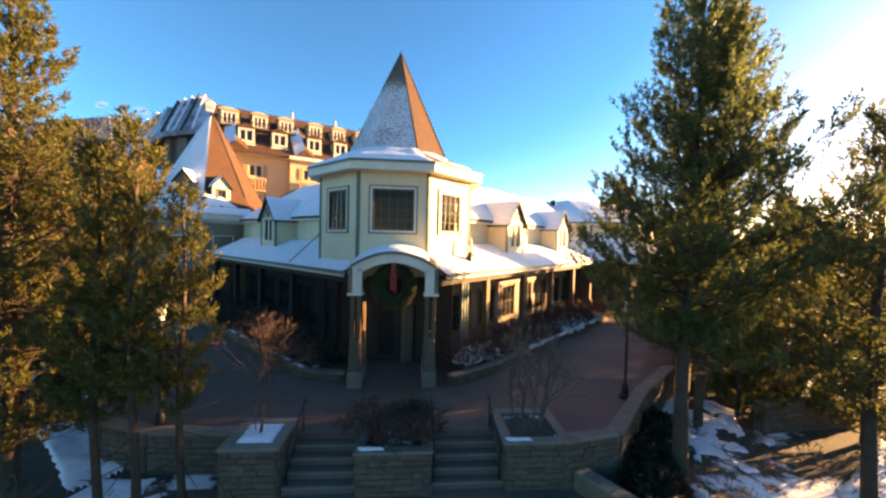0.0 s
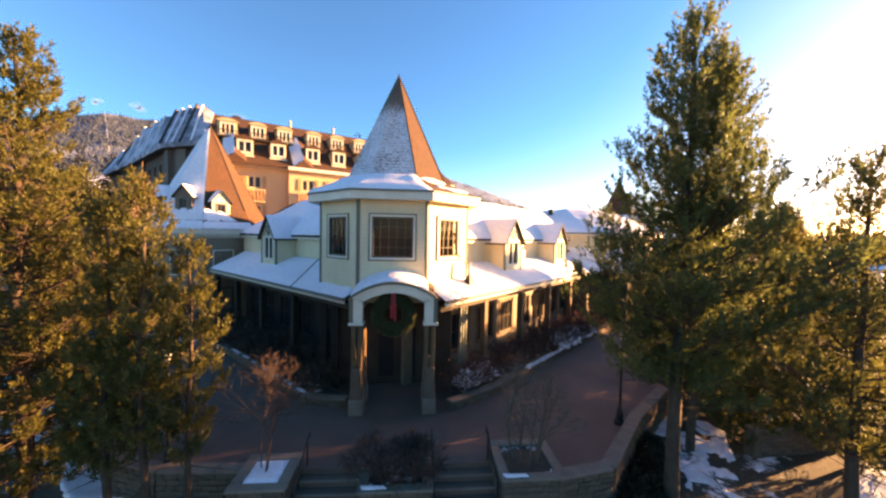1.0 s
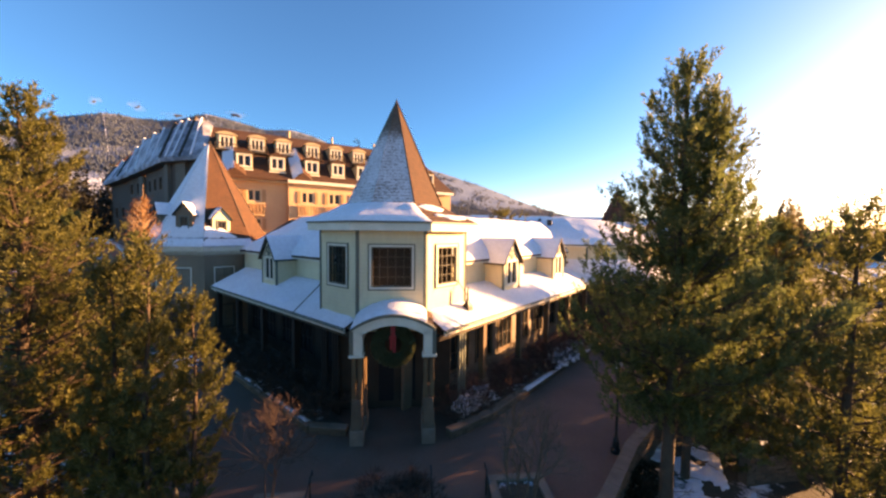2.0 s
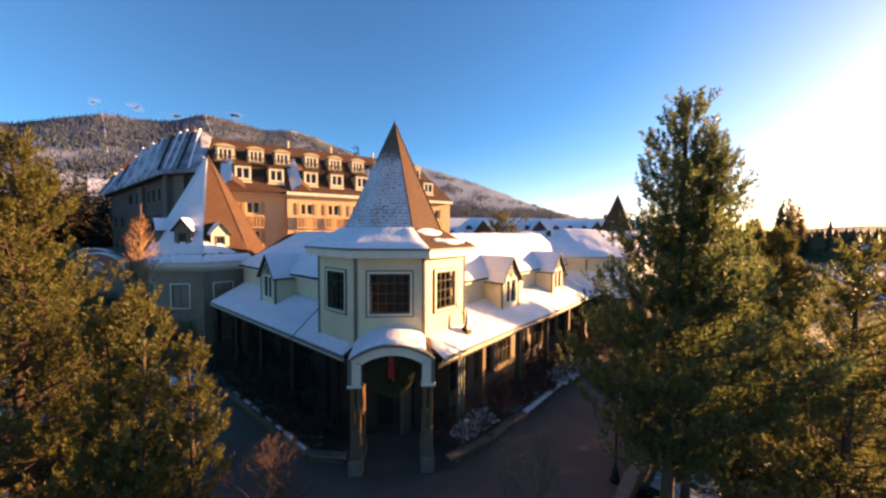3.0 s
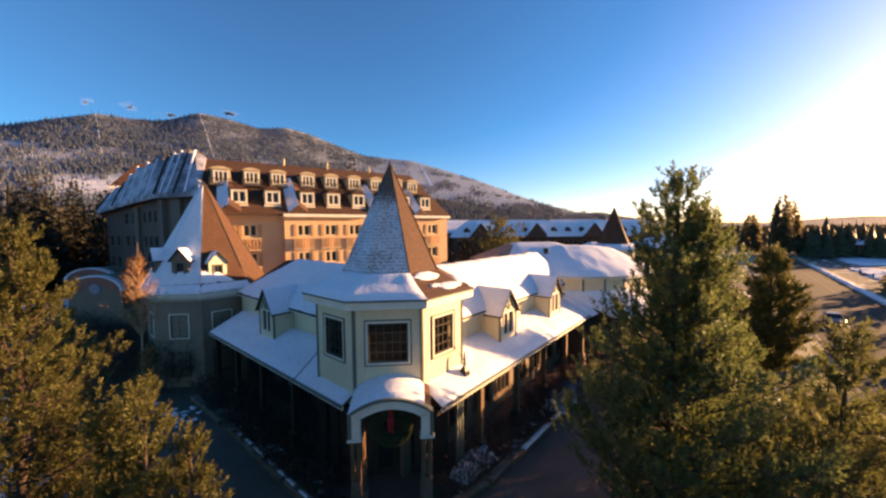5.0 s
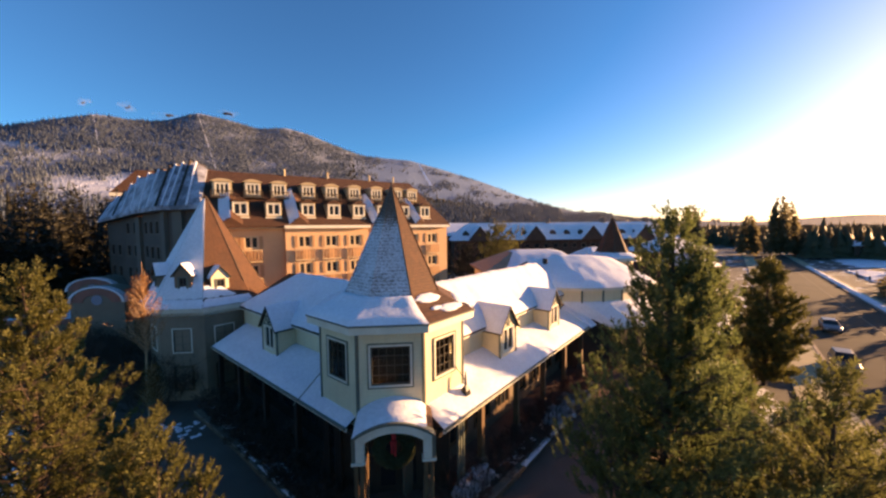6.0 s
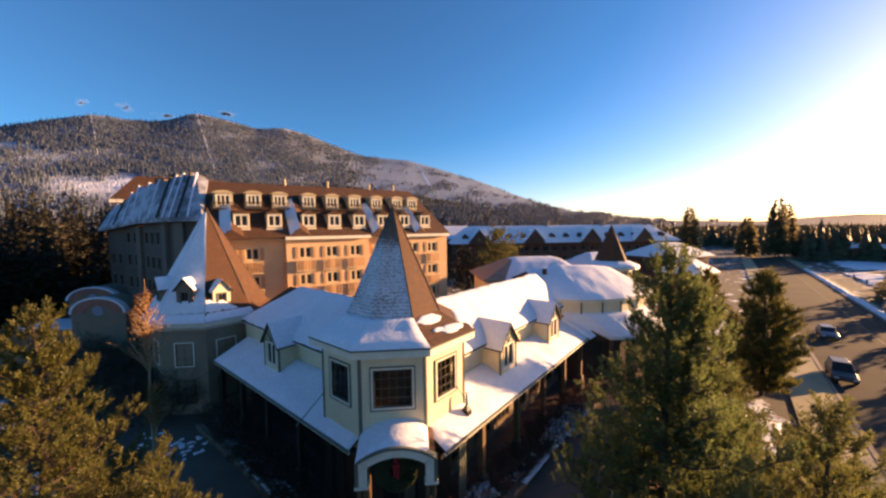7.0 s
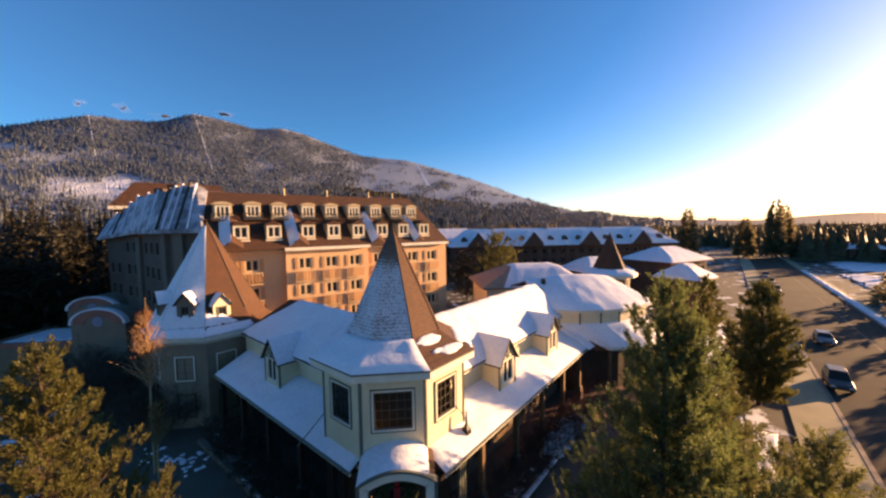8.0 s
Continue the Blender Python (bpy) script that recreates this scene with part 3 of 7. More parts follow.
part("spire", bm, ROOF_SNOWY, lodge, "steep spire side of shingles dusted with clinging snow")
for i in range(8):
    bm = bmesh.new()
    tube(bm, low[i], TIP, 0.045, 0.03, 6)
    part("ridge_cap", bm, DARKWOOD if i == 6 else ROOF if i in (0, 1, 7) else ROOF_SNOWY, lodge)
bm = bmesh.new()
tube(bm, (*C, 15.6), (*C, 15.85), 0.05, 0.02, 8)
part("finial", bm, IRON, lodge)
o, u, t = (ring8(C, a, z) for a, z in SK)
snow_sheet(lodge, None, 0.15, 60, 12, 1, lump=0.03, lines=[o[1:7], u[1:7], t[1:7]])
SKIRT_RINGS = [[Vector(p) for p in q] for q in (o, u, t)]
snow_sheet(lodge, [o[7], o[0], u[0], u[7]], 0.1, 12, 6, 35, ragged=0.2)

# portico: arched gable plate, piers with clustered posts, curved snowy roof
PX, PY = -0.42, 13.4
steps = 24
bm = bmesh.new()
out, inn = [], []
for i in range(steps + 1):
    x = -1.66 + 3.32 * i / steps
    out.append((x, 4.72 + 0.56 * (1 - (x / 1.66) ** 2)))
    xi = -1.22 + 2.44 * i / steps
    inn.append((xi, 4.55 + 0.36 * (1 - (xi / 1.22) ** 2)))
loft(bm, [[(PX + x, PY, z) for x, z in inn] + [(PX + x, PY + 0.35, z) for x, z in reversed(inn)], [(PX + x, PY, z) for x, z in out] + [(PX + x, PY + 0.35, z) for x, z in reversed(out)]], cap=False)
part("arch", bm, TRIM, lodge, "cream arched gable board")
bm = bmesh.new()
loft(bm, [[(PX + x, PY - 0.06, z - 0.02), (PX + x, PY - 0.06, z + 0.09), (PX + x, PY + 0.3, z + 0.09), (PX + x, PY + 0.3, z - 0.02)] for x, z in out])
part("arch_moulding", bm, SAGE, lodge)
for s in (-1, 1):
    bm = bmesh.new()
    x0, x1 = sorted((PX + s * 1.22, PX + s * 1.58))
    corner_box(bm, x0, x1, PY, PY + 0.36, 3.72, 4.66)
    part("pier_cap", bm, TRIM, lodge, bevel=0.02)
    bm = bmesh.new()
    x0, x1 = sorted((PX + s * 1.585, PX + s * 1.74))
    corner_box(bm, x0, x1, PY + 0.03, PY + 0.4, 3.72, 4.72)
    part("pier_edge", bm, SAGE, lodge)
    bm = bmesh.new()
    x0, x1 = sorted((PX + s * 1.17, PX + s * 1.76))
    corner_box(bm, x0, x1, PY - 0.05, PY + 0.42, 3.62, 3.72)
    part("pier_cap", bm, TRIM, lodge, bevel=0.015)
    bm = bmesh.new()
    x0, x1 = sorted((PX + s * 1.3, PX + s * 1.62))
    corner_box(bm, x0, x1, PY + 0.36, 15.3, 4.1, 4.68)
    part("side_beam", bm, TRIM, lodge)
    for px, py in ((1.32, 13.55), (1.58, 13.6), (1.36, 14.5), (1.36, 15.0)):
        bm = bmesh.new()
        corner_box(bm, PX + s * px - 0.085, PX + s * px + 0.085, py - 0.085, py + 0.085, 1.85, 3.64)
        part("post", bm, WOOD, lodge, bevel=0.015)
    for y in (13.62, 14.75):
        bm = bmesh.new()
        loft(bm, [[(PX + s * 1.45 + a * w, y + b * w, z) for a, b in ((-1, -1), (1, -1), (1, 1), (-1, 1))] for w, z in ((0.25, 0.6), (0.20, 1.9))])
        part("stone_pier", bm, STONE, lodge, bevel=0.03)
        bm = bmesh.new()
        corner_box(bm, PX + s * 1.45 - 0.28, PX + s * 1.45 + 0.28, y - 0.28, y + 0.28, 0.0, 0.66)
        part("plinth", bm, CAP, lodge, bevel=0.03)
bm = bmesh.new()
loft(bm, [[(PX + x, PY + 0.3, z - 0.1), (PX + x, PY + 0.3, z + 0.05), (PX + x, 15.2, z + 0.27), (PX + x, 15.2, z + 0.12)] for x, z in out])
part("portico_roof", bm, ROOF, lodge, "curved brown shingled portico roof under snow")
bm = bmesh.new()
g = []
for i in range(21):
    x = -1.72 + 3.1 * i / 20
    z = 4.78 + 0.56 * (1 - min(1, abs(x) / 1.66) ** 2)
    g.append([bm.verts.new((PX + x, 13.42 + 1.75 * j / 8, z + 0.22 * j / 8 + (0.0 if i in (0, 20) or j == 0 else 0.11 + 0.03 * noise.noise(Vector((x * 1.3, j, 4)))))) for j in range(9)])
for i in range(20):
    for j in range(8):
        bm.faces.new((g[i][j], g[i + 1][j], g[i + 1][j + 1], g[i][j + 1]))
part("snow_cover", bm, SNOW, lodge, smooth=True)

# entrance wall behind the portico
bm = bmesh.new()
panel(bm, -3.3, 2.2, 0, 4.3, [(-1.45, 0.65, 0.0, 2.9)], 16.4, 16.6)
part("entrance_wall", bm, DARKWOOD, lodge)
for x in (-1.45, -0.4):
    bm = bmesh.new()
    panel(bm, x, x + 1.05, 0.02, 2.9, [(x + 0.16, x + 0.89, 0.35, 2.7)], 16.45, 16.52)
    d = part("door", bm, DARKWOOD, lodge, "dark wooden glazed entrance door")
    bm = bmesh.new()
    corner_box(bm, x + 0.14, x + 0.91, 16.48, 16.49, 0.3, 2.75)
    part("pane", bm, DARKGLASS, d)
    bm = bmesh.new()
    tube(bm, (x + (0.95 if x < -1 else 0.1), 16.42, 1.0), (x + (0.95 if x < -1 else 0.1), 16.42, 1.35), 0.02, 0.02, 6)
    part("handle", bm, IRON, d)

# ---- porch wings ----
ML = pose(-2.4, 14.7, 0, 0, 0, -45)           # x towards the tower, y inward
MR = pose(1.5, 14.1, 0, 0, 0, 45)             # x away from the tower, y inward
EAVE, SLOPE, WALL_Y = 4.42, 0.5, 2.5


def post(m, x, y, style):
    # posts of the shaded wing are painted near-black to imitate porch shade
    p = part("porch_post", bm_post(style), SHADEWOOD if m is ML else WOOD if style != "sage" else SAGE, lodge, bevel=0.012, m=m @ pose(x, y, 0))
    if style == "wood":
        b = bmesh.new()
        loft(b, [[(a * w, c * w, z) for a, c in ((-1, -1), (1, -1), (1, 1), (-1, 1))] for w, z in ((0.3, 0.0), (0.24, 1.1))])
        part("stone_base", b, STONE, p, bevel=0.03)


def bm_post(style):
    b = bmesh.new()
    if style == "wood":
        corner_box(b, -0.15, 0.15, -0.15, 0.15, 1.1, EAVE - 0.42)
    else:
        for x in (-0.2, 0, 0.2):
            corner_box(b, x - 0.06, x + 0.06, -0.06, 0.06, 0.0, EAVE - 0.42)
    return b


def wing(m, x0, x1, up0, up1, hip, posts, sages, seed, wall_mat):
    """A porch with its lean-to roof, the wall behind it and the main roof above. hip: the main roof's hipped end, x0 or x1 side."""
    top = EAVE + SLOPE * WALL_Y
    bm = bmesh.new()
    slab(bm, [(x0, -0.02, EAVE), (x1, -0.02, EAVE), (x1, WALL_Y, top), (x0, WALL_Y, top)], 0.1)
    part("porch_roof", bm, ROOF, lodge, m=m)
    bm = bmesh.new()
    corner_box(bm, x0, x1, -0.05, 0.02, EAVE - 0.24, EAVE - 0.03)
    part("porch_fascia", bm, TRIM, lodge, m=m)
    bm = bmesh.new()
    tube(bm, (x0, -0.1, EAVE - 0.06), (x1, -0.1, EAVE - 0.06), 0.06, 0.06, 8)
    part("gutter", bm, SAGE, lodge, m=m)
    bm = bmesh.new()
    corner_box(bm, x0, x1, 0.25, 0.5, EAVE - 0.52, EAVE - 0.24)
    part("porch_beam", bm, DARKWOOD, lodge, m=m)
    s = snow_sheet(lodge, [(x0, -0.04, EAVE), (x1, -0.04, EAVE), (x1, WALL_Y, top), (x0, WALL_Y, top)], 0.14, 90, 10, seed, lump=0.07)
    s.matrix_basis = m
    # ground-floor wall with broad dark windows
    holes = []
    x = x0 + 0.9
    while x + 1.9 < x1:
        holes.append((x, x + 1.7, 0.8, 2.9))
        x += 2.6
    bm = bmesh.new()
    panel(bm, x0, x1, 0.0, EAVE + SLOPE * WALL_Y - 0.1, holes, WALL_Y, WALL_Y + 0.2)
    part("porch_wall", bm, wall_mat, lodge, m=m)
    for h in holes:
        window(lodge, *h, m, 3, 2, 0.1, WOOD if wall_mat is TAN else SHADEWOOD, DARKGLASS, y=WALL_Y, inner=WOOD if wall_mat is TAN else SHADEWOOD)
    for x in posts:
        post(m, x, 0.38, "wood")
    for x in sages:
        post(m, x, 0.38, "sage")
    # unseen dark solid, added to block sun that would cross the hollow wing
    bm = bmesh.new()
    corner_box(bm, x0 + 0.3, x1 - 0.3, WALL_Y + 0.6, 8.6, 0.0, 6.7)
    part("dark_core", bm, DARKWOOD, lodge, "solid dark core added to stop sun passing through the wing", m=m)
    # upper wall and main roof
    bm = bmesh.new()
    corner_box(bm, up0, up1, WALL_Y + 0.02, WALL_Y + 0.2, top - 0.12, 7.0)
    part("upper_wall", bm, CREAM, lodge, m=m)
    bm = bmesh.new()
    corner_box(bm, up0, up1, WALL_Y - 0.32, WALL_Y - 0.25, 6.85, 7.08)
    part("fascia", bm, TRIM, lodge, m=m)
    bm = bmesh.new()
    corner_box(bm, up0, up1, WALL_Y - 0.25, WALL_Y + 0.02, 6.85, 6.9)
    part("soffit", bm, TRIM, lodge, m=m)
    e0, r, b = WALL_Y - 0.35, 5.3, 9.2
    ez, rz = 7.08, 9.65
    bm = bmesh.new()
    h0, h1 = (2.4, 0.0) if hip < 0 else (0.0, 0.0)
    slab(bm, [(up0, e0, ez), (up1, e0, ez), (up1 - h1, r, rz), (up0 + h0, r, rz)], 0.12)
    slab(bm, [(up1, b, ez), (up0, b, ez), (up0 + h0, r, rz), (up1 - h1, r, rz)], 0.12)
    if hip < 0:
        slab(bm, [(up0, b, ez), (up0, e0, ez), (up0 + h0, r, rz - 0.01), (up0 + h0, r + 0.01, rz - 0.01)], 0.1)
    part("main_roof", bm, ROOF, lodge, m=m)
    s = snow_sheet(lodge, None, 0.17, 70, 24, seed + 40, lump=0.08, lines=[[(up0, e0 - 0.02, ez), (up1, e0 - 0.02, ez)], [(up0 + h0 * 1.6, r, rz), (up1 - h1, r, rz)], [(up0, b, ez), (up1, b, ez)]], ragged=0.03 if hip < 0 else 0.0)
    s.matrix_basis = m


def dormer(m, x, width=2.0, front=1.2, base=4.95, eave=7.0, peak=8.25, snowy=True, deep=3.4):
    """A tall gabled dormer standing on the porch roof, with a pair of casements."""
    h = width / 2
    mm = m @ pose(x, front, 0)
    bm = bmesh.new()
    panel(bm, -h, h, base, eave, [(-0.6, 0.6, 5.5, 6.95)], 0.0, 0.14)
    loft(bm, [[(-h, 0, eave), (h, 0, eave), (0, 0, peak)], [(-h, 0.14, eave), (h, 0.14, eave), (0, 0.14, peak)]])
    for s in (-h, h - 0.14):
        corner_box(bm, s, s + 0.14, 0.141, deep, base, eave)
    d = part("dormer", bm, CREAM, lodge, "tall gabled cream dormer with sage edging", m=mm)
    window(d, -0.6, 0.6, 5.5, 6.95, pose(0, 0, 0), 2, 1, 0.07, TRIM, DARKGLASS, 0.14, flat=True, inner=TRIM)
    bm = bmesh.new()
    for s in (-1, 1):
        corner_box(bm, s * h - 0.05, s * h + 0.05, -0.04, 0.08, base, eave)
    corner_box(bm, -0.05, 0.05, -0.045, 0.0, 6.98, peak - 0.25)
    corner_box(bm, -h, h, -0.04, 0.0, eave - 0.02, eave + 0.07)
    for k in (-1, 1):
        loft(bm, [[(k * a, yy, z) for a, z in ((0.62 * h, eave + 0.08), (0.62 * h + 0.08, eave + 0.1), (0.06, peak - 0.42), (0.02, peak - 0.5))] for yy in (-0.042, -0.004)])
        loft(bm, [[(k * a, yy, z) for a, z in ((0.05, eave + 0.08), (0.13, eave + 0.08), (0.45 * h, eave + 0.58), (0.45 * h - 0.06, eave + 0.62))] for yy in (-0.038, -0.004)])
    part("edging", bm, SAGE, d)
    bm = bmesh.new()
    o = 0.22
    dz = (peak - eave) / h
    for s in (-1, 1):
        slab(bm, [(s * (h + o), -o, eave - o * dz + 0.1), (0, -o, peak + 0.1), (0, deep, peak + 0.1), (s * (h + o), deep, eave - o * dz + 0.1)], 0.09)
    part("dormer_roof", bm, DARKWOOD, d)
    if snowy:
        for s in (-1, 1):
            q = [(s * (h + o), -o + 0.03, eave - o * dz + 0.1), (0, -o + 0.03, peak + 0.1), (0, deep, peak + 0.1), (s * (h + o), deep, eave - o * dz + 0.1)]
            snow_sheet(d, q if s > 0 else [q[1], q[0], q[3], q[2]], 0.12, 8, 12, x, lump=0.03)
    return d


wing(ML, -17.8, -0.3, -18.3, -4.4, -1, (-5.5, -9.5, -13.5, -17.4), (-1.6, -2.6), 0, SHADEWOOD)
wing(MR, 0.3, 22.0, 4.0, 21.5, 1, (3.9, 7.9, 11.9, 15.9, 19.9), (2.1,), 100, TAN)
dormer(ML, -10.6)
dormer(MR, 8.3)
dormer(MR, 15.8)

# vents and a bracket lamp on the porch roof
for m, x, y in ((MR, 2.9, 0.65),):
    v = thing("roof_vent", "small dark metal vent hood standing on the porch roof", "vent")
    b = bmesh.new()
    loft(b, [[(a * w, c * w, z) for a, c in ((-1, -1), (1, -1), (1, 1), (-1, 1))] for w, z in ((0.2, 4.75), (0.17, 5.05), (0.05, 5.3), (0.035, 5.75), (0.02, 6.0))])
    part("hood", b, IRON, v, m=m @ pose(x, y, 0))
    b = bmesh.new()
    tube(b, (-0.55, 0.75, 6.9), (0, 0, 5.5), 0.018, 0.018, 6)
    part("stay_wire", b, IRON, v, m=m @ pose(x, y, 0))
bm = bmesh.new()
tube(bm, (-5.55, 16.8, 4.62), (-4.3, 17.35, 6.0), 0.03, 0.03, 6)
part("flashing", bm, SAGE, lodge)


# ---- cross wing at the sunny end: rounded porch, rounded bay, hipped snowy roof ----
def band(bm, pts, z0, z1, inward=0.2):
    """An upright wall band along a line of points, thickened to the left of its run."""
    for (x0, y0), (x1, y1) in zip(pts, pts[1:]):
        d = Vector((x1 - x0, y1 - y0)).normalized()
        nx, ny = -d.y * inward, d.x * inward
        loft(bm, [[(x0, y0, z), (x1, y1, z), (x1 + nx, y1 + ny, z), (x0 + nx, y0 + ny, z)] for z in (z0, z1)])


def sheet(bm, lines):
    """A roof skin over several lines of equally many points, 0.12 m thick."""
    for a, b in zip(lines, lines[1:]):
        for i in range(len(a) - 1):
            slab(bm, [a[i], a[i + 1], b[i + 1], b[i]], 0.12)


bay = [(12.9, 31.2), (14.2, 30.2), (16.0, 29.7), (18.0, 29.6), (20.0, 29.9), (22.2, 30.8), (24.4, 31.9)]
for a, b in zip(bay, bay[1:]):
    bm = bmesh.new()
    band(bm, [a, b], 5.3, 7.6)
    part("bay_wall", bm, CREAM, lodge)
    bm = bmesh.new()
    band(bm, [a, b], 0.0, 5.296)
    part("lower_wall", bm, DARKWOOD, lodge)
bm = bmesh.new()
band(bm, [(24.4, 31.9), (25.5, 37.0)], 0.0, 7.6)
part("bay_wall", bm, CREAM, lodge)
for x, y in bay[1:]:
    bm = bmesh.new()
    corner_box(bm, x - 0.07, x + 0.07, y - 0.07, y + 0.07, 5.4, 7.55)
    part("corner_board", bm, SAGE, lodge)


def pushed(pts, far, z):
    c = Vector((18.6, 38.0))
    return [(*(Vector(p) + (Vector(p) - c).normalized() * far), z) for p in pts]


ridge = [(12.6, 35.0, 9.7), (14.4, 35.0, 9.9), (16.2, 35.0, 10.1), (18.2, 35.0, 10.1), (20.0, 35.2, 10.0), (21.6, 35.4, 9.8), (22.6, 35.8, 9.6)]
for lines in ([pushed(bay, 0.5, 7.75), ridge], [ridge, [(x, 40.5, 8.3) for x, _, _ in ridge]]):
    for i in range(len(ridge) - 1):
        bm = bmesh.new()
        sheet(bm, [ln[i:i + 2] for ln in lines])
        part("bay_roof", bm, ROOF, lodge)
line = [p[:2] for p in pushed(bay, 0.5, 0)]
for i in range(len(line) - 1):
    bm = bmesh.new()
    band(bm, line[i:i + 2], 7.5, 7.74, 0.06)
    part("fascia", bm, TRIM, lodge)
ef = pushed(bay, 0.56, 7.74)
snow_sheet(lodge, None, 0.22, 60, 30, 200, lump=0.05, lines=[ef, ridge, [(x, 40.5, 8.3) for x, _, _ in ridge]])
pe = [(17.05, 29.0, EAVE), (18.4, 28.4, EAVE), (20.2, 28.3, EAVE), (22.2, 28.8, EAVE), (24.2, 29.9, EAVE), (26.0, 31.4, EAVE)]
pt = [(x, y, 6.4) for x, y in bay[1:]]
for i in range(len(pe) - 1):
    bm = bmesh.new()
    sheet(bm, [[(x, y, z - 0.25) for x, y, z in ln[i:i + 2]] for ln in (pe, pt)])
    part("porch_roof", bm, ROOF, lodge)
    bm = bmesh.new()
    band(bm, [p[:2] for p in pe[i:i + 2]], EAVE - 0.24, EAVE - 0.02, 0.06)
    part("porch_fascia", bm, TRIM, lodge)
snow_sheet(lodge, None, 0.16, 50, 10, 240, lump=0.08, lower=[(16.2, 28.3, EAVE - 0.05)] + pe, upper=[(13.3, 31.0, 6.35)] + pt)
for x, y, _ in pe[1:]:
    bm = bmesh.new()
    corner_box(bm, x - 0.13, x + 0.13, y + 0.2, y + 0.46, 0.0, EAVE - 0.2)
    part("porch_post", bm, WOOD, lodge, bevel=0.012)
v = thing("roof_vent", "small dark box vent on the snowy roof", "vent")
bm = bmesh.new()
corner_box(bm, 13.9, 14.3, 33.6, 34.0, 9.3, 10.1)
part("hood", bm, IRON, v, bevel=0.03)

# ---- octagonal turret at the shaded end ----
turret = thing("turret", "octagonal tower with a tall half-snowy brown spire", "tower")
TC = (-17.4, 31.7)
bm = bmesh.new()
loft(bm, [ring8(TC, 4.0, -0.2), ring8(TC, 4.0, 7.1)])
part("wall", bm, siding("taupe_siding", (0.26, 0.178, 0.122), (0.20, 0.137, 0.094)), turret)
bm = bmesh.new()
loft(bm, [ring8(TC, 4.0, 6.7), ring8(TC, 4.25, 6.85), ring8(TC, 4.45, 7.05), ring8(TC, 4.55, 7.42)], cap=False)
part("cornice", bm, TRIM, turret)
TP = [(4.62, 7.4), (4.1, 8.0), (3.55, 9.0)]
rr = [ring8(TC, a, z) for a, z in TP]
TTIP = (TC[0], TC[1], 16.4)
for faces, mat, lab in (((6, 7, 0), ROOF, "bare brown spire side"), ((1, 2, 3, 4, 5), ROOF_SNOWY, "snow-covered spire side")):
    bm = bmesh.new()
    for i in faces:
        j = (i + 1) % 8
        for a, b in zip(rr, rr[1:]):
            bm.faces.new([bm.verts.new(p) for p in (a[i], a[j], b[j], b[i])])
        bm.faces.new([bm.verts.new(p) for p in (rr[-1][i], rr[-1][j], TTIP)])
    part("spire", bm, mat, turret, lab)
for i in (4, 5):
    j = i + 1
    nrm = Vector((math.cos(radians(45 * (i + 1))), math.sin(radians(45 * (i + 1))), 0.45)) * 0.03
    snow_sheet(turret, [rr[0][i], rr[0][j], rr[1][j], rr[1][i]], 0.12, 12, 5, i, lump=0.03)
    lift = [Vector(p) + nrm for p in (rr[1][i], rr[1][j])]
    near_tip = [Vector(rr[2][k]).lerp(Vector(TTIP), 0.96) + nrm for k in (j, i)]
    snow_sheet(turret, [*lift, *near_tip], 0.1, 10, 24, i + 3, lump=0.05, ragged=0.02)
snow_sheet(turret, [rr[0][6], rr[0][7], rr[1][7], rr[1][6]], 0.12, 14, 6, 71, lump=0.03, ragged=0.1)
snow_sheet(turret, [rr[1][6], Vector(rr[1][6]).lerp(Vector(rr[1][7]), 0.75), Vector(rr[2][6]).lerp(Vector(rr[2][7]), 0.3), rr[2][6]], 0.12, 14, 6, 73, lump=0.03, ragged=0.25)
for i in range(8):
    bm = bmesh.new()
    tube(bm, rr[-1][i], TTIP, 0.06, 0.03, 6)
    part("ridge_cap", bm, DARKWOOD, turret)


def small_dormer(m, z, lit, snow):
    """A little gabled roof dormer with one window. m: frame with y into the roof."""
    w, h, g = 0.62, 1.45, 0.75
    bm = bmesh.new()
    panel(bm, -w, w, z - 0.3, z + h, [(-0.3, 0.3, z + 0.1, z + 1.2)], 0.0, 0.1)
    loft(bm, [[(-w, 0, z + h), (w, 0, z + h), (0, 0, z + h + g)], [(-w, 2.2, z + h), (w, 2.2, z + h), (0, 2.2, z + h + g)]])
    for s in (-w, w - 0.1):
        corner_box(bm, s, s + 0.1, 0.1, 1.9, z - 0.3, z + h)
    d = part("roof_dormer", bm, lit, turret, m=m)
    window(d, -0.3, 0.3, z + 0.1, z + 1.2, pose(0, 0, 0), 2, 2, 0.07, SAGE, DARKGLASS, flat=True)
    bm = bmesh.new()
    o = w + 0.18
    for s in (-1, 1):
        slab(bm, [(s * o, -0.18, z + h - 0.12), (0, -0.18, z + h + g + 0.12), (0, 2.2, z + h + g + 0.12), (s * o, 2.2, z + h - 0.12)], 0.08)
    part("dormer_roof", bm, DARKWOOD, d)
    snow_sheet(d, [(0, -0.16, z + h + g + 0.12), (o, -0.16, z + h - 0.12), (o, 2.0, z + h - 0.12), (0, 2.0, z + h + g + 0.12)], 0.13, 6, 8, 2)
    if snow:
        snow_sheet(d, [(-o, -0.16, z + h - 0.12), (0, -0.16, z + h + g + 0.12), (0, 2.0, z + h + g + 0.12), (-o, 2.0, z + h - 0.12)], 0.12, 6, 8, 3)


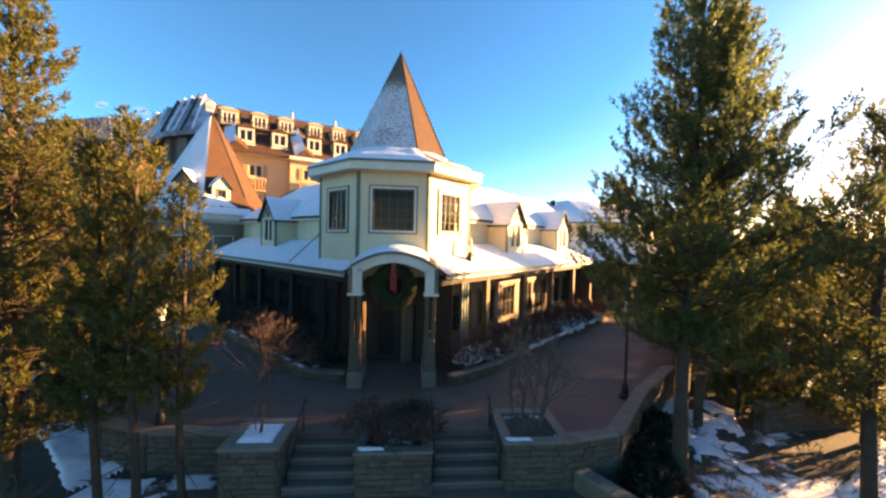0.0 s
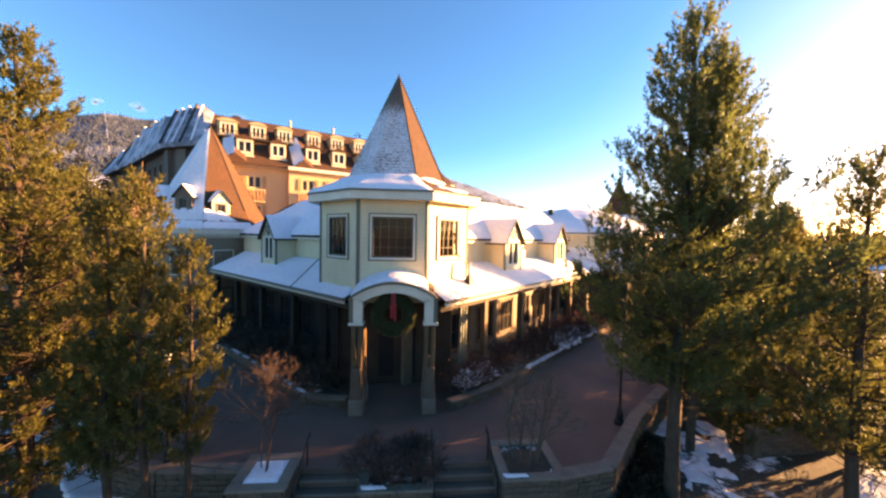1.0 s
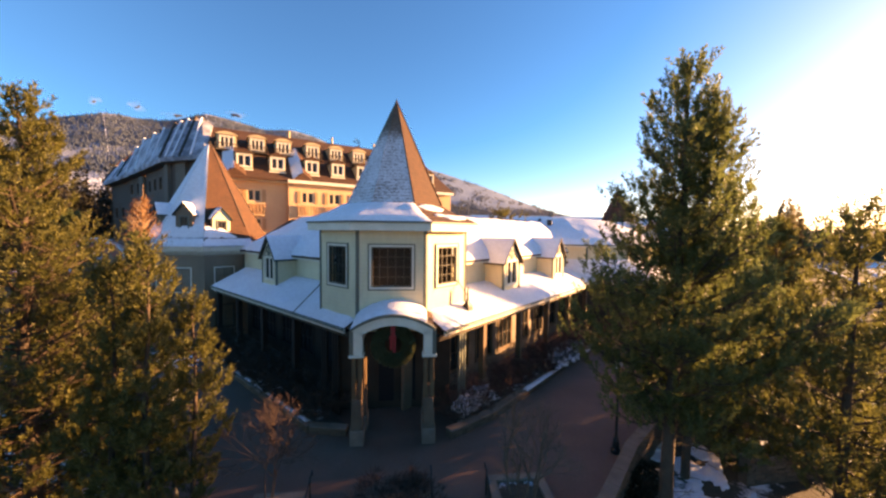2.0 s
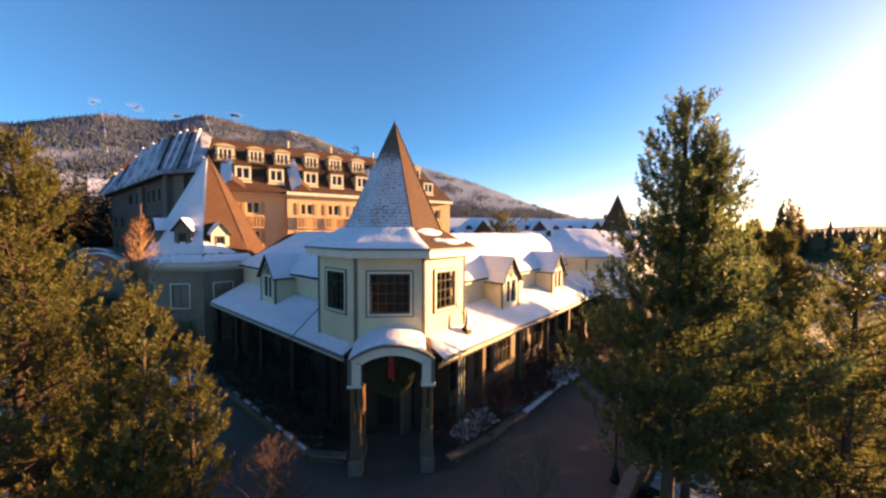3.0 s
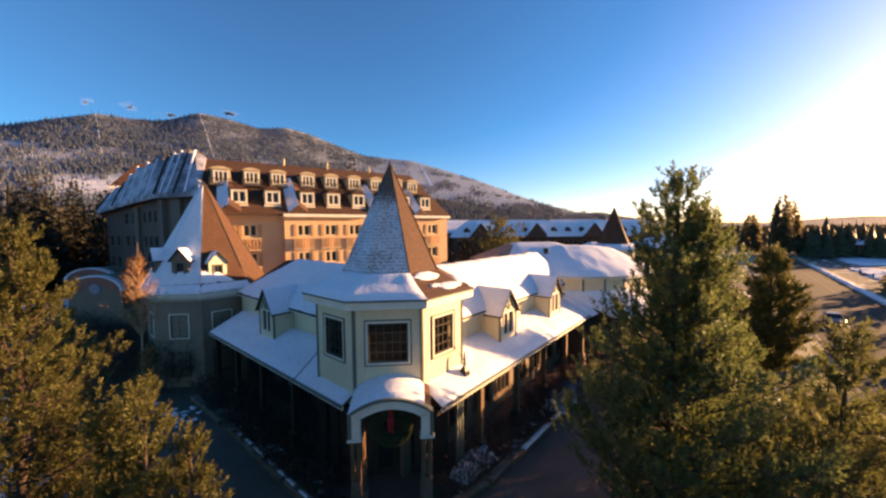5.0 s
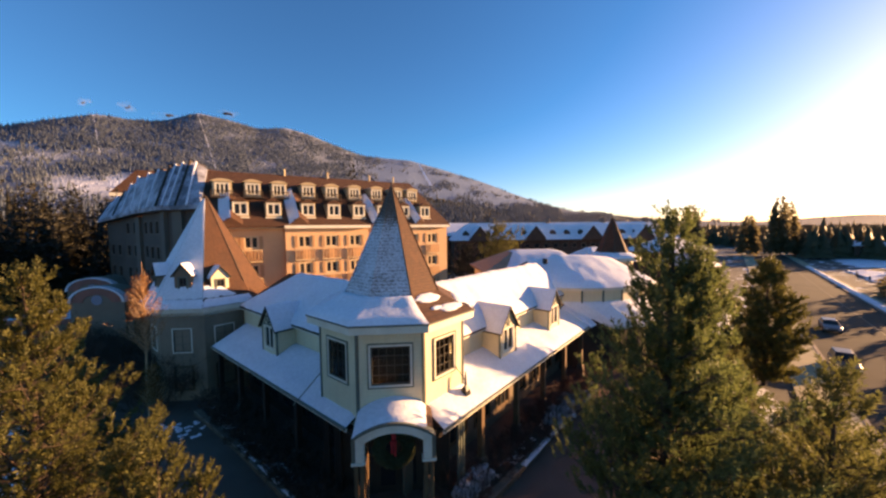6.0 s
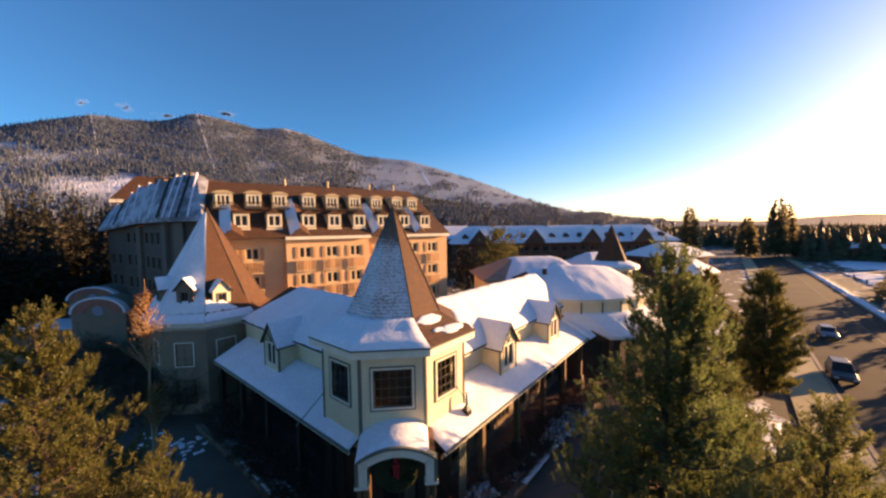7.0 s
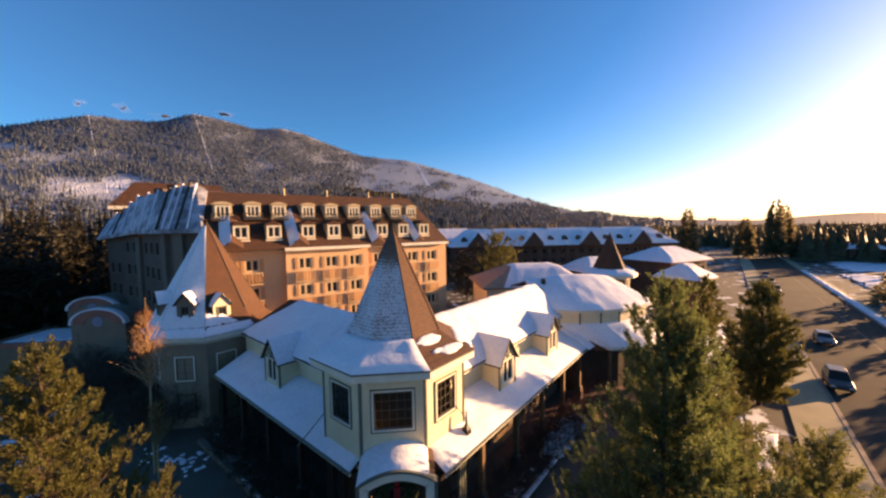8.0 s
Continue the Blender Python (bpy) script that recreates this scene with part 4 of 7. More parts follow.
# shaded faces take darker taupe, the sunny one cream: light put into the paint
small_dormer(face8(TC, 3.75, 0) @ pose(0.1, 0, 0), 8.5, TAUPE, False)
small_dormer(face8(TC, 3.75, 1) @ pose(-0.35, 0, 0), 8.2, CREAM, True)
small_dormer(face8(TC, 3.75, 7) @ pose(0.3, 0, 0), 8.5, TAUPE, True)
for k, x in ((0, 0.0), (1, -0.3), (7, 0.2)):
    m = face8(TC, 4.0, k)
    window(turret, x - 0.65, x + 0.65, 3.9, 5.7, m, 2, 3, 0.08, TRIM, DARKGLASS, y=-0.03)
    window(turret, x - 0.65, x + 0.65, 0.9, 2.7, m, 2, 3, 0.08, WOOD, DARKGLASS, y=-0.03)

# ---- hotel behind ----
hotel = thing("hotel", "orange stucco hotel with dormered brown mansard roof", "hotel")
MH = pose(-18.5, 32.9, 0, 0, 0, 26.8)         # x along the lit front, y inward
HE, HR = 13.75, 19.8                          # eave and ridge heights


bm = bmesh.new()
corner_box(bm, -0.075, 0.075, -0.02, 0.02, -0.53, 0.53)
SLAT = mesh_of("slat", bm, SHUTTER)


def hotel_block(x0, x1, y, bays):
    floors = [11.45, 8.65, 5.85, 3.05, 0.4]
    holes = [(b - 0.56, b + 0.56, z + 0.1, z + 1.2) for b in bays for z in floors]
    bm = bmesh.new()
    panel(bm, x0, x1, LOW - 0.2, HE - 0.2, holes, y, y + 0.25)
    part("wall", bm, STUCCO, hotel, m=MH)
    bm = bmesh.new()
    corner_box(bm, x0, x0 + 0.2, y + 0.25, 8.0, LOW - 0.2, HE - 0.2)
    corner_box(bm, x1 - 0.2, x1, y + 0.25, 8.0, LOW - 0.2, HE - 0.2)
    part("wall", bm, STUCCO, hotel, m=MH)
    for h in holes:
        window(hotel, *h, MH, 2, 1, 0.1, BALCONY, DARKGLASS, y=y + 0.03, bars=0.2, inner=BALCONY)
        for a, b in ((h[0] - 0.46, h[0] - 0.14), (h[1] + 0.14, h[1] + 0.46)):
            bm = bmesh.new()
            corner_box(bm, a, b, y - 0.05, y, h[2] - 0.05, h[3] + 0.05)
            for i in range(5):
                z = h[2] + 0.04 + (h[3] - h[2] - 0.08) * i / 5
                corner_box(bm, a + 0.05, b - 0.05, y - 0.075, y - 0.05, z, z + 0.17)
            part("shutter", bm, SHUTTER, hotel, m=MH)
    for b in bays:
        for z in floors[:-1]:
            bm = bmesh.new()
            corner_box(bm, b - 0.95, b + 0.95, y - 0.28, y, z - 1.3, z - 1.2)
            rail = part("balcony", bm, BALCONY, hotel, "shallow tan balcony with a slatted rail", m=MH)
            bm = bmesh.new()
            corner_box(bm, b - 0.95, b + 0.95, y - 0.29, y - 0.23, z - 0.16, z - 0.06)
            part("top_rail", bm, BALCONY, rail)
            for i in range(7):
                sl = new("slat", SLAT)
                sl.parent = rail
                sl.location = (b - 0.87 + 1.74 * i / 6, y - 0.25, z - 0.68)
    bm = bmesh.new()
    corner_box(bm, x0 - 0.1, x1 + 0.1, y - 0.55, y + 0.1, HE - 0.3, HE)
    part("cornice", bm, TRIM, hotel, m=MH)


hotel_block(0.4, 6.9, 0.25, (1.8, 3.9))
hotel_block(6.9, 15.6, -0.4, (8.7, 11.4, 14.0))
hotel_block(15.6, 19.4, 0.1, (17.0,))
hotel_block(19.4, 26.2, -0.4, (21.2, 23.9))
bm = bmesh.new()
slab(bm, [(-0.5, -0.6, HE + 0.02), (26.6, -0.6, HE + 0.02), (24.6, 7.0, HR), (0.5, 7.0, HR)], 0.25)
slab(bm, [(26.6, 15.0, HE), (-0.5, 15.0, HE), (0.5, 7.01, HR), (24.6, 7.01, HR)], 0.25)
slab(bm, [(26.6, -0.6, HE), (26.6, 15.0, HE), (24.6, 7.01, HR - 0.02), (24.6, 6.99, HR - 0.02)], 0.25)
slab(bm, [(-0.5, 15.0, HE), (-0.5, -0.6, HE), (0.5, 6.99, HR - 0.02), (0.5, 7.01, HR - 0.02)], 0.25)
part("roof", bm, ROOF, hotel, "brown shingled mansard roof", m=MH)
# unseen solid fill added behind the front wall and its window holes
bm = bmesh.new()
corner_box(bm, 0.6, 26.0, 1.5, 14.0, LOW, HE)
part("inner_core", bm, TAUPE, hotel, m=MH)


def roof_z(y):
    return HE + (y + 0.6) * (HR - HE) / 7.6


def hotel_dormer(x, y, arched, w=0.72):
    z = roof_z(y)
    bm = bmesh.new()
    panel(bm, x - w, x + w, z - 0.1, z + 1.62, [(x - 0.55, x + 0.55, z + 0.35, z + 1.42)], y, y + 0.12)
    for s in (x - w, x + w - 0.1):
        corner_box(bm, s, s + 0.1, y + 0.12, y + 2.4, z - 0.1, z + 1.62)
    d = part("dormer", bm, OCHRE, hotel, m=MH)
    window(d, x - 0.55, x + 0.55, z + 0.35, z + 1.42, pose(0, 0, 0), 3 if arched else 2, 1, 0.09, TRIM, DARKGLASS, y=y, flat=True, bars=0.13, inner=TRIM)
    bm = bmesh.new()
    rise = 0.3 if arched else 0.42
    prof = [(-1, 0), (-0.7, 0.55), (-0.35, 0.9), (0, 1), (0.35, 0.9), (0.7, 0.55), (1, 0)] if arched else [(-1, 0), (-0.5, 0.5), (0, 1), (0.5, 0.5), (1, 0)]
    ww = w + 0.16
    loft(bm, [[(x + a * ww, yy, z + 1.60 + b * rise) for a, b in prof] for yy in (y - 0.16, y + 3.2)])
    part("dormer_roof", bm, OCHRE if arched else ROOF, d)
    bm = bmesh.new()
    if arched:
        corner_box(bm, x - w - 0.15, x + w + 0.15, y - 0.6, y - 0.05, z - 0.05, z + 0.05)
        for i in range(9):
            xx = x - w - 0.1 + (2 * w + 0.2) * i / 8
            corner_box(bm, xx - 0.03, xx + 0.03, y - 0.58, y - 0.53, z + 0.05, z + 0.6)
        corner_box(bm, x - w - 0.15, x + w + 0.15, y - 0.6, y - 0.52, z + 0.6, z + 0.68)
    else:
        corner_box(bm, x - w - 0.05, x + w + 0.05, y - 0.12, y, z - 0.02, z + 0.08)
    part("sill", bm, DARKWOOD if arched else TRIM, d)


for x in (3.1, 6.0, 9.3, 12.0, 14.8, 17.7, 20.5, 23.4):
    hotel_dormer(x, 0.35, False)
for x in (4.4, 6.9, 9.9, 12.5, 15.2, 18.0, 20.8, 23.0):
    hotel_dormer(x, 3.1, True, 0.76)
hotel_dormer(1.7, 3.0, True, 0.85)
for x in (8.0, 13.0, 18.5, 22.0):
    bm = bmesh.new()
    tube(bm, (x, 6.9, HR - 0.1), (x, 6.9, HR + 0.7), 0.13, 0.13, 8)
    part("flue", bm, OCHRE, hotel, m=MH)

# cross-gable flanks on the lit roof: snow lies on the side turned from the sun
def flank(x, w, y1, tall):
    lines = [(-0.5, 0.9), (0.4 * y1, 1.0), (y1, 0.5)]
    a = [(x, y, roof_z(y) + 0.02) for y, _ in lines]
    b = [(x + 0.75 * w, y, roof_z(y) + tall * k) for y, k in lines]
    c = [(x + w * 1.5, y, roof_z(y) + 0.02) for y, _ in lines]
    bm = bmesh.new()
    loft(bm, [[p, q, r] for p, q, r in zip(a, b, c)])
    part("cross_gable", bm, ROOF, hotel, m=MH)
    sh = snow_sheet(hotel, None, 0.07, 10, 18, int(x * 10), lump=0.05, ragged=0.06, lines=[[p, q] for p, q in zip(a, b)])
    sh.matrix_basis = MH


for x, w, y1, tall in ((1.3, 1.3, 3.6, 0.8), (7.3, 1.3, 4.2, 0.9), (16.1, 1.1, 4.0, 0.8), (21.6, 1.0, 3.6, 0.8)):
    flank(x, w, y1, tall)

# shaded side of the hotel: its wall bends twice, under a steep panelled roof with thin snow
# Thin mottled snow on the roofing, its colour dimmed and blued for shade.
FROST = surface("thin_shade_blue_snow", (0.52, 0.55, 0.62), (0.12, 0.115, 0.13), 0.75, 4.0, 0.6, 0.4, 0.03, stretch=(1, 1, 0.45), spread=(0.34, 0.6))
EAVES = [Vector(p) for p in ((-19.3, 34.3, 15.75), (-22.2, 35.6, 15.75), (-24.6, 36.5, 15.75), (-32.0, 43.5, 15.7), (-37.0, 47.3, 15.3), (-41.5, 50.6, 14.9))]
CREST = [Vector(p) for p in ((-21.2, 39.2, 20.1), (-23.0, 40.3, 20.6), (-25.6, 41.0, 20.1), (-33.3, 47.4, 19.9), (-38.2, 51.6, 18.6), (-42.0, 54.0, 17.4))]
# Both browns darkened, with the shade of this hotel side in the colour.
PALE = surface("shade_dark_taupe", (0.21, 0.15, 0.115), (0.16, 0.115, 0.09), 0.3, 18, 0.85, 0.2, 0.01)
SHADY = surface("shade_dark_stucco", (0.17, 0.105, 0.08), (0.125, 0.078, 0.06), 0.25, 18, 0.85, 0.2, 0.01)
for i, (p, q) in enumerate(zip(EAVES, EAVES[1:])):
    run = (q - p).length
    turn = math.degrees(math.atan2(p.y - q.y, p.x - q.x))
    m = pose(q.x, q.y, 0, 0, 0, turn)                     # x towards the lit front, y inward
    top = min(p.z, q.z) - 0.3
    cols = [x for x in (1.0 + 2.3 * k for k in range(int(run / 2.3))) if x + 1.2 < run and i > 1]
    holes = [(x, x + 1.1, z, z + 1.4) for x in cols for z in (13.0, 10.2, 7.4, 4.6, 1.8) if z + 1.4 < top - 0.2]
    bm = bmesh.new()
    panel(bm, 0, run, LOW - 0.2, top, holes, 0.75, 1.0)
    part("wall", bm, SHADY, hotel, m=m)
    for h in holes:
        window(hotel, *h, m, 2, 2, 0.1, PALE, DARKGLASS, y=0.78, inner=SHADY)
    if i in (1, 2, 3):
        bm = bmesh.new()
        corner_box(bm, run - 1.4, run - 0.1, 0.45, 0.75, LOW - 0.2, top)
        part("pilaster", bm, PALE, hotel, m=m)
    bm = bmesh.new()
    d = (q - p).normalized()
    inward = Vector((d.y, -d.x, 0))
    loft(bm, [[p, q, q + inward * 1.0, p + inward * 1.0], [v + Vector((0, 0, -0.4)) for v in (p, q, q + inward * 1.0, p + inward * 1.0)]])
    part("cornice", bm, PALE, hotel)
    cuts = {1: (0.0, 0.36, 0.7, 1.0), 2: (0.0, 0.3, 0.62, 1.0)}.get(i, (0.0, 0.5, 1.0))
    for f0, f1 in zip(cuts, cuts[1:]):
        foot, head = p.lerp(q, f0), CREST[i].lerp(CREST[i + 1], f0)
        foot2, head2 = p.lerp(q, f1), CREST[i].lerp(CREST[i + 1], f1)
        fold = inward * -0.55                             # each panel stands out at one edge and dips at the other
        bm = bmesh.new()
        slab(bm, [foot, foot2 + fold * 0.4, head2 + fold + Vector((0, 0, 0.25)), head - Vector((0, 0, 0.15))], 0.35)
        part("roof_panel", bm, FROST, hotel, "steep roof panel under thin snow with shade-blue colour")
        bm = bmesh.new()
        tube(bm, foot2 + fold * 0.4 + Vector((0, 0, 0.08)), head2 + fold + Vector((0, 0, 0.3)), 0.1, 0.13, 6)
        part("roof_rib", bm, SNOW if f1 < 0.99 or i == 2 else DARKWOOD, hotel)
        bm = bmesh.new()
        loft(bm, [[foot2 + fold * 0.4, head2 + fold + Vector((0, 0, 0.25)), head2 + inward * 0.4, foot2 + inward * 0.2], [v - d * 0.14 for v in (foot2 + fold * 0.4, head2 + fold + Vector((0, 0, 0.25)), head2 + inward * 0.4, foot2 + inward * 0.2)]])
        part("fold_side", bm, DARKWOOD, hotel)
    rnd = random.Random(40 + i)
    for k in range(2):
        f = rnd.uniform(0.1, 0.5) + 0.3 * k
        g0, g1 = rnd.uniform(0.0, 0.2), rnd.uniform(0.5, 0.95)
        lo_l, lo_r = p.lerp(q, f), p.lerp(q, min(0.97, f + 0.3))
        hi_l, hi_r = CREST[i].lerp(CREST[i + 1], f), CREST[i].lerp(CREST[i + 1], min(0.97, f + 0.3))
        snow_sheet(hotel, [lo_r.lerp(hi_r, g0), lo_l.lerp(hi_l, g0), lo_l.lerp(hi_l, g1), lo_r.lerp(hi_r, g1)], 0.09, 10, 14, 600 + 3 * i + k, lump=0.06, ragged=0.2)
# flat top behind the panels, ventilation boxes and the short brown hip at the corner
bm = bmesh.new()
slab(bm, [v - Vector((0, 0, 0.3)) for v in CREST] + [Vector((-38.0, 59.0, 17.6)), Vector((-16.0, 47.0, 19.6))], 0.3)
part("flat_roof", bm, ROOF, hotel)
for f, g in ((0.18, 2), (0.62, 2)):
    c = CREST[g].lerp(CREST[g + 1], f)
    bm = bmesh.new()
    corner_box(bm, c.x - 0.2, c.x + 0.9, c.y + 0.15, c.y + 1.3, c.z - 0.4, c.z + 0.9)
    part("roof_vent", bm, DARKWOOD, hotel, bevel=0.04)
# unseen solid added inside, so that sun doesn't shine out through the windows
bm = bmesh.new()
loft(bm, [[(v.x, v.y, LOW) for v in (Vector((-19.6, 36.0)), Vector((-24.6, 38.0)), Vector((-32.0, 45.0)), Vector((-41.0, 52.0)), Vector((-30.0, 60.0)), Vector((-14.0, 46.0)))],
          [(v.x, v.y, 15.3) for v in (Vector((-19.6, 36.0)), Vector((-24.6, 38.0)), Vector((-32.0, 45.0)), Vector((-41.0, 52.0)), Vector((-30.0, 60.0)), Vector((-14.0, 46.0)))]])
part("inner_core", bm, SHADY, hotel)

# far wing of the hotel with a bare brown hipped roof
wing2 = thing("hotel_wing", "far hotel wing with a bare brown hipped roof", "building")
MW = pose(-54.6, 70.0, 0, 0, 0, 26.8)
bm = bmesh.new()
corner_box(bm, 0.0, 19.0, 0.0, 13.0, LOW, 20.4)
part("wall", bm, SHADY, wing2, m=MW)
bm = bmesh.new()
corner_box(bm, -0.6, 19.6, -0.6, 0.0, 19.9, 20.5)
part("cornice", bm, TRIM, wing2, m=MW)
bm = bmesh.new()
loft(bm, [[(-0.6, -0.6, 20.5), (19.6, -0.6, 20.5), (19.6, 13.6, 20.5), (-0.6, 13.6, 20.5)], [(2.6, 4.5, 25.6), (17.0, 4.5, 25.6), (17.0, 8.5, 25.6), (2.6, 8.5, 25.6)]])
part("roof", bm, ROOF, wing2, m=MW)

# ---- low arched pavilion beside the hotel ----
pav = thing("pavilion", "low flat-roofed pavilion with salmon arched gables under snow", "pavilion", pose(-35.5, 40.0, 0))
bm = bmesh.new()
corner_box(bm, -9.0, 5.4, 0.0, 13.0, LOW - 0.2, 3.6)
part("wall", bm, TAUPE, pav)


def arch_ring(cx, r, z0, rise, steps=24):
    """Points of a gable's outline: straight sides to z0, a flat arch of the given rise over them."""
    return [(cx + r * math.cos(math.pi * i / steps), z0 + rise * math.sin(math.pi * i / steps)) for i in range(steps + 1)]


def arched_gable(cx, y, r, base, spring, rise, deep):
    """A gable wall with an arched head, a salmon band inside it and a snowy rim along the top."""
    line = [(cx + r, base)] + arch_ring(cx, r, spring, rise) + [(cx - r, base)]
    bm = bmesh.new()
    loft(bm, [[(px, yy, pz) for px, pz in line] for yy in (y, y + deep)])
    g = part("gable", bm, GABLE, pav)
    for r0, r1, y0, y1, mat, name in ((r - 1.3, r - 0.2, y - 0.07, y, SALMON, "arch_band"), (r - 0.12, r + 0.14, y - 0.16, y + 0.5, SNOW, "snow_rim")):
        k = rise / r
        inner, outer = arch_ring(cx, r0, spring, r0 * k), arch_ring(cx, r1, spring, r1 * k)
        bm = bmesh.new()
        loft(bm, [[(a[0], y0, a[1]), (b[0], y0, b[1]), (b[0], y1, b[1]), (a[0], y1, a[1])] for a, b in zip(inner, outer)])
        part(name, bm, mat, g)
    bm = bmesh.new()
    loft(bm, [[(cx + 0.55 * math.cos(2 * math.pi * i / 24), yy, spring + 0.25 + 0.55 * math.sin(2 * math.pi * i / 24)) for i in range(24)] for yy in (y - 0.06, y)])
    part("medallion", bm, MEDALLION, g, "blue-grey round plaque")


MEDALLION = plain("blue_grey_paint", (0.20, 0.26, 0.34), 0.5)
arched_gable(2.1, -0.3, 2.7, LOW, 5.7, 1.65, 2.6)
arched_gable(-4.0, 6.4, 2.9, 3.5, 5.9, 1.6, 4.0)
bm = bmesh.new()
corner_box(bm, -9.2, -0.65, -0.2, 0.1, 3.4, 3.95)
corner_box(bm, -9.2, -8.9, 0.1, 13.0, 3.4, 3.95)
part("parapet", bm, SALMON, pav)
bm = bmesh.new()
corner_box(bm, -0.9, 5.4, 6.6, 6.9, 3.5, 5.4)
part("rear_parapet", bm, SALMON, pav)
snow_sheet(pav, [(-8.9, 0.1, 3.62), (-0.6, 0.1, 3.62), (-0.6, 6.3, 3.62), (-8.9, 6.3, 3.62)], 0.3, 16, 14, 9)
snow_sheet(pav, [(-0.6, 2.4, 3.62), (5.3, 2.4, 3.62), (5.3, 6.4, 3.62), (-0.6, 6.4, 3.62)], 0.3, 12, 8, 10)

# ---- buildings behind the sunny wing ----
rear = thing("rear_hall", "low cream hall with a half-snowy brown hipped roof", "building")
bm = bmesh.new()
corner_box(bm, 10.5, 24.0, 44.0, 54.0, LOW, 7.4)
part("wall", bm, CREAM, rear)
bm = bmesh.new()
slab(bm, [(9.8, 43.4, 7.5), (24.6, 43.4, 7.5), (22.0, 47.5, 9.8), (14.8, 47.5, 9.8)], 0.2)
slab(bm, [(9.8, 54.6, 7.5), (9.8, 43.4, 7.5), (14.8, 47.5, 9.8), (14.8, 50.5, 9.8)], 0.2)
slab(bm, [(24.6, 54.6, 7.5), (9.8, 54.6, 7.5), (14.8, 50.5, 9.8), (22.0, 50.5, 9.8)], 0.2)
slab(bm, [(14.8, 47.5, 9.8), (22.0, 47.5, 9.8), (22.0, 50.5, 9.8), (14.8, 50.5, 9.8)], 0.2)
part("roof", bm, ROOF_TAN, rear)
snow_sheet(rear, [(12.6, 43.4, 7.5), (24.6, 43.4, 7.5), (22.0, 47.5, 9.8), (14.8, 47.5, 9.8)], 0.2, 18, 8, 41)
snow_sheet(rear, [(14.8, 47.5, 9.8), (22.0, 47.5, 9.8), (22.0, 50.5, 9.8), (14.8, 50.5, 9.8)], 0.25, 12, 6, 42)

spire2 = thing("corner_turret", "small octagonal turret with a pointed brown roof and a snowy skirt", "tower")
SC = (25.4, 40.5)
bm = bmesh.new()
loft(bm, [ring8(SC, 2.2, LOW), ring8(SC, 2.2, 9.4)])
part("wall", bm, CREAM, spire2)
bm = bmesh.new()
loft(bm, [ring8(SC, 2.2, 9.2), ring8(SC, 3.0, 9.2), ring8(SC, 3.0, 9.55), ring8(SC, 1.7, 10.15)], cap=False)
part("skirt_roof", bm, TRIM, spire2)
r0, r1 = ring8(SC, 3.02, 9.56), ring8(SC, 1.7, 10.15)
for i in (2, 3, 4, 5, 6):
    snow_sheet(spire2, [r0[i], r0[(i + 1) % 8], r1[(i + 1) % 8], r1[i]], 0.12, 8, 5, i + 400)
bm = bmesh.new()
b8 = ring8(SC, 1.75, 10.1)
for i in range(8):
    bm.faces.new([bm.verts.new(p) for p in (b8[i], b8[(i + 1) % 8], (*SC, 14.6))])
part("spire", bm, ROOF, spire2)
for i in range(8):
    bm = bmesh.new()
    tube(bm, b8[i], (*SC, 14.6), 0.07, 0.03, 6)
    part("ridge_cap", bm, DARKWOOD, spire2)
for k in (0, 1, 7):
    window(spire2, -0.5, 0.5, 7.3, 8.8, face8(SC, 2.2, k), 2, 2, 0.1, WOOD, DARKGLASS, y=-0.03)


def lodge_block(name, label, m, w, d, h, rise, mat, cols, floors, over=0.9, snow=0.3, hipped=True):
    """A distant timber lodge: walls with windows, balcony rails, an overhanging snowy roof."""
    b = thing(name, label, "building", m)
    holes = [(x - 0.7, x + 0.7, z, z + 1.3) for x in [w * (i + 0.5) / cols - w / 2 for i in range(cols)] for z in floors]
    bm = bmesh.new()
    panel(bm, -w / 2, w / 2, LOW - 0.2, h, holes, 0, 0.3)
    corner_box(bm, -w / 2, -w / 2 + 0.3, 0.3, d, LOW - 0.2, h)
    corner_box(bm, w / 2 - 0.3, w / 2, 0.3, d, LOW - 0.2, h)
    part("wall", bm, mat, b)
    for hh in holes:
        window(b, *hh, pose(0, 0, 0), 2, 1, 0.12, TRIM, DARKGLASS, y=0.05)
    bm = bmesh.new()
    o = over
    k = d * 0.4 if hipped else 0.0
    e = [(-w / 2 - o, -o, h), (w / 2 + o, -o, h), (w / 2 + o, d + o, h), (-w / 2 - o, d + o, h)]
    r = [(-w / 2 + k, d / 2, h + rise), (w / 2 - k, d / 2, h + rise)]
    slab(bm, [e[0], e[1], r[1], r[0]], 0.3)
    slab(bm, [e[2], e[3], r[0], r[1]], 0.3)
    slab(bm, [e[1], e[2], r[1], (r[1][0], r[1][1] - 0.02, r[1][2])], 0.3)
    slab(bm, [e[3], e[0], r[0], (r[0][0], r[0][1] + 0.02, r[0][2])], 0.3)
    part("roof", bm, LODGEWOOD, b)
    snow_sheet(b, [e[0], e[1], r[1], r[0]], snow, 24, 8, w, lump=0.15)
    snow_sheet(b, [e[2], e[3], r[0], r[1]], snow, 24, 8, w + 1, lump=0.15)
    snow_sheet(b, [e[1], e[2], (r[1][0], r[1][1] + 0.05, r[1][2]), (r[1][0], r[1][1] - 0.05, r[1][2])], snow, 10, 8, w + 2, lump=0.1)
    snow_sheet(b, [e[3], e[0], (r[0][0], r[0][1] - 0.05, r[0][2]), (r[0][0], r[0][1] + 0.05, r[0][2])], snow, 10, 8, w + 3, lump=0.1)
    return b


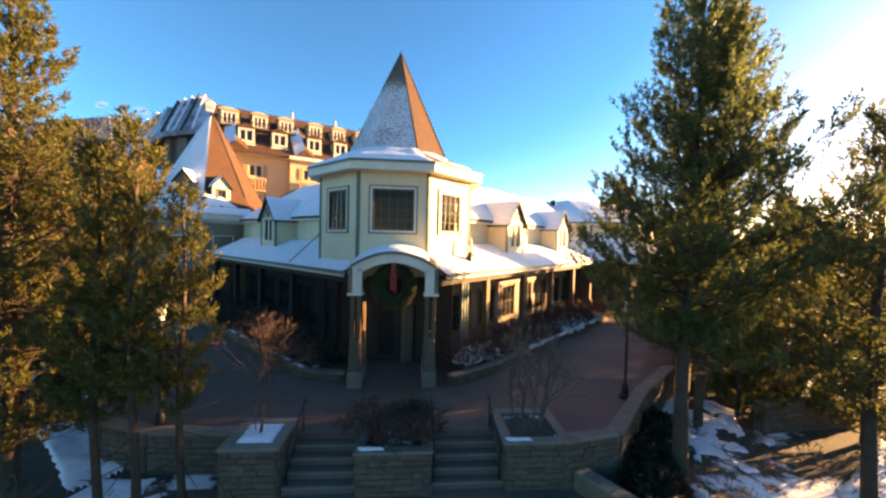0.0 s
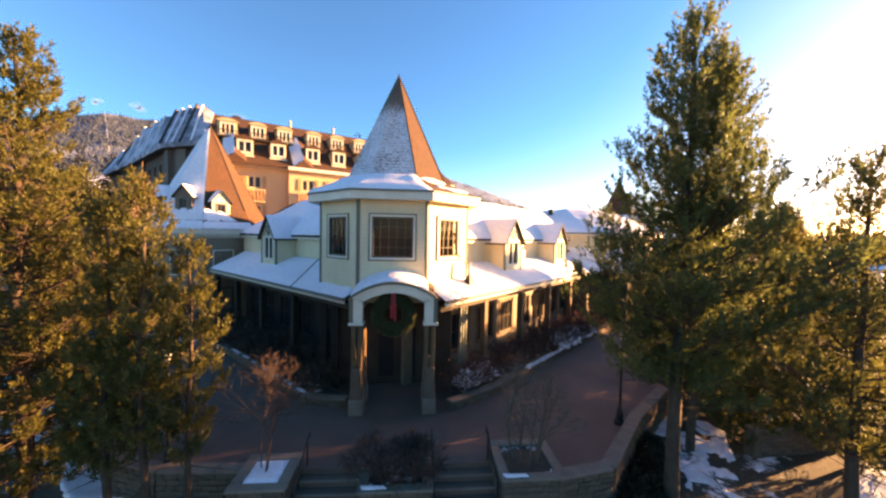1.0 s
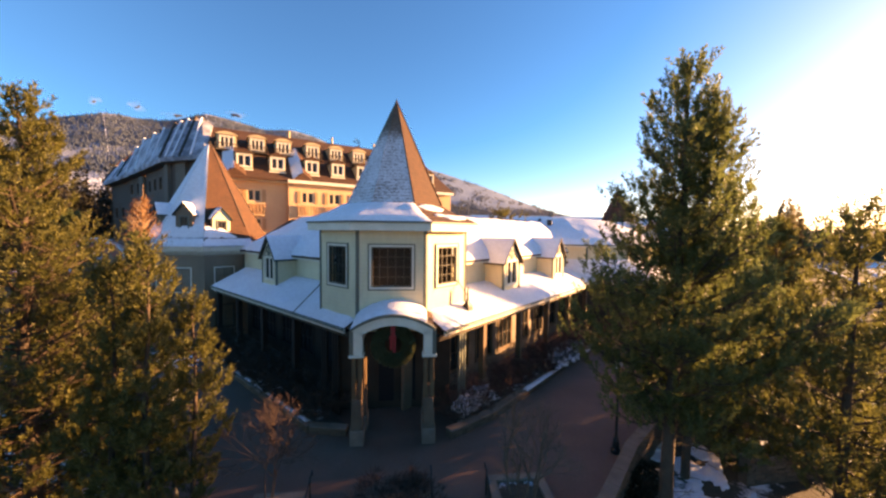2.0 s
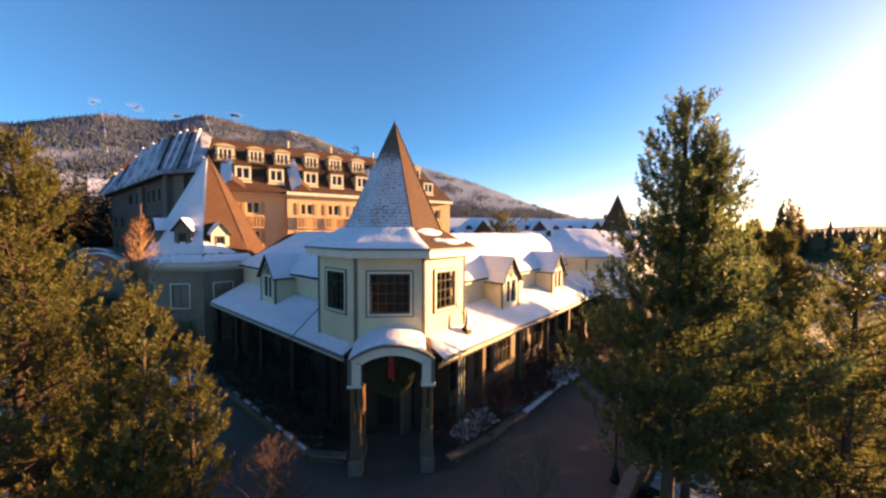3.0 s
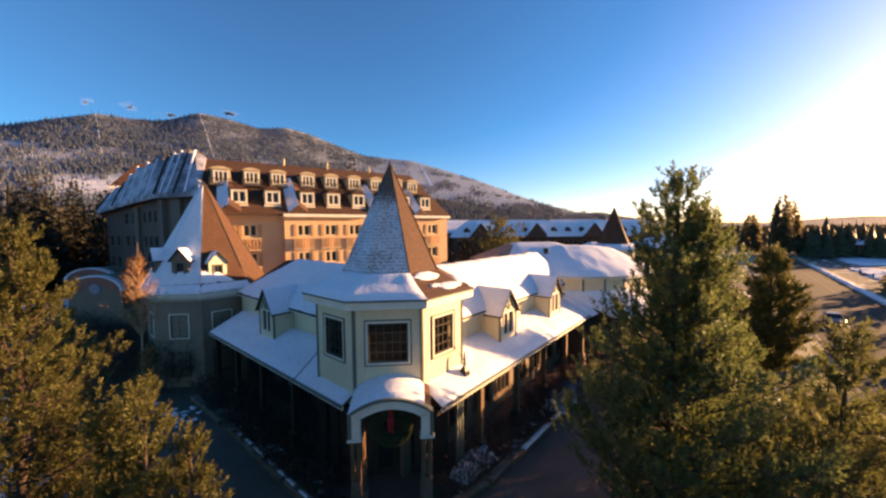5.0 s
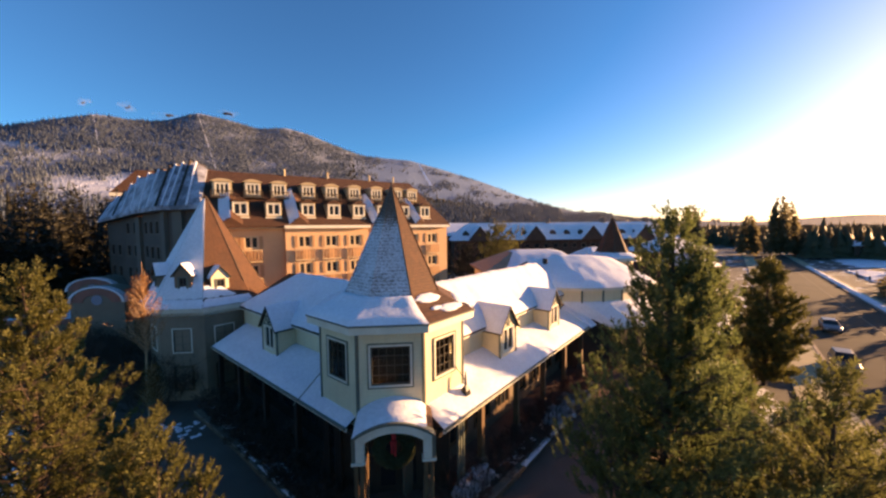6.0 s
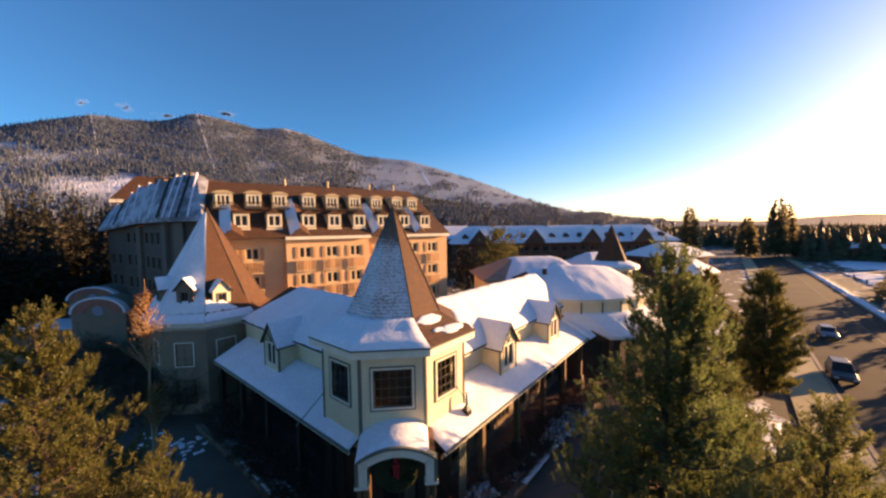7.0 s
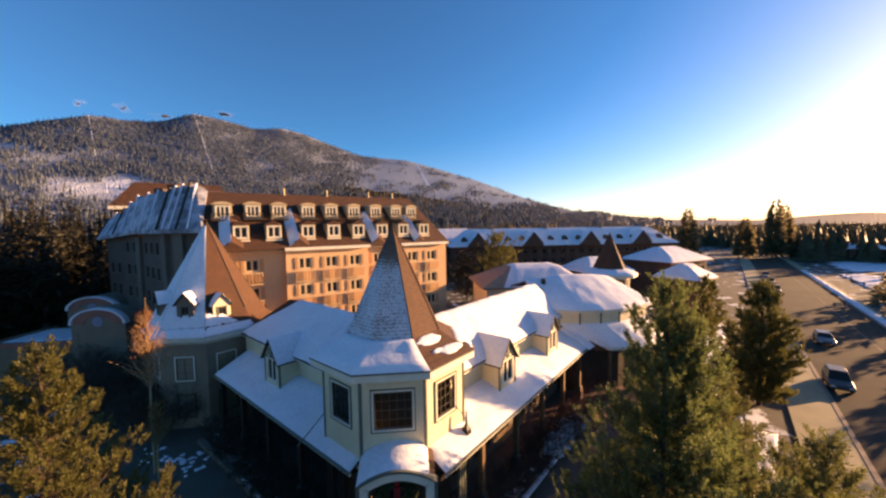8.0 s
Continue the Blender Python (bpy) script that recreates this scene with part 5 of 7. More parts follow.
long_lodge = lodge_block("long_lodge", "long dark timber lodge with a dormered snowy roof", pose(52, 108, 0, 0, 0, 0), 76, 14, 9.2, 5.6, LODGEWOOD, 24, (6.6, 3.6, 0.6))
for i in range(15):
    x = -34 + 4.8 * i
    bm = bmesh.new()
    loft(bm, [[(x - 1.0, 1.0, 9.6), (x + 1.0, 1.0, 9.6), (x + 1.0, 1.0, 11.4), (x, 1.0, 12.3), (x - 1.0, 1.0, 11.4)], [(x - 1.0, 5.0, 9.6), (x + 1.0, 5.0, 9.6), (x + 1.0, 5.0, 11.4), (x, 5.0, 12.3), (x - 1.0, 5.0, 11.4)]])
    part("dormer", bm, LODGEWOOD, long_lodge)
for x in (-30.0, -12.0, 7.0, 25.0):
    bm = bmesh.new()
    loft(bm, [[(x - 3.2, yy, 9.0), (x + 3.2, yy, 9.0), (x + 3.2, yy, 9.8), (x, yy, 13.6), (x - 3.2, yy, 9.8)] for yy in (-1.6, 7.0)])
    part("cross_gable", bm, LODGEWOOD, long_lodge)
    for s in (-1, 1):
        snow_sheet(long_lodge, [(x + s * 3.5, -1.9, 9.6), (x, -1.9, 13.75), (x, 7.0, 13.75), (x + s * 3.5, 7.0, 9.6)] if s > 0 else [(x, -1.9, 13.75), (x - 3.5, -1.9, 9.6), (x - 3.5, 7.0, 9.6), (x, 7.0, 13.75)], 0.3, 6, 10, x, lump=0.1)
for x in (-24.0, -5.0, 15.0, 31.0):
    bm = bmesh.new()
    corner_box(bm, x - 0.7, x + 0.7, 6.4, 7.8, 13.0, 16.4)
    part("chimney", bm, CAP, long_lodge, bevel=0.08)
lodge_block("timber_lodge", "dark timber lodge with a thick snowy roof", pose(14, 118, 0, 0, 0, 8), 26, 12, 10.5, 4.5, LODGEWOOD, 8, (7.2, 4.0))
lodge_block("timber_house", "red-brown timber house with a snowy hipped roof", pose(58.5, 66, 0, 0, 0, 20), 13, 10, 7.8, 2.8, LODGEWOOD, 4, (5.2, 2.0))
lodge_block("timber_house", "red-brown timber house with a snowy hipped roof", pose(48.0, 50.5, 0, 0, 0, 30), 6.5, 6, 6.6, 2.3, LODGEWOOD, 2, (4.2, 1.2), 0.6)
lodge_block("timber_house", "red-brown timber house with a snowy hipped roof", pose(38.5, 62, 0, 0, 0, 10), 10, 8, 6.6, 2.6, LODGEWOOD, 3, (4.2, 1.4), 0.7)
lodge_block("timber_house", "small timber house under snow across the road", pose(190, 120, 0, 0, 0, 40), 22, 10, 4.5, 2.5, LODGEWOOD, 5, (1.4,))


# ---- plants ----
def blades(rng, base, way, count, length, width, spread):
    """Needle tufts: at each base point, count thin triangles fanned about its way. Returns places and triangles."""
    n = len(base)
    d = np.repeat(way, count, axis=0) + rng.normal(0, spread, (n * count, 3))
    d /= np.linalg.norm(d, axis=1, keepdims=True) + 1e-9
    side = np.cross(d, rng.normal(0, 1, (n * count, 3)))
    side /= np.linalg.norm(side, axis=1, keepdims=True) + 1e-9
    b = np.repeat(base, count, axis=0)
    ln = length * rng.uniform(0.6, 1.25, (n * count, 1))
    mid = b + d * ln * 0.35
    v = np.stack([b, mid + side * width * 0.5, b + d * ln, mid - side * width * 0.5], axis=1).reshape(-1, 3)
    i = np.arange(n * count)[:, None] * 4
    t = np.concatenate([i + np.array([[0, 1, 2]]), i + np.array([[0, 2, 3]])], axis=1).reshape(-1, 3)
    return v, t


def plumes(rng, base, way, size, count, length, width):
    """Bottle-brush shoots: round each shoot's axis, count slim needles leaning forward, denser towards its end."""
    n = len(base)
    f = rng.uniform(0.05, 1.0, (n * count, 1)) ** 0.75
    axis = np.repeat(way, count, axis=0)
    ln = np.repeat(size, count)[:, None]
    b = np.repeat(base, count, axis=0) + axis * ln * f
    out = rng.normal(0, 1, b.shape)
    out -= axis * np.sum(out * axis, axis=1, keepdims=True)
    out /= np.linalg.norm(out, axis=1, keepdims=True) + 1e-9
    d = axis * 0.75 + out * rng.uniform(0.35, 1.0, (n * count, 1))
    d /= np.linalg.norm(d, axis=1, keepdims=True) + 1e-9
    side = np.cross(d, rng.normal(0, 1, b.shape))
    side *= width * 0.5 / (np.linalg.norm(side, axis=1, keepdims=True) + 1e-9)
    tip = b + d * length * rng.uniform(0.7, 1.2, (n * count, 1))
    mid = b + (tip - b) * 0.45
    v = np.stack([b, mid + side, tip, mid - side], axis=1).reshape(-1, 3)
    i = np.arange(n * count)[:, None] * 4
    return v, np.concatenate([i + np.array([[0, 1, 2]]), i + np.array([[0, 2, 3]])], axis=1).reshape(-1, 3)


def stick_mesh(name, sticks, mat, parent, sides=4):
    """Thin tapered sticks (p0, p1, r0, r1) joined into one mesh."""
    vs, ts = [], []
    k = 0
    for p0, p1, r0, r1 in sticks:
        p0, p1 = np.array(p0, float), np.array(p1, float)
        d = p1 - p0
        d /= np.linalg.norm(d) + 1e-9
        a = np.cross(d, (0.3, 0.9, 0.2))
        a /= np.linalg.norm(a) + 1e-9
        b = np.cross(d, a)
        for i in range(sides):
            w = 2 * math.pi * i / sides
            o = a * math.cos(w) + b * math.sin(w)
            vs += [p0 + o * r0, p1 + o * r1]
        for i in range(sides):
            j = (i + 1) % sides
            ts += [(k + 2 * i, k + 2 * j, k + 2 * j + 1), (k + 2 * i, k + 2 * j + 1, k + 2 * i + 1)]
        k += 2 * sides
    return tri_mesh(name, np.array(vs), np.array(ts), mat, parent)


def pine(label, x, y, z0, h, r, seed, bare=0.14, mat=None, gap=0.42, arms=6, count=24, second=None, length=0.135, width=0.032, point=1.1, shoot=0.33, dense=16, dead=0, girth=0.012):
    """A pine: tapered trunk, limbs in whorls that rise towards the top, side twigs, and single plumes of needles with gaps between.
    second: (height, dx, dy) of a side leader; dead: how many bare dry limbs stay below the crown."""
    rng = np.random.default_rng(seed)
    t = thing("pine_tree", label, "pine tree", pose(x, y, z0), group="pines round the entrance")
    lean = rng.normal(0, 0.003, 2)
    wob = lambda z: np.array([lean[0] * z + 0.05 * math.sin(z * 0.9 + seed), lean[1] * z + 0.05 * math.cos(z * 0.7 + seed), z])
    r_base = girth * h + 0.03
    sticks = []
    n = 14
    for i in range(n):
        a, b = h * i / n, h * (i + 1) / n
        sticks.append((wob(a - (0.3 if i == 0 else 0)), wob(b), r_base * (1 - a / h) ** 0.8 + 0.012, r_base * (1 - b / h) ** 0.8 + 0.012))
    stick_mesh("trunk", sticks, BARK, t, 9)
    limbs, pts, ways, sizes = [], [], [], []
    leaders = [(0.0, 0.0, bare * h, h, r)]
    if second:
        leaders.append((second[1], second[2], 0.62 * second[0], second[0], r * 0.3))
    lobes = rng.uniform(0, 2 * math.pi, 3)
    for dx, dy, lo, hi, rad in leaders:
        z = lo
        turn = rng.uniform(0, 6.28)
        while z < hi - 0.15:
            s = (z - lo) / (hi - lo)
            env = rad * (1 - s) ** point * min(1.0, 0.55 + 1.7 * s)
            m = max(3, int(round(arms * (1 - 0.4 * s))))
            turn += 0.9
            for k in range(m):
                az = turn + 2 * math.pi * k / m + rng.normal(0, 0.25)
                ln = env * rng.uniform(0.62, 1.12) * (1 + 0.14 * math.sin(2 * az + z * 0.8 + lobes[0])) + 0.15
                if rng.random() < 0.12:
                    ln *= 0.45
                rise = 0.24 + 0.42 * s + rng.normal(0, 0.16)
                flat = np.array([math.cos(az), math.sin(az), 0.0])
                cross = np.array([-math.sin(az), math.cos(az), 0.0])
                c = np.array([dx * min(1.0, z / hi), dy * min(1.0, z / hi), 0]) + wob(min(hi - 0.2, z + rng.normal(0, 0.16)))
                q = max(3, int(ln / 0.4))
                curve = [c + flat * ln * f + np.array([0, 0, ln * (rise * f + 0.2 * f * f - 0.06 * math.sin(math.pi * f))]) for f in [j / q for j in range(q + 1)]]
                thick = 0.010 + 0.012 * ln
                for j in range(q):
                    limbs.append((curve[j], curve[j + 1], thick * (1 - 0.8 * j / q), thick * (1 - 0.8 * (j + 1) / q)))
                many = max(4, int(dense * ln))
                for j in range(many):
                    f = 1.0 if j == 0 else 1 - 0.86 * rng.uniform(0, 1) ** 1.2
                    i0 = min(q - 1, int(f * q))
                    p = curve[i0] + (curve[i0 + 1] - curve[i0]) * (f * q - i0)
                    reach = 0.0 if j == 0 else min(0.75, 0.30 * ln) * rng.uniform(0.25, 1.0) * (1.15 - 0.5 * f)
                    side = cross * rng.choice((-1, 1)) * rng.uniform(0.5, 1.0) + flat * rng.uniform(0.2, 0.9)
                    end = p + side * reach + np.array([0, 0, rng.uniform(0.0, 0.6) * reach + rng.normal(0, 0.09)])
                    if reach > 0.12:
                        limbs.append((p, end, 0.011, 0.006))
                    w = flat * rng.uniform(0.0, 0.45) + side * 0.15 + np.array([0, 0, 0.9]) + rng.normal(0, 0.17, 3)
                    pts.append(end)
                    ways.append(w / np.linalg.norm(w))
                    sizes.append(shoot * rng.uniform(0.6, 1.25))
            z += gap * rng.uniform(0.75, 1.25) * (1.0 if s < 0.75 else 0.65)
        for f in (0.0, 0.2, 0.4):
            pts.append(np.array([dx, dy, 0]) + wob(hi - 0.3 - f))
            ways.append(np.array([0, 0, 1.0]))
            sizes.append(0.42)
    for _ in range(dead):
        z, az, ln = rng.uniform(0.35, 1.0) * bare * h, rng.uniform(0, 6.28), rng.uniform(0.5, 1.4)
        p = wob(z)
        limbs.append((p, p + np.array([math.cos(az) * ln, math.sin(az) * ln, -0.15 * ln]), 0.02, 0.006))
    tagged(stick_mesh("limb", limbs, BARK, t, 3), kind="stuff")
    v, tr = plumes(rng, np.array(pts), np.array(ways), np.array(sizes), count, length, width)
    tagged(tri_mesh("crown", v, tr, mat or NEEDLE, t), kind="stuff")
    return t


TALL = "tall bushy pine with dense olive-green needles beside the terrace"
pine(TALL, 8.25, 9.35, LOW, 14.6, 3.55, 3, 0.25, second=(13.5, 0.75, -0.15), arms=8, dead=8, point=1.0, shoot=0.44, count=28)
pine("broad bushy pine growing close beside a taller one", 11.2, 12.0, LOW, 10.4, 3.1, 5, 0.27, dead=6)
pine("tall full pine between terrace and road", 31.5, 26.8, LOW, 10.8, 3.1, 7, 0.03, NEEDLE_B, gap=0.5, arms=9, count=22, length=0.26, width=0.06, shoot=0.5, dense=12, point=0.75)
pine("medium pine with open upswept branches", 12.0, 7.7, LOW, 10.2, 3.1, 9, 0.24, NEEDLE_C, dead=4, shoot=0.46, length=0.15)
# Added, mostly hidden behind the tall pine, to keep sun off the terrace.
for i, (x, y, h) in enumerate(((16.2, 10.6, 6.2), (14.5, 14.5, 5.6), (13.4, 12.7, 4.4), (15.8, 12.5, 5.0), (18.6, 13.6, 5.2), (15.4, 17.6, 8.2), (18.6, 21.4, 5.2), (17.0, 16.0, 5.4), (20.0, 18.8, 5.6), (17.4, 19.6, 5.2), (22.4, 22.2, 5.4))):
    pine("low pine added behind another to shade the terrace", x, y, LOW, h, 2.2, 50 + i, 0.03, NEEDLE_C, dense=13, point=0.55)
pine(TALL, -10.15, 9.8, LOW, 13.3, 4.4, 11, 0.10, NEEDLE_B, arms=7)
pine("slender pine with sparse golden-green needles", -6.05, 8.4, LOW, 9.15, 0.74, 13, 0.3, NEEDLE_B, arms=5, dense=20, point=0.7, shoot=0.4, dead=6, girth=0.0065)
pine("slender pine with sparse golden-green needles", -6.85, 8.4, LOW, 8.7, 0.72, 14, 0.28, NEEDLE_B, arms=5, dense=20, point=0.7, shoot=0.4, dead=4, girth=0.0065)
pine("small slender pine beside the terrace wall", -5.35, 9.0, LOW, 7.75, 0.6, 15, 0.32, NEEDLE_B, arms=5, dense=20, point=0.7, shoot=0.38, dead=5, girth=0.0065)
pine("broad bushy pine in front of the shaded wing", -12.5, 13.6, LOW, 10.0, 3.0, 17, 0.15, NEEDLE)
pine("round-headed dark pine behind the sunny wing", 19.8, 74.0, LOW, 13.6, 5.6, 19, 0.04, NEEDLE_B, gap=0.6, count=14, length=0.4, width=0.11, shoot=0.8, dense=3.5, point=0.4)
# added dark stand-in for the shaded mass of trees and buildings here
pine("round-headed dark pine behind the sunny wing", 13.0, 76.0, LOW, 9.5, 5.0, 20, 0.06, FOREST, gap=0.6, count=14, length=0.4, width=0.11, shoot=0.8, dense=3.5, point=0.5)
for i, (x, y, h) in enumerate(((25.0, 23.8, 6.0), (31.0, 36.5, 6.0), (39.0, 41.0, 9.5), (43.0, 44.0, 8.0), (33.0, 31.0, 6.0))):
    pine("mid-sized pine along the footpath", x, y, LOW, h, 2.0, 30 + i, 0.12, NEEDLE_B, gap=0.5, count=18, length=0.28, width=0.07, shoot=0.5, dense=8)


def juniper(x, y, h, wide, seed):
    """A low spreading evergreen shrub of short upright sprays."""
    rng = np.random.default_rng(seed)
    t = thing("juniper", "low dark spreading juniper below the terrace wall", "shrub", pose(x, y, LOW), group="junipers below the terrace")
    a, d = rng.uniform(0, 6.28, 340), wide * np.sqrt(rng.uniform(0, 1, 340))
    top = h * (1 - 0.75 * (d / wide) ** 2) * rng.uniform(0.35, 1.0, 340)
    p = np.stack([d * np.cos(a), d * np.sin(a), top], 1)
    w = np.stack([np.cos(a) * 0.5, np.sin(a) * 0.5, np.full(340, 0.8)], 1) + rng.normal(0, 0.2, (340, 3))
    stick_mesh("stem", [((0, 0, 0), q, 0.02, 0.006) for q in p[::9]], BARK, t, 3)
    v, tr = plumes(rng, p, w / np.linalg.norm(w, axis=1, keepdims=True), rng.uniform(0.15, 0.32, 340), 22, 0.09, 0.03)
    tagged(tri_mesh("foliage", v, tr, FOREST, t), kind="stuff")


for i, (x, y, h, wide) in enumerate(((7.3, 9.7, 0.75, 0.95), (8.3, 10.9, 0.8, 0.95), (7.0, 8.5, 0.6, 0.8), (9.2, 11.9, 0.6, 0.7))):
    juniper(x, y, h, wide, 820 + i)


def bare_shrub(name, label, x, y, z, h, spread, stems, seed, mat, forks=3, fan=0.42, leaf=None, leaves=0, radius=0.02, leaf_size=(0.16, 0.09), category="shrub"):
    """A leafless bush or sapling of forking twigs, with a few dry leaves if leaf is given."""
    rng = np.random.default_rng(seed)
    t = thing(name, label, category, pose(x, y, z))
    sticks, tips = [], []

    def grow(p, d, ln, rad, level):
        q = p + d * ln
        sticks.append((p, q, rad, rad * 0.65))
        if level == 0:
            tips.append((q, d))
            return
        for _ in range(rng.integers(2, 4)):
            e = d + rng.normal(0, fan, 3)
            e[2] = abs(e[2]) * 0.8 + 0.15
            grow(q if rng.random() < 0.7 else p + d * ln * 0.6, e / np.linalg.norm(e), ln * rng.uniform(0.55, 0.85), max(0.007, rad * 0.62), level - 1)

    for _ in range(stems):
        az = rng.uniform(0, 2 * math.pi)
        d = np.array([math.cos(az) * spread, math.sin(az) * spread, 1.0])
        grow(np.array([math.cos(az), math.sin(az), 0]) * 0.05 * min(stems, 8), d / np.linalg.norm(d), h * rng.uniform(0.32, 0.45), radius, forks)
    tagged(stick_mesh("twig" if stems > 2 else "trunk", sticks, mat, t, 4), kind="stuff" if stems > 2 else "")
    if leaf:
        b = np.array([p for p, _ in tips])
        w = np.array([d for _, d in tips])
        v, tr = blades(rng, b, w, leaves, leaf_size[0], leaf_size[1], 0.5)
        tagged(tri_mesh("brushwood", v, tr, leaf, t), kind="stuff")
    return t


rng1 = np.random.default_rng(91)
# takes the darker twig material to imitate shade falling on it
bare_shrub("bare_sapling", "leafless sapling rooted in the snowy planter, darkened for shade", -3.9, 9.7, 0.3, 3.0, 0.12, 3, 41, THICKET, 5, 0.32, THICKET, 3, radius=0.026, leaf_size=(0.3, 0.014), category="tree")
bare_shrub("bare_sapling", "leafless multi-stemmed sapling in the stone planter", 3.85, 9.9, 0.3, 2.6, 0.22, 7, 43, GREYTWIG, 4, 0.3, GREYTWIG, 3, radius=0.034, leaf_size=(0.3, 0.014), category="tree")
for i in range(5):
    bare_shrub("red_twig_shrub", "dark red leafless shrub filling the middle planter", -0.6 + 0.26 * i, 9.55 + 0.1 * (i % 2), 0.1, 0.95, 0.42, 10, 50 + i, TWIG, 3, 0.42, TWIG, 5, radius=0.014, leaf_size=(0.3, 0.016))


for i in range(22):                           # dark thicket before the pavilion and the turret
    f = i / 21
    x, y = -33.5 + 14.5 * f + rng1.uniform(-0.8, 0.8), 36.5 - 8.5 * f + rng1.uniform(-2.2, 1.0)
    bare_shrub("thicket_shrub", "tall dark leafless shrub of the shaded thicket", x, y, LOW, rng1.uniform(3.4, 5.0), 0.45, 9, 700 + i, THICKET, 4, 0.4, THICKET, 3, radius=0.03, leaf_size=(0.5, 0.03))


def rust_tree(x, y, h, r, seed):
    """A slim deciduous tree that still holds its dead leaves."""
    rng = np.random.default_rng(seed)
    t = thing("rust_tree", "slim tree still holding rust-orange dead leaves", "tree", pose(x, y, LOW))
    sticks, pts, ways = [], [], []
    for k in range(12):
        sticks.append(((0.04 * math.sin(k), 0.02 * k, h * k / 12), (0.04 * math.sin(k + 1), 0.02 * (k + 1), h * (k + 1) / 12), 0.1 * (1 - k / 12) + 0.01, 0.1 * (1 - (k + 1) / 12) + 0.01))
    for _ in range(200):
        s = rng.uniform(0.56, 0.98)
        az = rng.uniform(0, 2 * math.pi)
        ln = r * (1.05 - s) * 1.7 * rng.uniform(0.4, 1.0) + 0.15
        d = np.array([math.cos(az) * 0.6, math.sin(az) * 0.6, rng.uniform(0.5, 1.1)])
        d /= np.linalg.norm(d)
        p0 = np.array([0, 0.2 * s, h * s * 0.93])
        p1 = p0 + d * ln * 1.3
        sticks.append((p0, p1, 0.018, 0.005))
        f = rng.uniform(0.25, 1.0, 6)[:, None]
        pts.append(p0 + (p1 - p0) * f + rng.normal(0, 0.1, (6, 3)))
        ways.append(np.tile(d, (6, 1)))
    tagged(stick_mesh("trunk", sticks, PALEBARK, t, 5))
    v, tr = blades(rng, np.concatenate(pts), np.concatenate(ways), 1, 0.15, 0.045, 0.9)
    tagged(tri_mesh("crown", v, tr, RUSTLEAF, t), kind="stuff")


rust_tree(-16.4, 22.5, 12.4, 2.5, 61)
rust_tree(-15.4, 21.4, 6.4, 1.3, 63)


def bed(name, label, outline, z1):
    b = thing(name, label, "planting bed", kind="structure")
    bm = bmesh.new()
    flat_poly(bm, outline, 0.0, z1 - 0.12)
    part("soil", bm, BED, b)
    return b


# planting beds before the porches, edged with low stone
bed("planting_bed", "planting bed with dark soil and stone edging", [(1.9, 13.9), (4.0, 15.3), (9.9, 20.9), (16.0, 26.6), (15.2, 27.4), (2.3, 14.8)], 0.3)
bed("planting_bed", "shaded planting bed with a rim of snow", [(-3.4, 15.5), (-2.6, 14.9), (-3.9, 14.6), (-10.3, 21.2), (-15.2, 25.6), (-14.6, 26.4)], 0.3)
low_wall("bed_edging", "low rough stone edging of the planting bed", [(1.9, 13.75), (4.0, 15.15), (9.9, 20.75), (16.2, 26.4)], 0.0, 0.38, 0.34, 0.06)
low_wall("bed_edging", "low stone edging with frosty scraps of snow on it", [(-15.3, 25.5), (-10.4, 21.0), (-4.0, 14.6), (-2.4, 14.3)], 0.0, 0.34, 0.34, 0.06)
for k, (f0, f1) in enumerate(((0.02, 0.16), (0.2, 0.3), (0.34, 0.62), (0.66, 0.86), (0.9, 0.99))):
    a, b = Vector((-10.3, 20.9, 0.345)).lerp(Vector((-4.1, 14.7, 0.345)), f0), Vector((-10.3, 20.9, 0.345)).lerp(Vector((-4.1, 14.7, 0.345)), f1)
    o = Vector((0.075, 0.075, 0))
    tagged(snow_sheet(None, [a - o, b - o, b + o, a + o], 0.05, 14, 4, 90 + k, "snow_strip", 0.05, "thin frosty strip of snow on the shaded bed edging", ragged=0.2), category="snow", kind="stuff")
rng0 = np.random.default_rng(7)
for i in range(26):
    s = i / 25
    x, y = 2.5 + 13.0 * s + rng0.uniform(-0.2, 0.2), 14.8 + 11.9 * s + rng0.uniform(-0.25, 0.3)
    bare_shrub("red_twig_shrub", "leafless red-brown shrub in the porch bed", x, y, 0.1, rng0.uniform(1.1, 1.7), 0.55, 9, 100 + i, TWIG if i % 4 else GREYTWIG, 3, 0.42, TWIG, 4, radius=0.016, leaf_size=(0.34, 0.018))
for i in range(26):
    s = i / 25
    x, y = -3.7 - 10.6 * s + rng0.uniform(-0.1, 0.25), 15.4 + 10.4 * s + rng0.uniform(-0.1, 0.25)
    bare_shrub("dark_shrub", "low leafless shrub in the shaded bed", x, y, 0.1, rng0.uniform(0.9, 1.6), 0.6, 9, 140 + i, THICKET, 3, 0.42, THICKET, 5, radius=0.013, leaf_size=(0.3, 0.03))


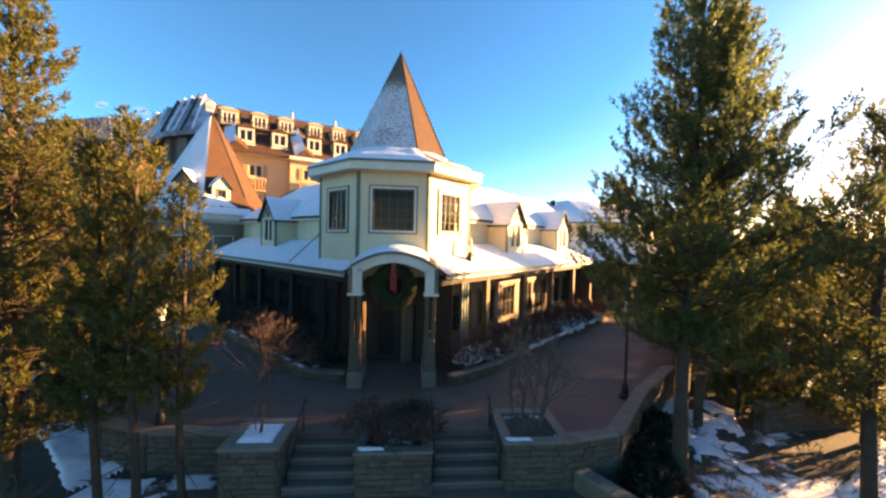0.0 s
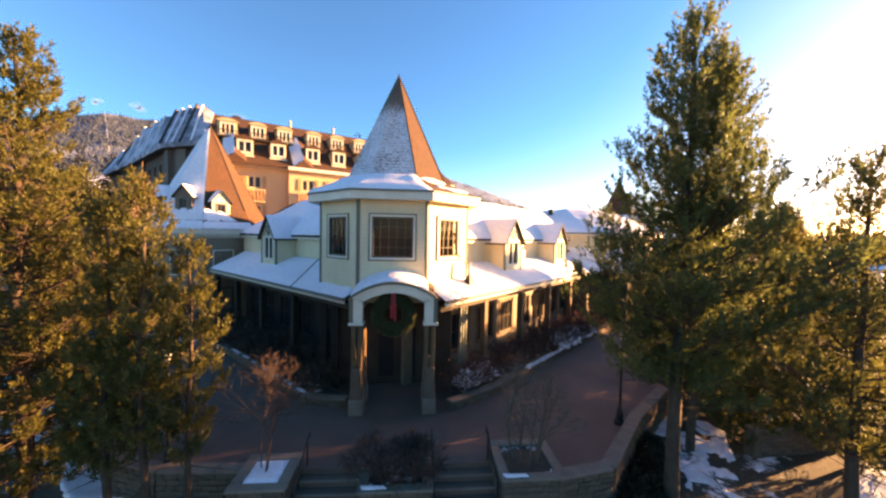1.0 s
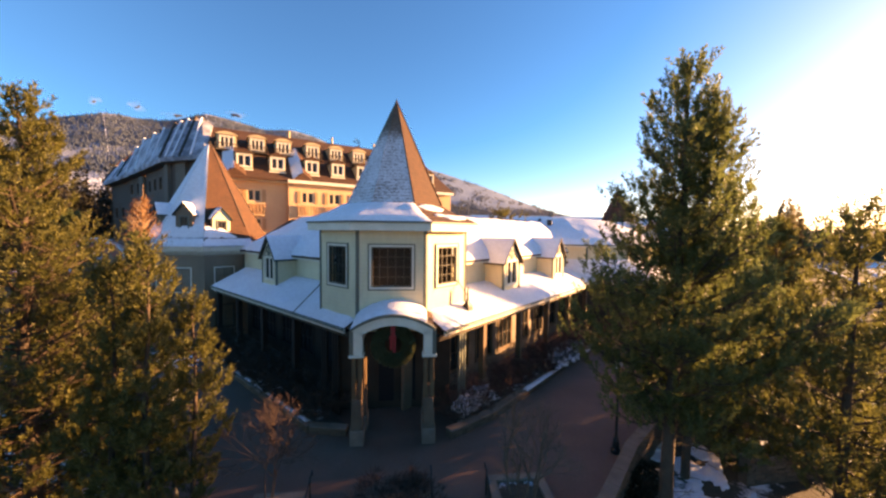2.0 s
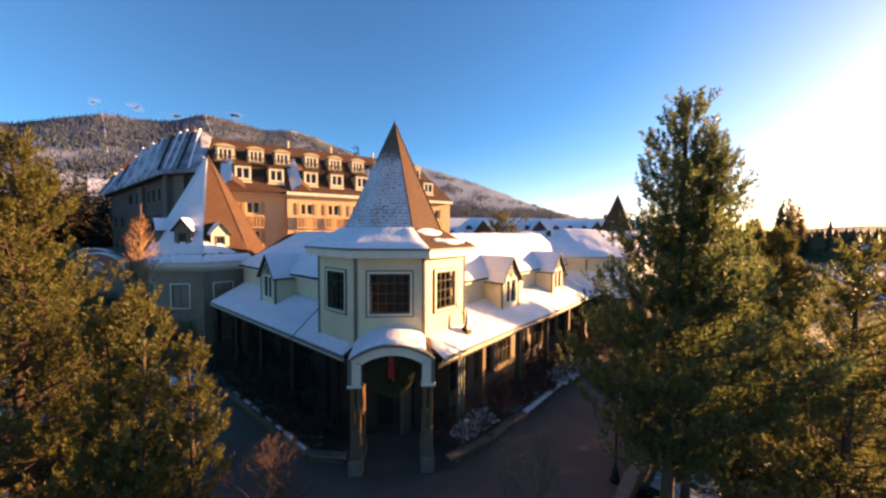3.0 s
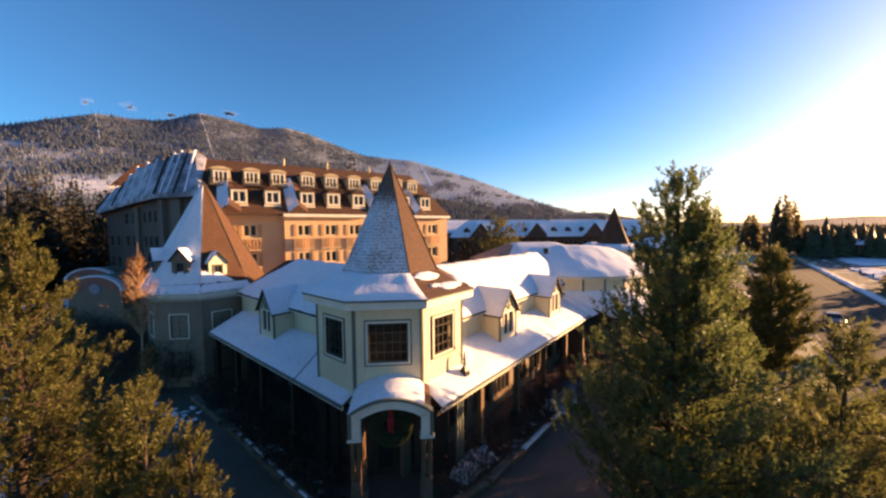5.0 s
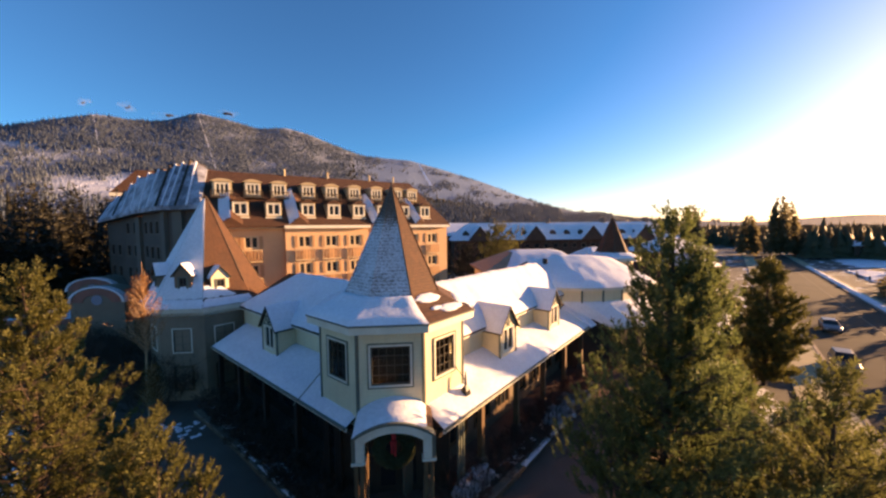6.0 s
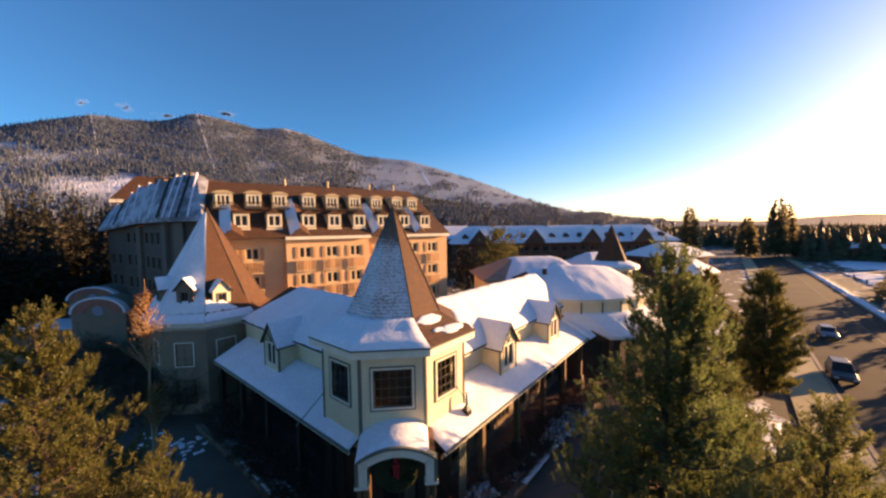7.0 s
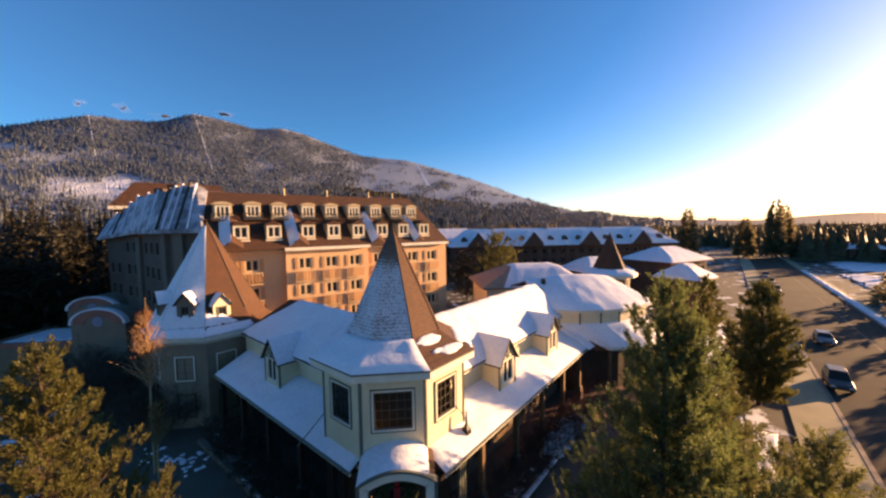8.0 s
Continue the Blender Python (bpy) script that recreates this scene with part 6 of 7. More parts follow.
def scattered_snow(label, p0, p1, spread, count, seed, z):
    """Many small crusts of snow strewn along a line."""
    rng = np.random.default_rng(seed)
    bm = bmesh.new()
    for _ in range(count):
        f = rng.uniform(0, 1)
        x, y = p0[0] + (p1[0] - p0[0]) * f + rng.normal(0, spread), p0[1] + (p1[1] - p0[1]) * f + rng.normal(0, spread)
        r, hh = rng.uniform(0.05, 0.24), rng.uniform(0.02, 0.07)
        k = 7
        ph = rng.uniform(0, 6.28)
        wob = rng.uniform(0.6, 1.3, k)
        ring_lo = [bm.verts.new((x + r * wob[i] * math.cos(ph + 2 * math.pi * i / k), y + r * wob[i] * math.sin(ph + 2 * math.pi * i / k), z + 0.0)) for i in range(k)]
        ring_hi = [bm.verts.new((x + 0.6 * r * wob[i] * math.cos(ph + 2 * math.pi * i / k), y + 0.6 * r * wob[i] * math.sin(ph + 2 * math.pi * i / k), z + hh * rng.uniform(0.7, 1.2))) for i in range(k)]
        bm.faces.new(ring_hi)
        for i in range(k):
            bm.faces.new((ring_lo[i], ring_lo[(i + 1) % k], ring_hi[(i + 1) % k], ring_hi[i]))
    tagged(part("snow_crust", bm, SNOW, None, label, smooth=True), category="snow", kind="stuff")


def snow_scrap(x, y, z, r, h, seed, label, group="", on=None, frame_m=None):
    """A thin melted-out scrap of snow with a torn outline."""
    rng = np.random.default_rng(seed)
    n = 40
    turn, long = (rng.uniform(0, math.pi), rng.uniform(1.1, 1.9)) if on is None else (0.0, 1.75)
    rings = []
    for f, zz in ((1.0, 0.0), (0.93, 0.45), (0.72, 0.85), (0.4, 1.0)):
        ring = []
        for i in range(n):
            a = 2 * math.pi * i / n
            w = 1 + (0.55 * noise.noise(Vector((math.cos(a) * 1.6 + seed, math.sin(a) * 1.6, 0))) + 0.3 * noise.noise(Vector((math.cos(a) * 5 + seed, math.sin(a) * 5, 3)))) * (1.0 if f > 0.5 else 0.5) * (0.45 if on else 1.0)
            px, py = r * f * w * long * math.cos(a), r * f * w / long * math.sin(a)
            up = h * zz * (1 + 0.4 * noise.noise(Vector((px * 3, py * 3, seed))))
            ring.append((px * math.cos(turn) - py * math.sin(turn), px * math.sin(turn) + py * math.cos(turn), up))
        rings.append(ring)
    bm = bmesh.new()
    loft(bm, rings)
    if on:
        part("snow_scrap", bm, SNOW, on, smooth=True, m=frame_m)
        return
    tagged(part("snow_scrap", bm, SNOW, None, label, smooth=True, m=pose(x, y, z)), category="snow", group=group)


o, u, t = SKIRT_RINGS
for i, (lo, hi, f, g, r) in enumerate(((u, t, 0.42, 0.6, 0.52), (o, u, 0.68, 0.62, 0.5), (o, u, 0.4, 0.8, 0.24))):
    a, b = lo[6].lerp(lo[7], f), hi[6].lerp(hi[7], f)
    ex = (lo[7] - lo[6]).normalized()
    ez = ex.cross(b - a).normalized()
    spot = a.lerp(b, g) + ez * 0.004
    m = Matrix((ex, ez.cross(ex), ez)).transposed().to_4x4()
    m.translation = spot
    snow_scrap(0, 0, 0, r, 0.07, 380 + i, "", on=lodge, frame_m=m)
rngs = np.random.default_rng(77)


def snow_laden_shrub(x, y, h, wide, seed):
    """A low leafless bush with clots of snow caught on its twigs."""
    t = bare_shrub("snow_laden_shrub", "low leafless shrub clotted with snow in the porch bed", x, y, 0.2, h, 0.7, 9, seed, TWIG, 3, 0.45, radius=0.012)
    rng = np.random.default_rng(seed)
    bm = bmesh.new()
    for _ in range(70):
        a, d = rng.uniform(0, 2 * math.pi), wide * math.sqrt(rng.uniform(0, 1))
        z = h * 0.62 * (1 - 0.7 * (d / wide) ** 2) * rng.uniform(0.5, 1.1)
        r = rng.uniform(0.08, 0.22)
        m = pose(d * math.cos(a), d * math.sin(a), z, 0, 0, rng.uniform(0, 360)) @ Matrix.Diagonal((r * rng.uniform(1, 1.6), r, r * 0.55, 1))
        made = bmesh.ops.create_icosphere(bm, subdivisions=2, radius=1.0, matrix=m)
        for v in made["verts"]:
            v.co += Vector((0, 0, 0.35 * r * noise.noise(v.co * 7 + Vector((seed, 0, 0)))))
    tagged(part("snow_clot", bm, SNOW, t, smooth=True), kind="stuff")


for i, (x, y) in enumerate(((9.6, 20.9), (10.3, 21.5), (11.0, 22.1), (11.7, 22.8), (12.4, 23.4), (13.1, 24.1), (10.2, 22.1), (11.8, 23.5), (2.9, 15.6), (3.4, 16.1), (3.9, 16.6))):
    snow_laden_shrub(x, y, rngs.uniform(0.9, 1.2), rngs.uniform(0.5, 0.75), 300 + i)
tagged(snow_sheet(None, [(6.4, 16.95, 0.385), (9.7, 20.1, 0.385), (9.5, 20.4, 0.385), (6.2, 17.2, 0.385)], 0.1, 30, 5, 78, "snow_strip", 0.08, "strip of snow lying along the stone bed edging", ragged=0.1), category="snow", kind="stuff")
for i, (x, y, r) in enumerate(((10.9, 13.3, 0.6), (11.3, 12.0, 0.55), (10.4, 11.2, 0.5), (11.3, 10.7, 0.5), (10.6, 9.7, 0.4), (10.2, 9.0, 0.35), (12.4, 11.6, 0.35), (9.6, 10.2, 0.22), (12.9, 10.9, 0.3), (8.4, 8.6, 0.3), (7.7, 8.1, 0.22), (11.6, 12.9, 1.1), (12.6, 12.2, 0.9), (10.4, 10.6, 0.8), (13.2, 13.4, 1.0), (11.0, 11.4, 0.7))):
    snow_scrap(x, y, LOW, r * 0.7, 0.05, 340 + i, "torn scrap of snow on the dark ground under the pines", "scraps of snow under the pines")
for i in range(8):
    snow_scrap(-9.4 + 0.55 * i, 9.0 + rngs.normal(0, 0.4), LOW, rngs.uniform(0.15, 0.4), 0.07, 360 + i, "torn scrap of snow below the terrace wall", "scraps of snow below the terrace")

scattered_snow("thin crusts of shaded snow beside the turret", (-18.0, 24.6), (-13.4, 22.6), 0.5, 50, 411, 0.003)

# snow lying on the lower ground
for i, (a, lab) in enumerate((
        ([(-12.4, 12.6), (-8.4, 9.4), (-7.6, 10.3), (-11.4, 13.3)], "drift of shaded snow below the terrace wall"),
        ([(-8.3, 8.9), (-6.4, 8.8), (-6.5, 9.9), (-8.0, 10.0)], "drift of shaded snow below the terrace wall"),
        ([(9.9, 13.4), (11.9, 13.6), (12.0, 14.3), (10.4, 14.2)], "scrap of snow below the terrace wall"),
        ([(11.6, 8.2), (13.6, 7.4), (18.5, 8.6), (17.4, 11.0)], "sunlit snow under the pines"),
        ([(16.0, 15.2), (18.4, 14.4), (23.0, 18.8), (18.2, 18.4)], "patch of snow behind the retaining walls"),
        ([(14.6, 15.4), (21.0, 18.4), (19.8, 21.0), (15.0, 17.0)], "patch of snow beside the terrace"),
        ([(18.6, 11.8), (25.0, 17.6), (23.0, 19.6), (17.6, 14.0)], "strip of snow beside the footpath"),
        ([(21.7, 17.0), (28.8, 22.6), (26.8, 24.6), (20.7, 19.2)], "sunlit snow between the low wall and the footpath"),
        ([(23.0, 22.0), (33.0, 31.5), (30.5, 33.0), (22.0, 24.0)], "strip of snow beside the footpath"),
        ([(35.0, 34.0), (52.0, 50.0), (47.0, 54.0), (33.0, 38.0)], "open snow between the houses and the road"),
        ([(-24.0, 15.0), (-15.0, 14.0), (-16.0, 18.0), (-24.0, 24.0)], "shaded snow beside the terrace"))):
    tagged(snow_sheet(None, [(*p, LOW) for p in a], 0.1, 26, 18, 500 + i, "snow_patch", 0.12, lab, ragged=0.25), category="snow", kind="stuff")
for i, (x, y) in enumerate(((9.9, 11.4), (10.8, 9.6), (12.6, 8.8), (13.2, 9.8), (7.6, 9.2), (7.0, 7.9), (14.6, 9.2), (9.0, 8.6), (-9.2, 8.6), (-7.4, 8.0), (-5.6, 8.6), (-11.6, 11.2))):
    bare_shrub("brush", "low brown leafless brush on the snowy slope", x, y, LOW, rng0.uniform(0.5, 1.0), 0.8, 9, 170 + i, GREYTWIG, 3, radius=0.012)


# ---- lamps, wreath, cars ----
def street_lamp(x, y, z, h):
    l = thing("street_lamp", "black iron lamp post with a lantern head at the terrace edge", "street lamp", pose(x, y, z), group="terrace lamps")
    bm = bmesh.new()
    loft(bm, [[(r * math.cos(math.pi * i / 6), r * math.sin(math.pi * i / 6), zz) for i in range(12)] for r, zz in ((0.2, 0), (0.2, 0.12), (0.13, 0.2), (0.11, 0.5), (0.07, 0.62), (0.055, 0.7))])
    part("base", bm, IRON, l, smooth=False)
    bm = bmesh.new()
    tube(bm, (0, 0, 0.65), (0, 0, h), 0.055, 0.04, 10)
    part("pole", bm, IRON, l)
    bm = bmesh.new()
    loft(bm, [[(r * math.cos(math.pi * i / 4), r * math.sin(math.pi * i / 4), h + zz) for i in range(8)] for r, zz in ((0.08, 0.0), (0.17, 0.42))])
    part("lantern", bm, LAMPGLASS, l, "frosted glass lantern")
    bm = bmesh.new()
    loft(bm, [[(r * math.cos(math.pi * i / 4), r * math.sin(math.pi * i / 4), h + zz) for i in range(8)] for r, zz in ((0.22, 0.42), (0.2, 0.47), (0.05, 0.62), (0.01, 0.75))])
    part("cap", bm, IRON, l)


street_lamp(-7.0, 10.65, 0, 3.3)
street_lamp(8.45, 12.35, 0, 3.3)

wreath = thing("wreath", "large evergreen wreath with a red ribbon hanging in the portico arch", "wreath", pose(-0.45, 14.0, 3.93))
rngw = np.random.default_rng(5)
n = 2600
th, ph = rngw.uniform(0, 2 * math.pi, n), rngw.uniform(0, 2 * math.pi, n)
R, q = 0.65, 0.2
cen = np.stack([R * np.cos(th), np.zeros(n), R * np.sin(th)], 1)
out_w = np.stack([np.cos(th) * np.cos(ph), -np.sin(ph), np.sin(th) * np.cos(ph)], 1)
v, tr = blades(rngw, cen + out_w * q, out_w + np.stack([-np.sin(th), 0 * th, np.cos(th)], 1) * 0.8, 5, 0.13, 0.03, 0.4)
tri_mesh("greenery", v, tr, WREATH, wreath)
bm = bmesh.new()
ring = [[((R + 0.2 * math.cos(b)) * math.cos(a), 0.2 * math.sin(b), (R + 0.2 * math.cos(b)) * math.sin(a)) for b in [2 * math.pi * j / 10 for j in range(10)]] for a in [2 * math.pi * i / 36 for i in range(36)]]
loft(bm, ring + [ring[0]], cap=False)
part("core", bm, WREATH, wreath)
bm = bmesh.new()
for s in (-1, 1):
    loft(bm, [[(s * x, -0.3 - 0.06 * k, 0.42 + z) for x, z in ((0.02, -0.04), (0.13, -0.12), (0.15, 0.09), (0.02, 0.05))] for k in (0, 1)])
    x0, x1 = sorted((s * 0.015, s * 0.12))
    corner_box(bm, x0, x1, -0.33, -0.29, -0.15 - 0.06 * s, 0.44)
corner_box(bm, -0.08, 0.08, -0.4, -0.3, 0.32, 0.52)
corner_box(bm, -0.1, 0.1, -0.28, -0.26, 0.34, 1.05)
part("ribbon", bm, RED, wreath, "red ribbon bow with long tails", bevel=0.01)
bm = bmesh.new()
tube(bm, (0, -0.1, 1.0), (0, -0.1, 1.12), 0.015, 0.015, 6)
part("hanger", bm, IRON, wreath)


def car(label, x, y, paint, tall):
    """A car on the road, nose towards the viewer's end."""
    c = thing("car", label, "car", ROAD @ pose(x, y, LOW + 0.03, 0, 0, 180))
    L, W, H = 2.05, 0.84, (1.62 if tall else 1.38)
    prof = [(-L, 0.35), (-L, 0.8), (-L + 0.1, 0.98), (L - 1.2, 0.98), (L - 0.1, 0.78), (L, 0.6), (L, 0.35)]
    bm = bmesh.new()
    loft(bm, [[(px, s * W, pz) for px, pz in prof] for s in (-1, 1)])
    part("body", bm, paint, c, bevel=0.05)
    bm = bmesh.new()
    loft(bm, [[(-L + 0.12, -W + 0.04, 0.97), (L - 1.15, -W + 0.04, 0.97), (L - 1.15, W - 0.04, 0.97), (-L + 0.12, W - 0.04, 0.97)], [(-L + 0.35, -W + 0.2, H), (L - 1.85, -W + 0.2, H), (L - 1.85, W - 0.2, H), (-L + 0.35, W - 0.2, H)]])
    part("cabin", bm, DARKGLASS, c, bevel=0.04)
    bm = bmesh.new()
    corner_box(bm, -L + 0.4, L - 1.9, -W + 0.22, W - 0.22, H - 0.005, H + 0.05)
    part("roof", bm, paint, c, bevel=0.02)
    for wx in (-L + 0.8, L - 0.85):
        for s in (-1, 1):
            bm = bmesh.new()
            tube(bm, (wx, s * (W - 0.2), 0.34), (wx, s * (W + 0.02), 0.34), 0.34, 0.34, 16)
            w = part("wheel", bm, RUBBER, c)
            bm = bmesh.new()
            tube(bm, (wx, s * (W + 0.0), 0.34), (wx, s * (W + 0.03), 0.34), 0.2, 0.18, 12)
            part("rim", bm, CARPALE, w)
    for s in (-0.62, 0.62):
        bm = bmesh.new()
        corner_box(bm, L - 0.06, L + 0.015, s - 0.17, s + 0.17, 0.58, 0.7)
        part("headlight", bm, HEADLIGHT, c)
    bm = bmesh.new()
    corner_box(bm, L - 0.02, L + 0.02, -0.4, 0.4, 0.42, 0.56)
    part("grille", bm, RUBBER, c)


car("dark grey sport utility car driving on the road", 19.0, -0.95, CARPAINT, True)
car("silver saloon car on the road", 36.5, -2.6, CARPALE, False)
for k, (x, y, paint, tall) in enumerate(((80.0, -1.2, CARPALE, True), (87.0, -1.1, CARPAINT, False), (94.0, -1.2, CARPAINT, True), (101.0, -1.0, CARPALE, False), (109.0, -1.2, CARPAINT, True))):
    car("car parked by the kerb far along the road", x, y, paint, tall)

# ---- distance: forest and mountains ----
def forest(name, label, spots, seed, mat=None, tiers=5, m=9):
    """Many small distant conifers as one mesh."""
    rng = np.random.default_rng(seed)
    vs, ts = [], []
    k = 0
    for x, y, h, r, *up in spots:
        foot = up[0] if up else LOW
        for i in range(tiers):
            z0 = h * (0.06 + 0.86 * i / tiers)
            z1 = min(h, z0 + h * 1.75 / tiers) if i < tiers - 1 else h
            rad = r * (1 - i / tiers) ** 0.85
            a0 = rng.uniform(0, 6.28)
            for j in range(m):
                a = a0 + 2 * math.pi * j / m
                rr_ = rad * (rng.uniform(0.75, 1.2) if j % 2 else rng.uniform(0.4, 0.65))
                vs.append((x + rr_ * math.cos(a), y + rr_ * math.sin(a), foot + z0 + rng.uniform(-0.03, 0.03) * h))
            vs.append((x, y, foot + z1))
            for j in range(m):
                ts.append((k + j, k + (j + 1) % m, k + m))
            k += m + 1
    ob = tri_mesh(name, np.array(vs), np.array(ts), mat or FOREST)
    return tagged(ob, label, "forest", kind="stuff")


def soft_conifers(name, label, spots, seed, mat, whorls=22, arms=13, kind="stuff", category="forest", tip=0.1):
    """Conifers of drooping leafy sprays, joined into one mesh."""
    rng = np.random.default_rng(seed)
    base, way, size = [], [], []
    for x, y, h, r in spots:
        for i in range(whorls):
            s = (i + rng.uniform(0, 0.6)) / whorls
            rad = r * (1 - s) ** 0.8 + tip
            k = max(4, int(arms * (1 - 0.6 * s)))
            az = rng.uniform(0, 2 * math.pi, k)
            rr_ = rad * rng.uniform(0.25, 0.8, k)
            base.append(np.stack([x + rr_ * np.cos(az), y + rr_ * np.sin(az), LOW + h * (0.08 + 0.9 * s) + rng.normal(0, 0.2, k)], 1))
            way.append(np.stack([np.cos(az), np.sin(az), rng.uniform(-0.5, 0.5, k)], 1))
            size += [rad] * k
    b, w, sz = np.concatenate(base), np.concatenate(way), np.array(size)
    v, t = blades(rng, b, w, 3, 1.0, 0.34, 0.45)
    scale = np.repeat(np.clip(sz * 0.75, 0.5, 2.2), 12)[:, None]
    o = np.repeat(b, 12, axis=0)
    return tagged(tri_mesh(name, o + (v - o) * scale, t, mat), label, category, kind=kind)


rngf = np.random.default_rng(21)
spots = []
for _ in range(5400):                        # plain beyond the road and behind the lodges
    az, d = radians(rngf.uniform(-8, 66)), rngf.uniform(0, 1) ** 1.2 * 900 + 170
    x, y = d * math.sin(az), d * math.cos(az)
    q = ROAD.inverted() @ Vector((x, y, 0))
    if (-16 < q.y < 40 and q.x < 260) or (-70 < q.y <= -16 and q.x < 165):
        continue
    spots.append((x, y, rngf.uniform(11, 14.5) + (4 if rngf.random() < 0.03 else 0), rngf.uniform(2.8, 4.4)))
forest("far_forest", "dark conifer forest across the plain", spots, 1, FOREST_HAZED, 5, 9)
spots = []
for _ in range(700):                         # wood on the shaded side, behind the hotel
    az, d = radians(rngf.uniform(-62, -36)), rngf.uniform(66, 190)
    spots.append((d * math.sin(az), d * math.cos(az), rngf.uniform(13, 24), rngf.uniform(2.0, 3.4)))
near = [p for p in spots if math.hypot(p[0], p[1]) < 112]
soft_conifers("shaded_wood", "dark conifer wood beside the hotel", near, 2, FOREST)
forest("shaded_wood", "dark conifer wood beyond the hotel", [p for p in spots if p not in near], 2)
spots = []
for _ in range(500):
    az, d = radians(rngf.uniform(-40, 24)), rngf.uniform(230, 700)
    spots.append((d * math.sin(az), d * math.cos(az), rngf.uniform(14, 22), rngf.uniform(2.5, 4.0)))
forest("far_forest", "conifer forest at the foot of the mountain", spots, 3, FOREST_HAZED)
spots = []
for _ in range(90):
    q = ROAD @ Vector((rngf.uniform(60, 250), rngf.uniform(-80, -46), 0))
    spots.append((q.x, q.y, rngf.uniform(3, 7), rngf.uniform(1.0, 2.0)))
# row added mostly out of view, heights set to shade road and terrace
for k in range(70):
    along_road = -32 + 1.65 * k
    q = ROAD @ Vector((along_road + rngf.uniform(-1, 1), rngf.uniform(-22, -15.5), 0))
    if along_road > 42 and k % 3:
        continue
    spots.append((q.x, q.y, rngf.uniform(5.2, 7.2) + (4.5 if along_road < 24 else 0.8 if along_road < 42 else 0.0), rngf.uniform(2.0, 2.8)))
soft_conifers("roadside_trees", "young conifers across the road, some added out of view for shade", spots, 4, FOREST_HAZED, 14, 10)
for x, y, h, r in ((-9.5, 60.5, 26.0, 4.2), (-6.0, 62.0, 23.8, 3.6)):
    soft_conifers("conifer", "tall conifer standing behind the hotel", [(x, y, h, r)], int(h), FOREST, 34, 18, "", "tree")
for x, y, h in ((162.0, 138.0, 27.6), (170.0, 141.0, 25.2), (156.0, 146.0, 19.0), (111.6, 128.0, 22.8)):
    soft_conifers("conifer", "tall ragged conifer standing above the far wood", [(x, y, h, 3.6)], int(x), FOREST_HAZED, 44, 24, "", "tree", 1.1)

# posts and stones standing in the snowy lot across the road
def lot_post(q, h):
    p = thing("lot_post", "short pale post capped with snow in the lot across the road", "post", pose(q.x, q.y, LOW), group="posts in the snowy lot")
    bm = bmesh.new()
    corner_box(bm, -0.14, 0.14, -0.14, 0.14, -0.1, h)
    part("shaft", bm, CAP, p, bevel=0.02)
    bm = bmesh.new()
    loft(bm, [[(r * math.cos(math.pi * i / 4), r * math.sin(math.pi * i / 4), h + z) for i in range(8)] for r, z in ((0.2, 0.0), (0.2, 0.1), (0.1, 0.2))])
    part("snow_cap", bm, SNOW, p)


for k in range(36):
    lot_post(ROAD @ Vector((48 + 6.0 * (k % 12) + rngf.uniform(-1.5, 1.5), -19 - 6.5 * (k // 12) + rngf.uniform(-1, 1), 0)), rngf.uniform(0.9, 1.5))
RIDGE = [(-75, 0.15), (-55, 0.165), (-45.7, 0.189), (-43.4, 0.209), (-39.1, 0.237), (-35.7, 0.237), (-33.1, 0.243), (-29.3, 0.273), (-25.7, 0.2655), (-22.3, 0.2535), (-18.6, 0.263), (-15.5, 0.251), (-10.6, 0.220), (-7.3, 0.201), (-0.1, 0.192), (5.4, 0.165), (12.7, 0.123), (16.3, 0.096), (21.6, 0.062), (25.8, 0.041), (29.8, 0.034), (34.3, 0.012), (41.6, 0.010), (47.8, 0.006), (52.9, 0.014), (56, 0.017), (64, 0.008), (75, 0.01)]


